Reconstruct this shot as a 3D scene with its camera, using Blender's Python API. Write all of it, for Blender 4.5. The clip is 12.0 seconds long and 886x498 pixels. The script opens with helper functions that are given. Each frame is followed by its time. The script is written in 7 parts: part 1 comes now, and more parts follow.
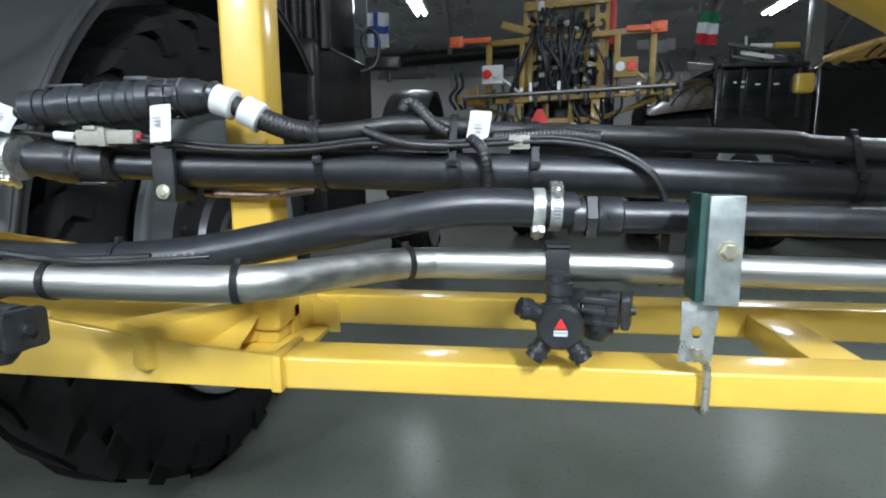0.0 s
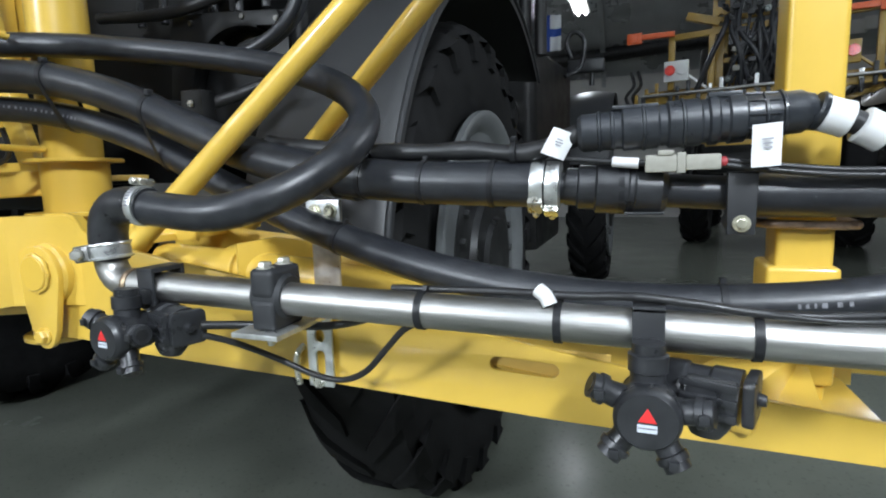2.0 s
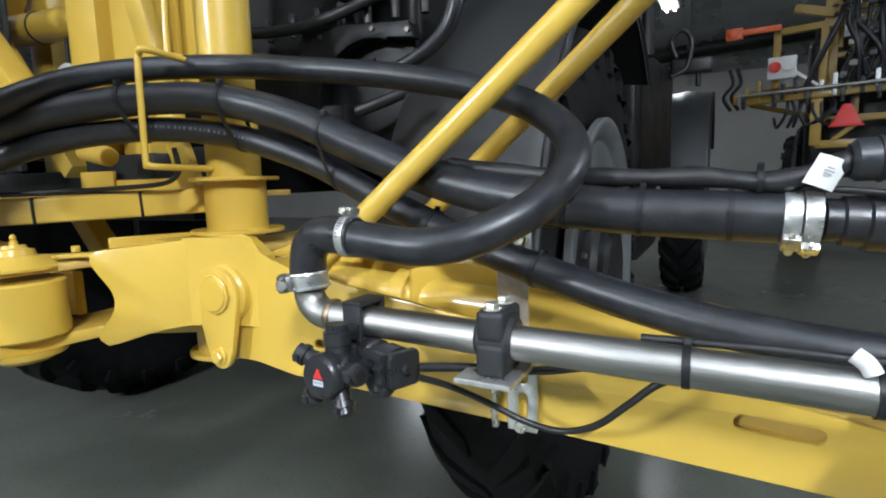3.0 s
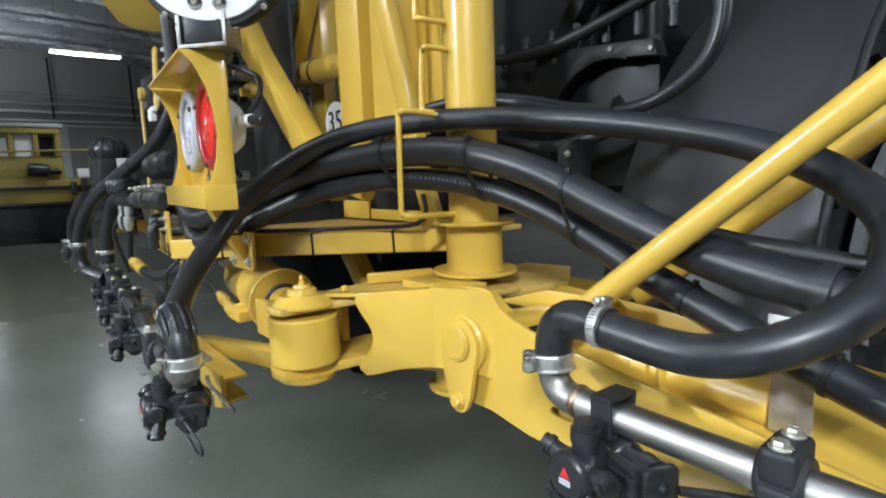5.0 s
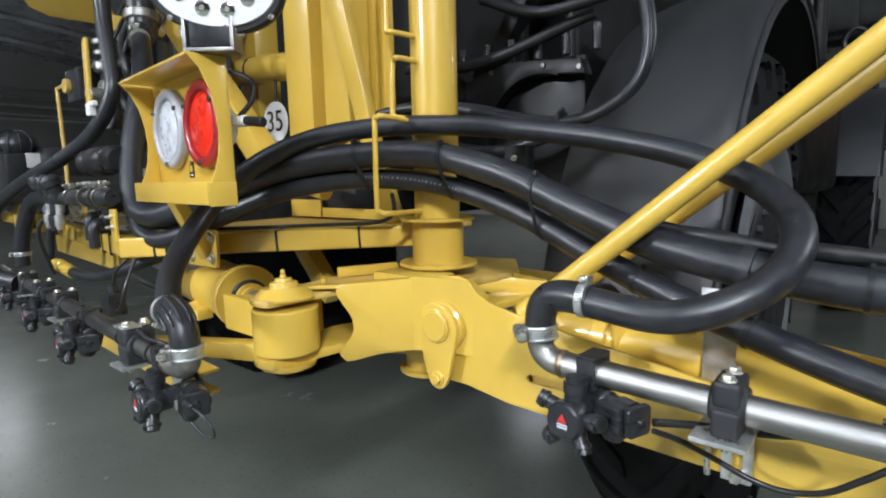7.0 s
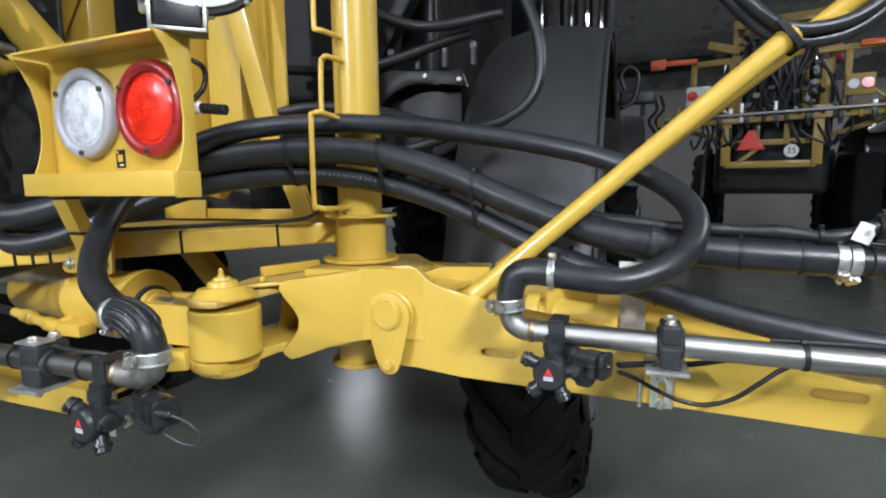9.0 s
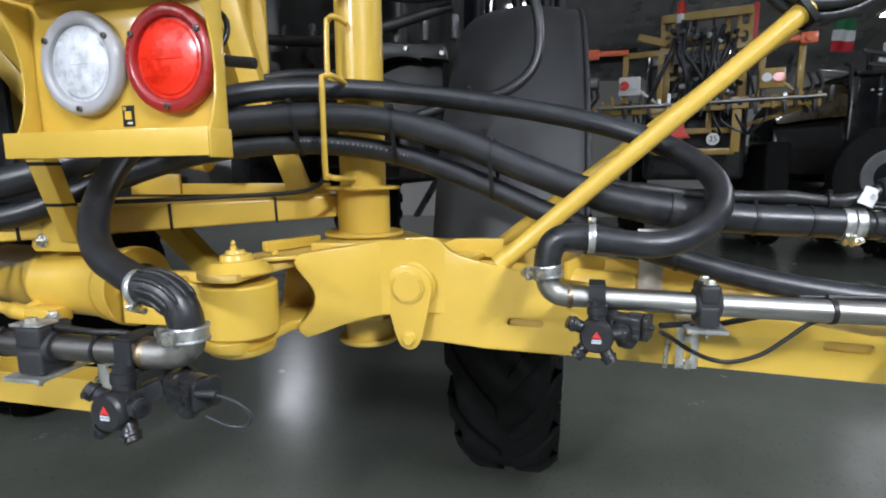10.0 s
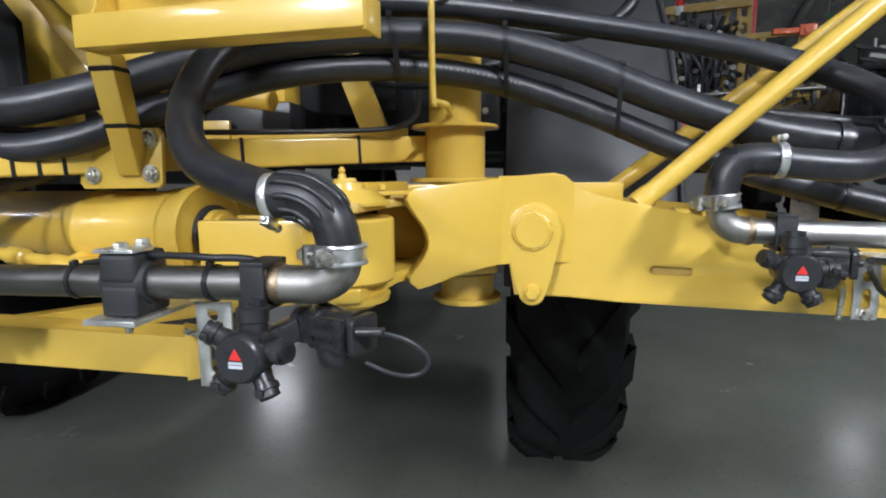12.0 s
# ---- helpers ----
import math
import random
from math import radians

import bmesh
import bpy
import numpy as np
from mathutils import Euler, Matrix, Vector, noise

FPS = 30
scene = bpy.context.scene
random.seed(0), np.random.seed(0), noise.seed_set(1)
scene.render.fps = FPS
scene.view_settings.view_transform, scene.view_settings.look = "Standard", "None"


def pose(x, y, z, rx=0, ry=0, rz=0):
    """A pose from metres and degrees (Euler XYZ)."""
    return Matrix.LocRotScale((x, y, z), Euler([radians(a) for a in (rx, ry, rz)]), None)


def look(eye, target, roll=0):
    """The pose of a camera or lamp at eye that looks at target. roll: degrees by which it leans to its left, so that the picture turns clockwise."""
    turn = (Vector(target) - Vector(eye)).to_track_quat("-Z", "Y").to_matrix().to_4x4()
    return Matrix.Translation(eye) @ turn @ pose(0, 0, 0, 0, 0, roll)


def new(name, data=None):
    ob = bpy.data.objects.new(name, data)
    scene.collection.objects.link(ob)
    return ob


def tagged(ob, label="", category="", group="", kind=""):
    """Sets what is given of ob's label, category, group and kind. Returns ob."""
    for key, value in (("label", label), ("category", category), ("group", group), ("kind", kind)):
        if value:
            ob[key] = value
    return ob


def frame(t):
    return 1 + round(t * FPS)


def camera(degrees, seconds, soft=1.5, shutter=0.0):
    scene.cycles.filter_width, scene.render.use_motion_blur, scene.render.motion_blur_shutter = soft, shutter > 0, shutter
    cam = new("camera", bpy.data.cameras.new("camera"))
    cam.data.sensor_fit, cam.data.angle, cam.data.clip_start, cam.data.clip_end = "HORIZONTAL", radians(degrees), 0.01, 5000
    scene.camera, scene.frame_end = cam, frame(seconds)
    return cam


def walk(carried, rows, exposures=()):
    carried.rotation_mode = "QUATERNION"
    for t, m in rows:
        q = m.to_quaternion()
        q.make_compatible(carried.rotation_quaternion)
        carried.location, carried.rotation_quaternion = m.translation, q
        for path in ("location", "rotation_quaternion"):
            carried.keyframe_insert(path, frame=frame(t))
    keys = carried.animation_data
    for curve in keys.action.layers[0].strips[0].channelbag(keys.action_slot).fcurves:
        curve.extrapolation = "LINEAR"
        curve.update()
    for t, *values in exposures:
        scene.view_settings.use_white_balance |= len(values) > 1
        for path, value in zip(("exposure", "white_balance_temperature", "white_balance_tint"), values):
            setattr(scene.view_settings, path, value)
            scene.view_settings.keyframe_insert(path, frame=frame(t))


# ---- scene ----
cam = camera(79.6, 12.0, soft=2.0)
PATH = [
    (0, (0.1173, 0.1140, 0.9282), (-0.1209, 2.0773, 0.6300), -0.40),
    (0.5, (-0.0140, 0.1115, 0.9383), (-0.3438, 2.0614, 0.6400), -0.41),
    (1, (-0.1438, 0.0990, 0.9440), (-0.6026, 2.0233, 0.6498), -0.63),
    (1.5, (-0.2528, 0.0943, 0.9504), (-0.8411, 1.9853, 0.6709), -1.11),
    (2, (-0.3739, 0.0917, 0.9603), (-1.0712, 1.9460, 0.6857), -1.62),
    (2.5, (-0.4665, 0.0804, 0.9746), (-1.2570, 1.8981, 0.7076), -1.67),
    (3, (-0.5425, 0.0768, 0.9939), (-1.4658, 1.8316, 0.7322), -1.61),
    (3.5, (-0.5851, 0.0755, 1.0269), (-1.6892, 1.7241, 0.7757), -1.85),
    (3.7, (-0.6010, 0.0813, 1.0483), (-1.7651, 1.6805, 0.7526), -1.78),
    (5.3, (-0.5857, 0.0713, 1.0944), (-2.1528, 1.2875, 0.8393), -2.03),
    (5.5, (-0.5811, 0.0658, 1.0974), (-2.1637, 1.2616, 0.8418), -1.98),
    (6, (-0.5927, 0.0334, 1.1030), (-2.1847, 1.2162, 0.8453), -1.92),
    (6.5, (-0.5993, -0.0160, 1.0998), (-2.1047, 1.2751, 0.8411), -1.62),
    (7, (-0.6134, -0.0784, 1.0934), (-1.8812, 1.4439, 0.8188), -1.29),
    (7.5, (-0.6205, -0.1182, 1.0953), (-1.6876, 1.5514, 0.8238), -1.16),
    (7.7, (-0.6333, -0.1389, 1.1010), (-1.6557, 1.5573, 0.8220), -1.34),
    (9.3, (-0.8388, -0.2741, 1.0690), (-1.3864, 1.6316, 0.8074), -0.51),
    (9.5, (-0.8713, -0.2799, 1.0726), (-1.3580, 1.6374, 0.7775), -0.50),
    (10, (-0.9555, -0.2841, 1.0378), (-1.3445, 1.6557, 0.7449), -0.50),
    (10.5, (-1.0436, -0.2635, 0.9923), (-1.3911, 1.6859, 0.7106), -0.42),
    (11, (-1.1112, -0.2373, 0.9640), (-1.4480, 1.7124, 0.6721), -0.51),
    (11.5, (-1.1656, -0.2195, 0.9400), (-1.4824, 1.7340, 0.6514), -0.41),
    (12, (-1.2031, -0.2037, 0.9233), (-1.5155, 1.7513, 0.6394), -0.45),
]
walk(cam, [(t, look(eye, target, roll)) for t, eye, target, roll in PATH], ((0, 0.17, 6380, 10), (0.6, 0.25, 6400, 10), (2.0, 0.10, 6450, 11), (3.5, 0.04, 6550, 12), (6.0, 0.03, 6600, 14), (8.5, 0.0, 6600, 15), (12, -0.03, 6600, 16)))

FLOOR = -0.19


# ---- light: strip lamps of the hall, no daylight ----
world = bpy.data.worlds.new("hall_dark")
scene.world = world
world.use_nodes = True
world.node_tree.nodes["Background"].inputs[0].default_value = (0.55, 0.6, 0.62, 1)
world.node_tree.nodes["Background"].inputs[1].default_value = 0.02
scene.view_settings.exposure = 0.0

LAMPS = [
    # x, y, z, along, watts, length
    (-1.35, 8.8, 3.5, "y", 16, 1.25),
    (4.62, 10.05, 3.6, "y", 50, 1.12),
    (-15.2, 2.0, 4.1, "y", 50, 1.35),
    (-6.4, 10.1, 3.5, "y", 45, 1.25),
    # next four are unseen, added along the hall's rows to light the near side
    (-3.2, -5.0, 3.2, "y", 640, 1.25),
    (1.3, -2.3, 3.4, "y", 365, 1.25),
    (2.9, 2.6, 3.5, "y", 85, 1.25),
    (-6.0, -4.2, 3.6, "y", 115, 1.25),
    (-23.0, -1.0, 3.6, "y", 60, 1.25),
]


def area_lamp(x, y, z, along, watts, length):
    lamp = bpy.data.lights.new("strip_light", "AREA")
    lamp.shape, lamp.size, lamp.size_y = "RECTANGLE", length, 0.22
    lamp.energy, lamp.color = watts, (0.87, 0.97, 1.06)
    ob = new("strip_light", lamp)
    ob.matrix_basis = pose(x, y, z - 0.06, 0, 0, 90 if along == "y" else 0)
    # added lamp for the tubes' upward light, share tuned to brighten the roof
    up = bpy.data.lights.new("roof_fill_light", "AREA")
    up.shape, up.size, up.size_y = "RECTANGLE", length, 0.22
    up.energy, up.color = watts * (2.0 if x < -10 else 0.15 if y > 8 else 0.2 if x < -5 else 0.7), (0.87, 0.97, 1.06)
    ob2 = new("roof_fill_light", up)
    ob2.matrix_basis = pose(x, y, z + 0.07, 180, 0, 90 if along == "y" else 0)
    return ob


for row in LAMPS:
    area_lamp(*row)


# ---- materials ----
def ramp(nt, fac, stops):
    n = nt.nodes.new("ShaderNodeValToRGB")
    while len(n.color_ramp.elements) < len(stops):
        n.color_ramp.elements.new(0.5)
    for e, (p, c) in zip(n.color_ramp.elements, stops):
        e.position, e.color = p, (*c, 1) if len(c) == 3 else c
    nt.links.new(fac, n.inputs[0])
    return n.outputs[0]


def noise_tex(nt, scale, detail=4, rough=0.6, stretch=None):
    co = nt.nodes.new("ShaderNodeTexCoord").outputs["Object"]
    if stretch:
        m = nt.nodes.new("ShaderNodeMapping")
        m.inputs["Scale"].default_value = stretch
        nt.links.new(co, m.inputs[0])
        co = m.outputs[0]
    n = nt.nodes.new("ShaderNodeTexNoise")
    n.inputs["Scale"].default_value, n.inputs["Detail"].default_value, n.inputs["Roughness"].default_value = scale, detail, rough
    nt.links.new(co, n.inputs["Vector"])
    return n.outputs["Fac"]


def material(name, base, rough=0.5, metal=0.0, vary=0.12, scale=30.0, grain=400.0, bump=0.15, rvary=0.12, coat=0.0, stretch=None, spec=0.5):
    """Paint, plastic, rubber or metal with stains at one scale and grain at another."""
    m = bpy.data.materials.new(name)
    m.use_nodes = True
    nt = m.node_tree
    b = nt.nodes["Principled BSDF"]
    big = noise_tex(nt, scale, 5, 0.6, stretch)
    fine = noise_tex(nt, grain, 3, 0.5, stretch)
    lo, hi = [max(0, c * (1 - vary)) for c in base], [min(1, c * (1 + vary)) for c in base]
    nt.links.new(ramp(nt, big, [(0.3, lo), (0.7, hi)]), b.inputs["Base Color"])
    nt.links.new(ramp(nt, big, [(0.3, [max(0.02, rough - rvary)] * 3), (0.72, [min(1, rough + rvary)] * 3)]), b.inputs["Roughness"])
    b.inputs["Metallic"].default_value = metal
    b.inputs["Specular IOR Level"].default_value = spec
    b.inputs["Coat Weight"].default_value, b.inputs["Coat Roughness"].default_value = coat, 0.13
    if bump:
        bp = nt.nodes.new("ShaderNodeBump")
        bp.inputs["Strength"].default_value, bp.inputs["Distance"].default_value = bump, 0.0006
        nt.links.new(fine, bp.inputs["Height"])
        nt.links.new(bp.outputs[0], b.inputs["Normal"])
    return m


def glow(name, colour, strength):
    m = bpy.data.materials.new(name)
    m.use_nodes = True
    b = m.node_tree.nodes["Principled BSDF"]
    b.inputs["Base Color"].default_value = (0.9, 0.9, 0.9, 1)
    b.inputs["Emission Color"].default_value = (*colour, 1)
    b.inputs["Emission Strength"].default_value = strength
    return m


def lens_material(name, colour, rough=0.12, trans=0.6):
    m = material(name, colour, rough, vary=0.30, scale=48, grain=160, bump=0.9, coat=0.45)
    m.node_tree.nodes["Principled BSDF"].inputs["Transmission Weight"].default_value = trans
    m.node_tree.nodes["Principled BSDF"].inputs["IOR"].default_value = 1.45
    return m


def dusty(m, dust, scale=170.0):
    """Adds sparse pale flecks and a few smears of dust to a material."""
    nt = m.node_tree
    b = nt.nodes["Principled BSDF"]
    base = b.inputs["Base Color"].links[0].from_socket
    fleck = ramp(nt, noise_tex(nt, scale, 2, 0.5), [(0.70, (0, 0, 0)), (0.78, (1, 1, 1))])
    smear = ramp(nt, noise_tex(nt, 14, 6, 0.7), [(0.52, (0, 0, 0)), (0.80, (0.5, 0.5, 0.5))])
    both = nt.nodes.new("ShaderNodeMath")
    both.operation, both.use_clamp = "ADD", True
    nt.links.new(fleck, both.inputs[0])
    nt.links.new(smear, both.inputs[1])
    mix = nt.nodes.new("ShaderNodeMix")
    mix.data_type = "RGBA"
    nt.links.new(both.outputs[0], mix.inputs["Factor"])
    nt.links.new(base, mix.inputs["A"])
    mix.inputs["B"].default_value = (*dust, 1)
    nt.links.new(mix.outputs["Result"], b.inputs["Base Color"])
    return m


YELLOW = material("yellow_paint", (0.625, 0.406, 0.060), 0.35, vary=0.07, scale=7, grain=260, bump=0.10, rvary=0.06, coat=0.6)
TIE = material("black_nylon_tie", (0.013, 0.0135, 0.015), 0.40, vary=0.2, scale=90, grain=900, bump=0.1, spec=0.3)
YELLOW_DUSTY = material("dusty_yellow_paint", (0.54, 0.355, 0.085), 0.5, vary=0.16, scale=14, grain=500, bump=0.2, coat=0.05)
# same yellow darkened in its colour for the weaker light on the far sprayer
YELLOW_DIM = material("dimmed_yellow_paint", (0.36, 0.222, 0.032), 0.42, vary=0.15, scale=6, grain=200, bump=0.1, coat=0.3)
HOSE = dusty(material("black_hose_rubber", (0.0140, 0.0152, 0.0185), 0.37, vary=0.25, scale=60, grain=900, bump=0.15, rvary=0.05), (0.055, 0.056, 0.058))
PLASTIC = material("black_plastic", (0.019, 0.0198, 0.022), 0.36, vary=0.3, scale=60, grain=900, bump=0.12)
PLASTIC_MATT = material("matt_black_plastic", (0.016, 0.017, 0.019), 0.55, vary=0.25, scale=20, grain=500, bump=0.2)
CABLE = material("black_cable_sheath", (0.012, 0.012, 0.013), 0.44, vary=0.3, scale=80, grain=900, bump=0.1)
FENDER = material("black_fender_plastic", (0.025, 0.0253, 0.0262), 0.46, vary=0.12, scale=3, grain=420, bump=0.2, rvary=0.02)
CHASSIS = material("dark_chassis_paint", (0.0072, 0.0073, 0.0075), 0.42, vary=0.4, scale=6, grain=300, bump=0.12, spec=0.28)
RUBBER = material("tyre_rubber", (0.0125, 0.0125, 0.0128), 0.88, vary=0.45, scale=12, grain=300, bump=0.4, spec=0.16)
BLACK = material("black_chassis_paint", (0.018, 0.0183, 0.0187), 0.36, vary=0.4, scale=6, grain=300, bump=0.12, spec=0.35)
STEEL = material("brushed_stainless", (0.37, 0.365, 0.35), 0.44, metal=1.0, vary=0.32, scale=44, grain=700, bump=0.45, rvary=0.10, stretch=(0.06, 1, 1))
# stained, and darkened further for the dark floor the left pipe reflects
STEEL_DARK = material("dark_stained_stainless", (0.20, 0.195, 0.185), 0.36, metal=1.0, vary=0.3, scale=34, grain=500, bump=0.15, rvary=0.12, stretch=(0.10, 1, 1))
STEEL_DULL = material("dull_cast_stainless", (0.34, 0.33, 0.31), 0.47, metal=1.0, vary=0.2, scale=60, grain=700, bump=0.3, rvary=0.1)
WELD = material("heat_tinted_weld", (0.33, 0.25, 0.17), 0.42, metal=1.0, vary=0.4, scale=160, grain=700, bump=0.4)
ZINC = material("zinc_plate", (0.60, 0.61, 0.60), 0.36, metal=0.85, vary=0.18, scale=70, grain=600, bump=0.2)
GALV = material("galvanised_steel", (0.34, 0.37, 0.36), 0.45, metal=0.7, vary=0.25, scale=45, grain=500, bump=0.25)
BOLT = material("bolt_zinc", (0.62, 0.61, 0.55), 0.32, metal=0.9, vary=0.15, scale=120, grain=900, bump=0.2)
BOLT_YELLOW = material("yellow_zinc", (0.56, 0.54, 0.42), 0.35, metal=0.8, vary=0.15, scale=120, grain=900, bump=0.2)
LABEL = material("white_label", (0.62, 0.62, 0.615), 0.55, vary=0.05, scale=60, bump=0.1)
INK = material("grey_print", (0.18, 0.18, 0.2), 0.6, vary=0.1, bump=0)
GREYPLUG = material("grey_connector", (0.27, 0.26, 0.22), 0.5, vary=0.12, scale=90, bump=0.2)
RED = material("red_print", (0.62, 0.03, 0.03), 0.4, vary=0.05, bump=0)
PALE = material("pale_print", (0.50, 0.53, 0.58), 0.45, vary=0.05, bump=0)
REDLENS = lens_material("red_lens", (0.82, 0.024, 0.006), 0.30, 0.0)
CLEARLENS = lens_material("clear_lens", (0.58, 0.60, 0.64), 0.30, 0.0)
LENSRIM_RED = material("red_lamp_rim", (0.30, 0.012, 0.012), 0.34, vary=0.1, bump=0, coat=0.4)
LENSRIM_CLEAR = material("clear_lamp_rim", (0.36, 0.36, 0.375), 0.42, vary=0.08, bump=0, coat=0.3)
REFLECTOR = material("silver_reflector", (0.8, 0.8, 0.8), 0.15, metal=1.0, vary=0.05, bump=0)
WHITE = material("white_plastic", (0.78, 0.78, 0.77), 0.35, vary=0.04, scale=30, bump=0.05)
RIM = material("silver_rim_paint", (0.14, 0.147, 0.15), 0.42, vary=0.15, scale=9, grain=300, bump=0.1)
GREEN = material("dark_green_paint", (0.012, 0.05, 0.042), 0.5, vary=0.25, scale=60, bump=0.2)
RUST = material("tarnished_steel", (0.28, 0.2, 0.15), 0.45, metal=0.8, vary=0.35, scale=90, bump=0.3)
PALE_WALL = material("pale_sheet_wall", (0.50, 0.49, 0.47), 0.6, vary=0.08, scale=1.2, grain=60, bump=0.1)
WALL = material("grey_sheet_wall", (0.29, 0.285, 0.27), 0.6, vary=0.08, scale=1.2, grain=60, bump=0.1)
WALL_WHITE = material("white_lower_wall", (0.66, 0.67, 0.64), 0.55, vary=0.08, scale=1.5, grain=60, bump=0.1)
ROOF = material("dull_roof_sheet", (0.50, 0.51, 0.53), 0.30, metal=0.55, vary=0.2, scale=1.0, grain=50, bump=0.1)
TUBE = glow("lamp_tube", (0.93, 0.98, 1.0), 30.0)
ORANGE = material("orange_reflector", (0.85, 0.13, 0.02), 0.35, vary=0.08, bump=0, coat=0.3)
DARKGLASS = material("dark_glass", (0.01, 0.012, 0.014), 0.06, vary=0.1, bump=0, coat=0.5)
RAILGREY = material("weathered_grey_rail", (0.10, 0.10, 0.095), 0.4, metal=0.5, vary=0.3, scale=25, bump=0.2)
GALVPAINT = material("grey_column_paint", (0.20, 0.195, 0.18), 0.55, vary=0.12, scale=6, bump=0.1)
HOODPAINT = material("glossy_yellow_hood", (0.36, 0.22, 0.05), 0.25, vary=0.1, scale=3, bump=0.03, coat=0.6)
FLAG_WHITE = material("white_flag_cloth", (0.72, 0.73, 0.74), 0.8, vary=0.06, scale=12, bump=0.2)
FLAG_BLUE = material("blue_flag_cloth", (0.02, 0.07, 0.34), 0.8, vary=0.1, scale=12, bump=0.2)
FLAG_GREEN = material("green_flag_cloth", (0.02, 0.16, 0.07), 0.8, vary=0.1, scale=12, bump=0.2)
FLAG_RED = material("red_flag_cloth", (0.52, 0.02, 0.03), 0.8, vary=0.1, scale=12, bump=0.2)


def floor_material():
    m = bpy.data.materials.new("sealed_concrete_floor")
    m.use_nodes = True
    nt = m.node_tree
    b = nt.nodes["Principled BSDF"]
    cloud = noise_tex(nt, 0.9, 6, 0.6)
    speck = noise_tex(nt, 55, 2, 0.5)
    mix = nt.nodes.new("ShaderNodeMix")
    mix.data_type, mix.blend_type = "RGBA", "MULTIPLY"
    mix.inputs["Factor"].default_value = 1.0
    nt.links.new(ramp(nt, cloud, [(0.28, (0.096, 0.104, 0.086)), (0.72, (0.144, 0.153, 0.128))]), mix.inputs["A"])
    nt.links.new(ramp(nt, speck, [(0.28, (0.75, 0.75, 0.75)), (0.4, (1, 1, 1)), (0.76, (1, 1, 1)), (0.80, (1.7, 1.7, 1.65))]), mix.inputs["B"])
    nt.links.new(mix.outputs["Result"], b.inputs["Base Color"])
    b.inputs["Specular IOR Level"].default_value = 0.26
    nt.links.new(ramp(nt, noise_tex(nt, 2.6, 6, 0.7), [(0.25, (0.19,) * 3), (0.75, (0.29,) * 3)]), b.inputs["Roughness"])
    bp = nt.nodes.new("ShaderNodeBump")
    bp.inputs["Strength"].default_value, bp.inputs["Distance"].default_value = 0.12, 0.004
    nt.links.new(noise_tex(nt, 6, 4, 0.6), bp.inputs["Height"])
    nt.links.new(bp.outputs[0], b.inputs["Normal"])
    return m


CONCRETE = floor_material()

# ---- mesh tools ----
ORIGIN = {}


def finish(name, bm, mat, loc, sharp=38):
    bmesh.ops.remove_doubles(bm, verts=bm.verts, dist=1e-6)
    bmesh.ops.recalc_face_normals(bm, faces=bm.faces)
    me = bpy.data.meshes.new(name)
    bmesh.ops.translate(bm, verts=bm.verts, vec=-Vector(loc))
    bm.to_mesh(me)
    bm.free()
    me.materials.append(mat)
    me.set_sharp_from_angle(angle=radians(sharp))
    return me


def thing(name, at, label, category, group="", kind=""):
    ob = new(name)
    ob.empty_display_size = 0.05
    ob.location = at
    ORIGIN[ob.name] = Vector(at)
    return tagged(ob, label, category, group, kind)


def part(name, bm, mat, parent, label=""):
    """One mesh under a thing or a part; the bmesh is in world metres."""
    o = ORIGIN[parent.name]
    ob = new(name, finish(name, bm, mat, o))
    ob.parent = parent
    ORIGIN[ob.name] = o
    if label:
        ob["label"] = label
    return ob


def single(name, bm, mat, at, label, category, group="", kind=""):
    """A thing that is one mesh."""
    ob = new(name, finish(name, bm, mat, at))
    ob.location = at
    ORIGIN[ob.name] = Vector(at)
    return tagged(ob, label, category, group, kind)


def join(*bms):
    out = bmesh.new()
    for b in bms:
        tmp = bpy.data.meshes.new("tmp")
        b.to_mesh(tmp)
        b.free()
        out.from_mesh(tmp)
        bpy.data.meshes.remove(tmp)
    return out


def moved(bm, m):
    bmesh.ops.transform(bm, matrix=m, verts=bm.verts)
    return bm


def box(x0, y0, z0, x1, y1, z1, bevel=0.002, seg=2):
    bm = bmesh.new()
    bmesh.ops.create_cube(bm, size=1, matrix=Matrix.Translation(((x0 + x1) / 2, (y0 + y1) / 2, (z0 + z1) / 2)) @ Matrix.Diagonal((abs(x1 - x0), abs(y1 - y0), abs(z1 - z0), 1)))
    if bevel:
        bmesh.ops.bevel(bm, geom=bm.edges[:], offset=bevel, segments=seg, profile=0.6, affect="EDGES")
        big = sorted((f.calc_area() for f in bm.faces), reverse=True)[5]
        for f in bm.faces:
            f.smooth = f.calc_area() < big * 0.999
    return bm


def frame_of(d):
    d = Vector(d).normalized()
    up = Vector((0, 0, 1)) if abs(d.z) < 0.9 else Vector((0, 1, 0))
    s = d.cross(up).normalized()
    return s, s.cross(d).normalized(), d


def beam(p, q, w, h, bevel=0.004, seg=2, twist=0):
    """A square tube from p to q: w across, h upright."""
    p, q = Vector(p), Vector(q)
    s, u, d = frame_of(q - p)
    bm = box(-w / 2, 0, -h / 2, w / 2, (q - p).length, h / 2, bevel, seg)
    m = Matrix((s, d, u)).transposed().to_4x4()
    m.translation = p
    return moved(bm, m @ pose(0, 0, 0, 0, twist, 0))


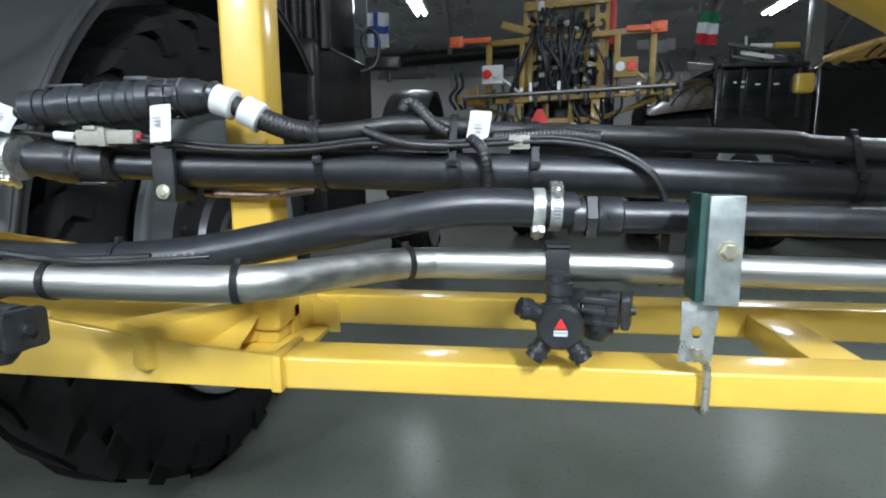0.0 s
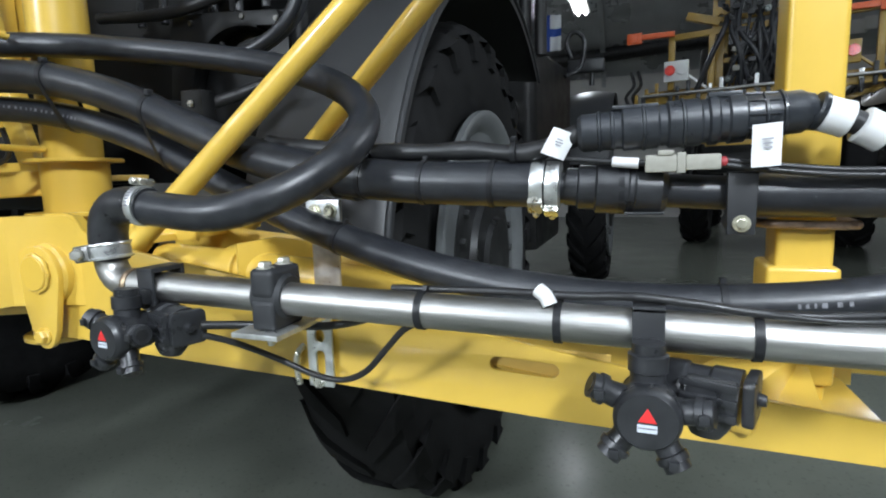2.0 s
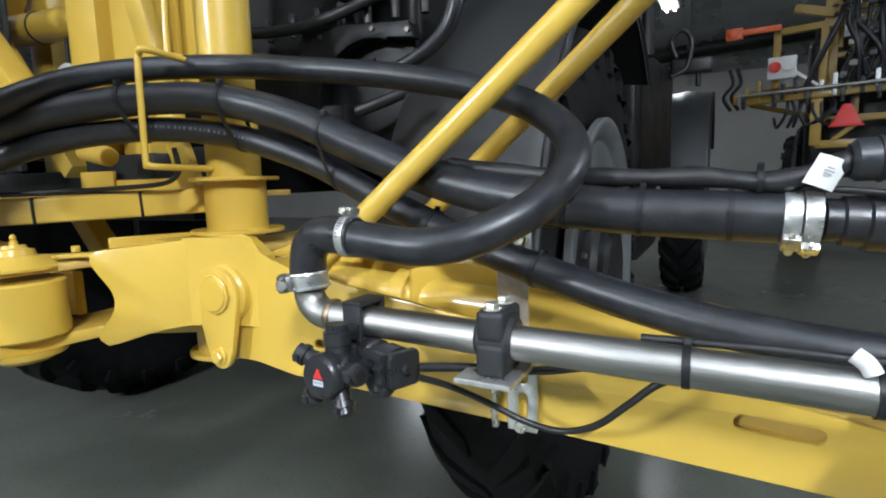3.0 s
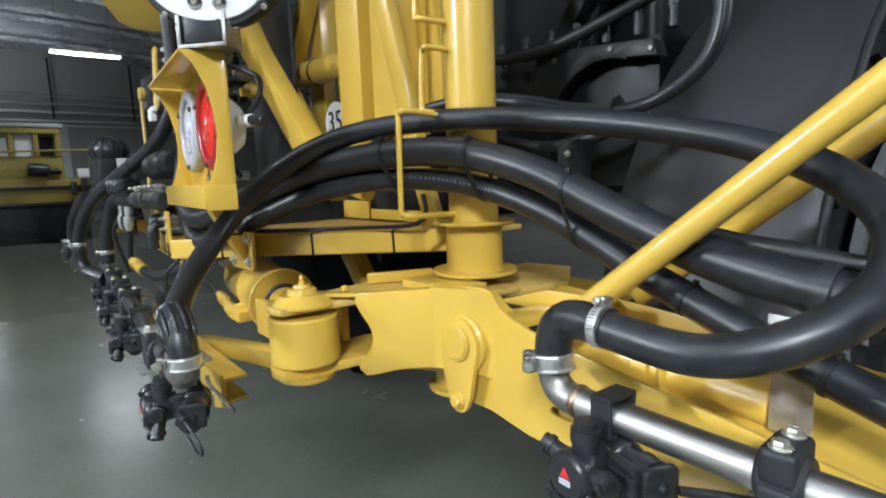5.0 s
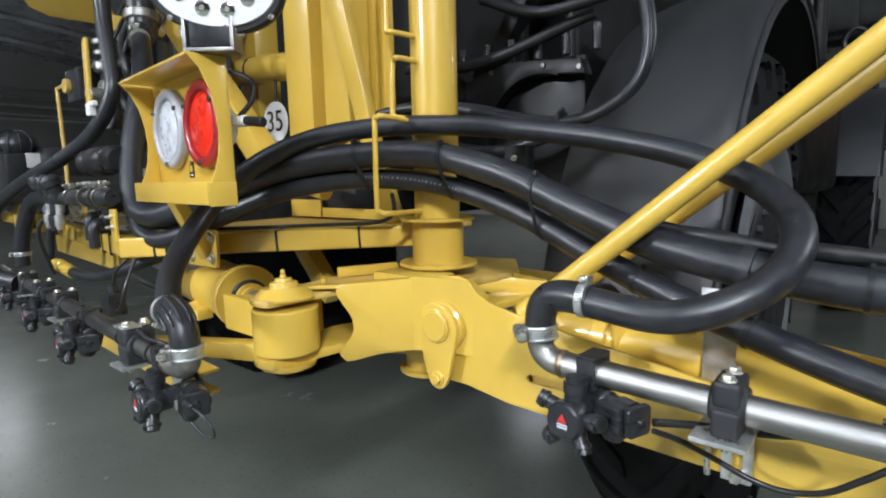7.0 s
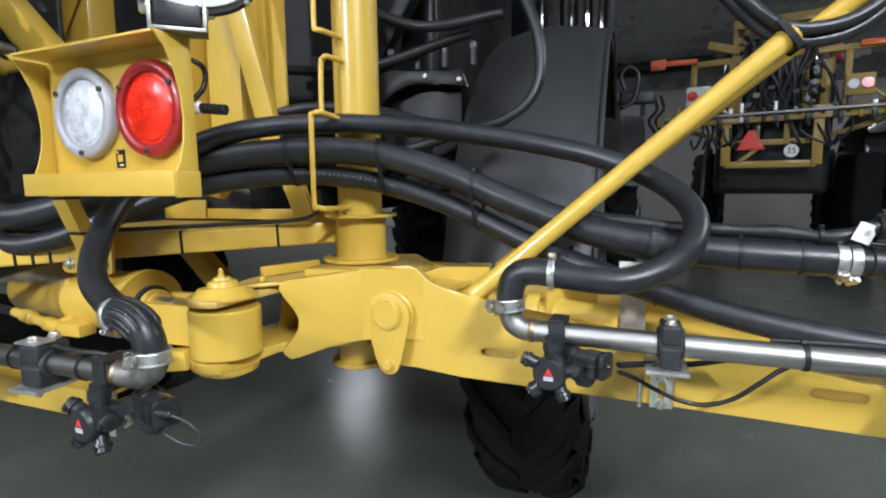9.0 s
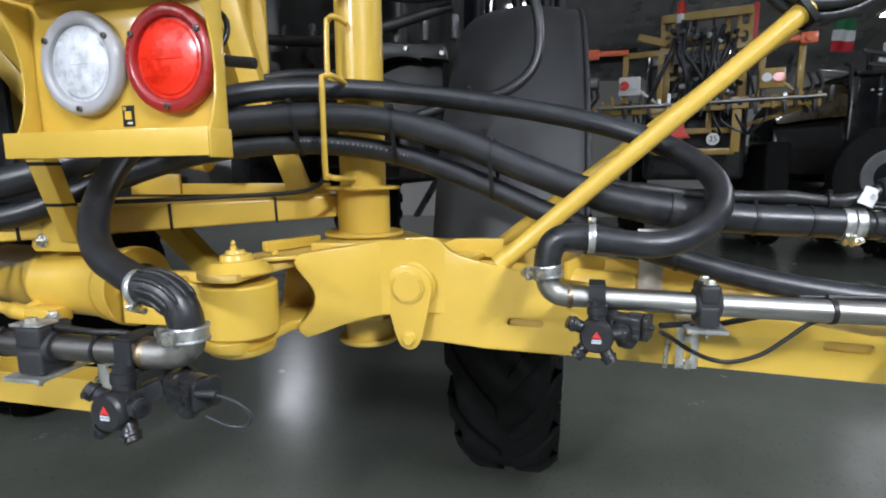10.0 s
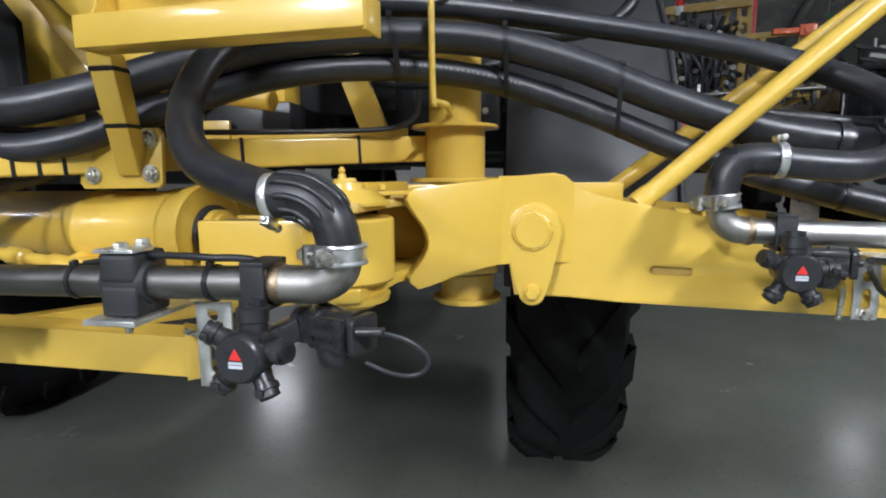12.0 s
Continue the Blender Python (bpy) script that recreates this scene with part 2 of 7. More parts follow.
def lathe(p, q, profile, n=32):
    """A turned shape about the line p to q: profile of (share of the length, radius), capped."""
    p, q = Vector(p), Vector(q)
    s, u, d = frame_of(q - p)
    bm, rings = bmesh.new(), []
    for f, r in profile:
        c = p + (q - p) * f
        rings.append([bm.verts.new(c + (s * math.cos(a) + u * math.sin(a)) * max(r, 1e-5)) for a in [2 * math.pi * i / n for i in range(n)]])
    for a, b in zip(rings, rings[1:]):
        for i in range(n):
            bm.faces.new((a[i], a[(i + 1) % n], b[(i + 1) % n], b[i])).smooth = n > 8
    bm.faces.new(rings[0][::-1])
    bm.faces.new(rings[-1])
    return bm


def cyl(p, q, r, n=32, e=0.0015):
    """A cylinder with broken edges."""
    ln = (Vector(q) - Vector(p)).length
    e = min(e, r * 0.4, ln * 0.3)
    return lathe(p, q, [(0, r - e), (e / ln, r), (1 - e / ln, r), (1, r - e)], n)


def smooth_path(points, steps=10):
    pts = [Vector(p) for p in points]
    ext = [pts[0] * 2 - pts[1], *pts, pts[-1] * 2 - pts[-2]]
    out = []
    for i in range(1, len(ext) - 2):
        a, b, c, d = ext[i - 1:i + 3]
        for k in range(steps):
            t = k / steps
            out.append(0.5 * (2 * b + (c - a) * t + (2 * a - 5 * b + 4 * c - d) * t * t + (3 * b - a - 3 * c + d) * t ** 3))
    return out + [pts[-1]]


def sweep(points, r, n=20, steps=10, ribs=0, smooth=True):
    """A hose along points; r is one radius or one for each sample share; ribs: depth of corrugation."""
    path = smooth_path(points, steps) if smooth else [Vector(p) for p in points]
    if ribs:
        fine = []
        for a, b in zip(path, path[1:]):
            k = max(1, int((b - a).length / 0.0010))
            fine += [a.lerp(b, i / k) for i in range(k)]
        path = fine + [path[-1]]
    bm, rings, s = bmesh.new(), [], None
    for i, p in enumerate(path):
        d = (path[min(i + 1, len(path) - 1)] - path[max(i - 1, 0)]).normalized()
        s = (s - d * s.dot(d)).normalized() if s else frame_of(d)[0]
        u = s.cross(d)
        rr = r(i / (len(path) - 1)) if callable(r) else r
        rr += ribs * (0, 1)[i // 2 % 2] if ribs else 0
        rings.append([bm.verts.new(p + (s * math.cos(a) + u * math.sin(a)) * rr) for a in [2 * math.pi * k / n for k in range(n)]])
    for a, b in zip(rings, rings[1:]):
        for i in range(n):
            bm.faces.new((a[i], a[(i + 1) % n], b[(i + 1) % n], b[i])).smooth = True
    bm.faces.new(rings[0][::-1])
    bm.faces.new(rings[-1])
    return bm


def plate(outline, thick, m=None, holes=(), bevel=0.0015):
    """A flat plate with holes: outline in its own x, z; it lies from y = 0 to thick, then goes to m."""
    cu = bpy.data.curves.new("outline", "CURVE")
    cu.dimensions, cu.fill_mode, cu.extrude, cu.bevel_depth, cu.bevel_resolution = "2D", "BOTH", thick / 2 - bevel, bevel, 1
    cu.offset = -bevel
    for ring in (outline, *holes):
        sp = cu.splines.new("POLY")
        sp.points.add(len(ring) - 1)
        for pt, (x, z) in zip(sp.points, ring):
            pt.co = (x, z, 0, 1)
        sp.use_cyclic_u = True
    ob = bpy.data.objects.new("outline", cu)
    me = bpy.data.meshes.new_from_object(ob)
    bm = bmesh.new()
    bm.from_mesh(me)
    bmesh.ops.recalc_face_normals(bm, faces=bm.faces)
    for f in bm.faces:
        f.smooth = abs(f.normal.z) < 0.99
    bpy.data.objects.remove(ob)
    bpy.data.curves.remove(cu)
    bpy.data.meshes.remove(me)
    moved(bm, Matrix.Translation((0, thick / 2, 0)) @ Matrix.Rotation(radians(90), 4, "X"))
    return moved(bm, m) if m else bm


def arc(cx, cz, r, a0, a1, n=12):
    return [(cx + r * math.cos(radians(a0 + (a1 - a0) * i / n)), cz + r * math.sin(radians(a0 + (a1 - a0) * i / n))) for i in range(n + 1)]


def slot(cx, cz, w, h, tilt=0):
    pts = arc(w / 2 - h / 2, 0, h / 2, -90, 90, 8) + arc(-w / 2 + h / 2, 0, h / 2, 90, 270, 8)
    c, s = math.cos(radians(tilt)), math.sin(radians(tilt))
    return [(cx + x * c - z * s, cz + x * s + z * c) for x, z in pts]


def hexbolt(p, d, r=0.008, h=0.006, washer=0.0):
    """A hex head standing at p along d, on a washer."""
    p, d = Vector(p), Vector(d).normalized()
    bms = []
    if washer:
        bms.append(cyl(p, p + d * 0.002, washer, 24, 0.0004))
        p = p + d * 0.002
    bms.append(lathe(p, p + d * h, [(0, r), (0.75, r), (1, r * 0.82)], 6))
    return join(*bms)


def tie_on(path_point, along, r, w=0.0045, head=(0, 0, 1)):
    """A cable tie round a hose of radius r: band and head."""
    p, d = Vector(path_point), Vector(along).normalized()
    band = lathe(p - d * w / 2, p + d * w / 2, [(0, r), (0, r + 0.0014), (1, r + 0.0014), (1, r)], 28)
    h = Vector(head)
    h = (h - d * h.dot(d)).normalized()
    c = p + h * (r + 0.002)
    s = d.cross(h)
    hd = box(-0.0035, -0.003, -0.002, 0.0035, 0.003, 0.004, 0.0006, 1)
    m = Matrix((s, d, h)).transposed().to_4x4()
    m.translation = c
    return join(band, moved(hd, m))


def heavy_clamp(p, along, r, w=0.018, bolt=(-1, -1, 0), parent=None):
    """A bolted band clamp: rolled edges, two lugs and a cross bolt, as parts of parent."""
    p, d = Vector(p), Vector(along).normalized()
    band = part("band_clamp", lathe(p - d * w / 2, p + d * w / 2, [(0, r), (0, r + 0.0028), (0.10, r + 0.0034), (0.2, r + 0.0016), (0.8, r + 0.0016), (0.90, r + 0.0034), (1, r + 0.0028), (1, r)], 40), ZINC, parent, "bright steel band clamp")
    h = Vector(bolt)
    h = (h - d * h.dot(d)).normalized()
    s = d.cross(h)
    m = Matrix((s, d, h)).transposed().to_4x4()
    m.translation = p + h * r
    for k in (-1, 1):
        part("clamp_lug", moved(join(cyl((k * 0.011, -w * 0.5, 0.006), (k * 0.011, w * 0.5, 0.006), 0.0062, 14), box(k * 0.011 - 0.005, -w * 0.45, -0.003, k * 0.011 + 0.005, w * 0.45, 0.005, 0.001)), m), STEEL, band)
    part("clamp_bolt", moved(join(cyl((-0.026, 0, 0.007), (0.024, 0, 0.007), 0.0034, 12), lathe((0.018, 0, 0.007), (0.026, 0, 0.007), [(0, 0.0068), (0.8, 0.0068), (1, 0.0055)], 6), lathe((-0.022, 0, 0.007), (-0.016, 0, 0.007), [(0, 0.0064), (1, 0.0064)], 6)), m), BOLT, band)
    return band


def hose_clamp(p, along, r, w=0.012, screw=(0, 0, 1), parent=None, label="steel worm-drive clamp"):
    """A slotted band with its screw housing, as parts of parent."""
    p, d = Vector(p), Vector(along).normalized()
    band = part("hose_clamp", lathe(p - d * w / 2, p + d * w / 2, [(0, r), (0, r + 0.0012), (0.08, r + 0.0016), (0.92, r + 0.0016), (1, r + 0.0012), (1, r)], 36), ZINC, parent, label)
    h = Vector(screw)
    h = (h - d * h.dot(d)).normalized()
    s = d.cross(h)
    m = Matrix((s, d, h)).transposed().to_4x4()
    m.translation = p + h * (r + 0.001)
    part("screw_housing", moved(join(box(-0.009, -w * 0.55, 0, 0.009, w * 0.55, 0.008, 0.002), cyl((0.009, 0, 0.004), (0.017, 0, 0.004), 0.0042, 8), cyl((-0.013, 0, 0.004), (-0.009, 0, 0.004), 0.003, 8)), m), BOLT, band)
    slots = bmesh.new()
    for k in range(-3, 4):
        a = k * 0.16
        c = p + (h * math.cos(a + 1.1) + s * math.sin(a + 1.1)) * (r + 0.0017)
        mm = Matrix((s * math.cos(a + 1.1) - h * math.sin(a + 1.1), d, h * math.cos(a + 1.1) + s * math.sin(a + 1.1))).transposed().to_4x4()
        mm.translation = c
        b = moved(box(-0.0008, -w * 0.28, -0.0003, 0.0008, w * 0.28, 0.0003, 0), mm)
        slots = join(slots, b)
    part("band_slots", slots, INK, band)
    return band
# ---- hall ----
X0, X1, Y0, Y1 = -27.0, 15.0, -12.0, 14.0
single("floor", box(X0 - 1, Y0 - 1, FLOOR - 0.2, X1 + 1, Y1 + 1, FLOOR, 0), CONCRETE, (0, 0, FLOOR), "grey-green sealed concrete floor with a dull shine", "floor", kind="structure")


def vault():
    """The curved roof: an arch across y, run along x, with pressed ribs."""
    bm, rings = bmesh.new(), []
    n = 150
    yc, half, rise, spring = (Y0 + Y1) / 2, (Y1 - Y0) / 2 + 0.3, 3.9, FLOOR + 2.7
    for i in range(n + 1):
        a = math.pi * i / n
        rib = 0.02 if i // 1 % 3 == 0 else 0.0
        rings.append((yc + (half + rib) * math.cos(a), spring + (rise + rib) * math.sin(a)))
    va = [bm.verts.new((X0 - 0.2, y, z)) for y, z in rings]
    vb = [bm.verts.new((X1 + 0.2, y, z)) for y, z in rings]
    for i in range(n):
        bm.faces.new((va[i], va[i + 1], vb[i + 1], vb[i]))
    bmesh.ops.solidify(bm, geom=bm.faces[:], thickness=-0.12)
    return bm


def arch_rib(x):
    """A narrow arch standing in from the roof sheet."""
    bm, rows = bmesh.new(), []
    yc, half, rise, spring = (Y0 + Y1) / 2, (Y1 - Y0) / 2 + 0.25, 3.85, FLOOR + 2.7
    for i in range(41):
        a = math.pi * i / 40
        rows.append([bm.verts.new((xx, yc + (half - d) * math.cos(a), spring + (rise - d) * math.sin(a))) for xx, d in ((x - 0.05, 0), (x - 0.05, 0.14), (x + 0.05, 0.14), (x + 0.05, 0))])
    for u, v in zip(rows, rows[1:]):
        for j in range(3):
            bm.faces.new((u[j], u[j + 1], v[j + 1], v[j]))
    return bm


single("ceiling", vault(), ROOF, (0, 1, 4), "dull grey curved sheet-metal roof of the hall", "ceiling", kind="structure")
single("wall_north", join(box(X0, Y1, FLOOR, X1, Y1 + 0.2, 3.2, 0), *[box(X0 + 0.5 + 1.5 * k, Y1 - 0.02, FLOOR + 1.2, X0 + 0.54 + 1.5 * k, Y1 - 0.002, 2.6, 0) for k in range(27)]), PALE_WALL, (0, Y1, 0), "grey sheet wall of the hall", "wall", kind="structure")
# unseen south and east walls, kept pale to bounce fill light forward
single("wall_south", box(X0, Y0 - 0.2, FLOOR, X1, Y0, 3.2, 0), PALE_WALL, (0, Y0, 0), "grey sheet wall of the hall", "wall", kind="structure")
single("wall_east", box(X1, Y0, FLOOR, X1 + 0.2, Y1, 7, 0), PALE_WALL, (X1, 0, 0), "grey end wall of the hall", "wall", kind="structure")
w = single("wall_west", box(X0 - 0.2, Y0, 3.7, X0, Y1, 7, 0), WALL, (X0, 0, 0), "grey upper end wall over a white dado", "wall", kind="structure")
single("wall_dado", box(X0 - 0.2, Y0, FLOOR, X0 + 0.03, Y1, 3.7, 0), WALL_WHITE, (X0, 0, 0), "white painted lower part of the end wall", "wall", kind="structure")
for k, z in enumerate((3.75, 4.1)):
    single("trim", box(X0 + 0.03, Y0, z, X0 + 0.15, Y1, z + 0.1, 0.01), ZINC, (X0, 0, z), "steel rail along the end wall", "rail", kind="structure")


for z, r in ((4.45, 0.05), (4.75, 0.03)):
    single("conduit", cyl((X0 + 0.2, Y0, z), (X0 + 0.2, Y1, z), r, 10), ZINC, (X0, 0, z), "thin conduit pipe along the end wall", "pipe", kind="structure")
for y in (-5.5, -1.5, 2.2, 5.0):
    single("conduit_drop", cyl((X0 + 0.2, y, 3.9), (X0 + 0.2, y, 6.2), 0.04, 8), BLACK, (X0, y, 4), "dark conduit drop on the end wall", "pipe", kind="structure")
for k in range(14):
    x = X0 + 2.5 + 2.9 * k
    single("roof_rib", arch_rib(x), ROOF, (x, 1, 4), "pressed steel rib of the curved roof", "rib", kind="structure")
single("wall_panel", box(X0 + 0.03, 2.6, FLOOR, X0 + 0.09, Y1, 3.6, 0.01), WALL, (X0, 6, 0), "grey corrugated door panel in the end wall", "door", kind="structure")


def strip_fixture(x, y, z, along, length):
    t = thing("ceiling_lamp", (x, y, z), "lit white fluorescent strip lamp hung under the roof", "lamp", "strip lamps")
    m = pose(x, y, z, 0, 0, 90 if along == "y" else 0)
    part("housing", moved(box(-length / 2 - 0.015, -0.13, 0.0, length / 2 + 0.015, 0.13, 0.05, 0.01), m), WHITE, t)
    for dy in (-0.06, 0.06):
        part("tube", moved(cyl((0.015 - length / 2, dy, -0.022), (length / 2 - 0.015, dy, -0.022), 0.017, 12), m), TUBE, t)
    for dx in (-0.5, 0.5):
        part("hanger", moved(cyl((dx, 0, 0.05), (dx, 0, 3.2 if abs(y) < 6 else 1.8), 0.005, 6), m), BLACK, t)


for x, y, z, along, watts, length in LAMPS:
    strip_fixture(x, y, z, along, length)
# ---- boom arm ----
def ay(x):
    """The arm's front face, which runs slightly away to the right."""
    return 0.604 + 0.037 * (x + 1.19)


ARM_YAW = math.degrees(math.atan(0.037))
arm = thing("folding_boom", (-0.7, 0.7, 0.70), "yellow-painted welded steel boom with slotted plates", "boom")
AM = pose(-1.19, ay(-1.19), 0, 0, 0, ARM_YAW)


def lx(x):
    return (x + 1.19) / math.cos(radians(ARM_YAW))


front = [(-1.222, 0.733), (-1.15, 0.7315), (-1.06, 0.728), (-0.71, 0.713), (-0.45, 0.699), (-0.128, 0.689), (-0.128, 0.727), (-0.228, 0.738), (-0.302, 0.749), (-0.40, 0.766), (-0.62, 0.803), (-0.80, 0.834), (-0.96, 0.860), (-1.04, 0.876), (-1.10, 0.888), (-1.125, 0.898), (-1.148, 0.918), (-1.150, 0.9185), (-1.165, 0.922), (-1.232, 0.917), (-1.232, 0.79)]
face = plate([(lx(x), z) for x, z in front], 0.008, AM, [slot(lx(-0.992), 0.777, 0.062, 0.012, -2), slot(lx(-0.488), 0.755, 0.074, 0.015, -3)])
for x in (-1.06, -1.15):
    bmesh.ops.bisect_plane(face, geom=face.verts[:] + face.edges[:] + face.faces[:], plane_co=(x, 0, 0), plane_no=(1, 0, 0))
for v in face.verts:
    # the plate is pressed back a little round the pivot
    v.co.y += 0.018 * min(1, max(0, (-1.06 - v.co.x) / 0.09))
part("front_plate", face, YELLOW, arm)
part("slot_backing", plate([(lx(-1.06), 0.76), (lx(-0.40), 0.735), (lx(-0.40), 0.772), (lx(-1.06), 0.795)], 0.004, AM @ pose(0, 0.0115, 0)), YELLOW_DUSTY, arm)
back = [(-1.20, 0.70), (-0.128, 0.69), (-0.128, 0.735), (-0.30, 0.768), (-0.46, 0.803), (-0.55, 0.820), (-0.66, 0.834), (-0.78, 0.850), (-0.95, 0.868), (-1.20, 0.89)]
part("back_plate", plate([(x + 1.19, z) for x, z in back], 0.008, pose(-1.19, 0.85, 0)), YELLOW, arm)
bm = bmesh.new()
vs = []
for x, z in [(-1.16, 0.80), (-1.065, 0.798), (-0.95, 0.795), (-0.71, 0.775), (-0.45, 0.742), (-0.20, 0.712)]:
    vs.append([bm.verts.new((x, ay(x) + (0.03 if x < -1.06 else 0.008), z)), bm.verts.new((x, 0.69, z + 0.004)), bm.verts.new((x, 0.75, z + 0.03)), bm.verts.new((x, 0.85, z + 0.035))])
for a, b in zip(vs, vs[1:]):
    for i in range(3):
        bm.faces.new((a[i], a[i + 1], b[i + 1], b[i]))
bmesh.ops.solidify(bm, geom=bm.faces[:], thickness=0.006)
part("channel_floor", bm, YELLOW, arm)
part("inner_tube", cyl((-1.10, 0.735, 0.835), (-0.80, 0.74, 0.815), 0.030), YELLOW, arm)
part("tube_collar", cyl((-0.965, 0.737, 0.826), (-0.94, 0.737, 0.825), 0.037), YELLOW, arm)
part("rib", plate([(0, 0), (0.20, -0.02), (0.20, 0.045), (0.06, 0.075), (0, 0.07)], 0.008, pose(-0.92, 0.70, 0.80, 0, 0, 62)), YELLOW, arm)
part("bottom_plate", box(-1.2, 0.64, 0.727, -0.75, 0.85, 0.733, 0.001), YELLOW, arm)
part("bottom_plate", beam((-0.75, 0.745, 0.721), (-0.14, 0.758, 0.6955), 0.18, 0.008, 0.001), YELLOW, arm)

# pivot boss with its retaining plate
part("boss_collar", cyl((-1.196, 0.645, 0.832), (-1.196, 0.606, 0.832), 0.047, 40, 0.004), YELLOW, arm)
ear = arc(0, 0, 0.043, -12, 192, 20) + [(-0.024, -0.082)] + arc(0.001, -0.09, 0.020, 190, 350, 10) + [(0.026, -0.082)]
part("retainer_plate", plate(ear, 0.010, pose(-1.196, 0.597, 0.832, 0, 0, 2)), YELLOW, arm)
part("pivot_head", cyl((-1.196, 0.600, 0.836), (-1.196, 0.5905, 0.836), 0.0255, 40, 0.0012), YELLOW, arm)
bead = random.Random(9)
ring = [(-1.196 + (0.0268 + bead.uniform(-0.0012, 0.0012)) * math.cos(a), 0.5955, 0.836 + (0.0268 + bead.uniform(-0.0012, 0.0012)) * math.sin(a)) for a in [2 * math.pi * k / 40 for k in range(41)]]
part("weld_bead", sweep(ring, 0.0030, 8, 2), YELLOW, arm)
part("retainer_bolt", join(cyl((-1.195, 0.600, 0.742), (-1.195, 0.594, 0.742), 0.014), hexbolt((-1.195, 0.595, 0.742), (0, -1, 0), 0.011, 0.008)), YELLOW, arm)

# brace rods
part("brace_rod", lathe((-1.0333, 0.6337, 0.88), (-0.562, 0.6948, 1.287), [(0, 0.0158), (0.93, 0.0158), (0.97, 0.0172), (1, 0.0172)], 32), YELLOW, arm)
part("brace_rod", cyl((-1.053, 0.881, 0.88), (-0.34, 0.744, 1.446), 0.0158, 32), YELLOW, arm)
part("brace_clip", beam((-0.580, 0.690, 1.285), (-0.490, 0.757, 1.322), 0.036, 0.006, 0.002), YELLOW, arm)
part("brace_weld", lathe((-1.041, 0.6327, 0.873), (-1.020, 0.6355, 0.892), [(0, 0.0185), (0.5, 0.0180), (1, 0.0160)], 24), YELLOW, arm)

# post with sleeve foot
part("post", box(-0.236, 0.758, 0.70, -0.181, 0.813, 1.75, 0.006, 3), YELLOW, arm)
part("post_sleeve", box(-0.245, 0.751, 0.72, -0.175, 0.825, 0.852, 0.006, 3), YELLOW, arm)
part("foot_gusset", beam((-0.30, 0.64, 0.735), (-0.19, 0.86, 0.725), 0.06, 0.05, 0.005), YELLOW, arm)

# outer section: two rails and a cross tube
outer = thing("boom_section", (0.3, 0.75, 0.69), "yellow square-tube outer boom section, painted steel", "boom section")
part("front_rail", beam((-0.132, 0.679, 0.706), (1.3, 0.684, 0.703), 0.058, 0.037, 0.004, 3), YELLOW, outer)
part("rear_rail", beam((-0.23, 0.92, 0.714), (1.3, 0.92, 0.700), 0.05, 0.046, 0.004, 3), YELLOW, outer)
part("cross_tube", beam((0.475, 0.70, 0.703), (0.485, 0.90, 0.703), 0.056, 0.036, 0.004), YELLOW, outer)
part("end_gusset", box(-0.245, 0.80, 0.70, -0.175, 0.90, 0.745, 0.004), YELLOW, outer)
part("end_collar", box(-0.138, 0.642, 0.686, -0.126, 0.712, 0.728, 0.002), YELLOW, outer)
part("upper_diagonal", beam((0.30, 0.595, 1.152), (1.2, 0.605, 0.643), 0.05, 0.075, 0.005), YELLOW, outer)

# ---- folding link between arm and centre frame ----
link = thing("hinge_link", (-1.35, 0.6, 0.74), "yellow cast hinge link with a scooped end and grease nipple", "hinge")
LM = pose(-1.368, 0.522, 0, 0, 0, 28)
side = [(0.014, 0.757), (0.03, 0.760), (0.077, 0.774), (0.12, 0.782), (0.146, 0.786), (0.146, 0.916), (0.03, 0.904), (0.010, 0.902), (0.001, 0.896), (-0.002, 0.886), (0.003, 0.876)] + [(0.003 + 0.027 * math.sin(math.pi * k / 8), 0.872 - 0.092 * k / 8) for k in range(1, 8)] + [(0.0, 0.776), (0.002, 0.767)]
part("side_plate", plate(side, 0.024, LM, bevel=0.003), YELLOW, link)
fold = bmesh.new()
cols = []
for k in range(17):
    run = 0.13 * k / 16
    x, y = -1.246 + run, 0.5872 + 0.53 * run - 2.04 * run * run
    top = 0.918 - 0.025 * min(1, max(0, (x + 1.150) / 0.03))
    cols.append([fold.verts.new((x, y, 0.786)), fold.verts.new((x, y, top)), fold.verts.new((x, y + 0.02, top)), fold.verts.new((x, y + 0.02, 0.786))])
for u, v in zip(cols, cols[1:]):
    for j in range(4):
        fold.faces.new((u[j], u[(j + 1) % 4], v[(j + 1) % 4], v[j])).smooth = True
fold.faces.new(cols[0])
fold.faces.new(cols[-1][::-1])
part("fold", fold, YELLOW, link)
part("side_plate", plate([(0.0, 0.765), (0.2, 0.785), (0.2, 0.88), (0.02, 0.875)], 0.016, LM @ pose(-0.03, 0.13, 0), bevel=0.003), YELLOW, link)


def level(outline, z, thick, bevel=0.002):
    b = plate([(x, y) for x, y in outline], thick, None, (), bevel)
    return moved(b, Matrix.Translation((0, 0, z)) @ Matrix(((1, 0, 0, 0), (0, 0, 1, 0), (0, 1, 0, 0), (0, 0, 0, 1))))


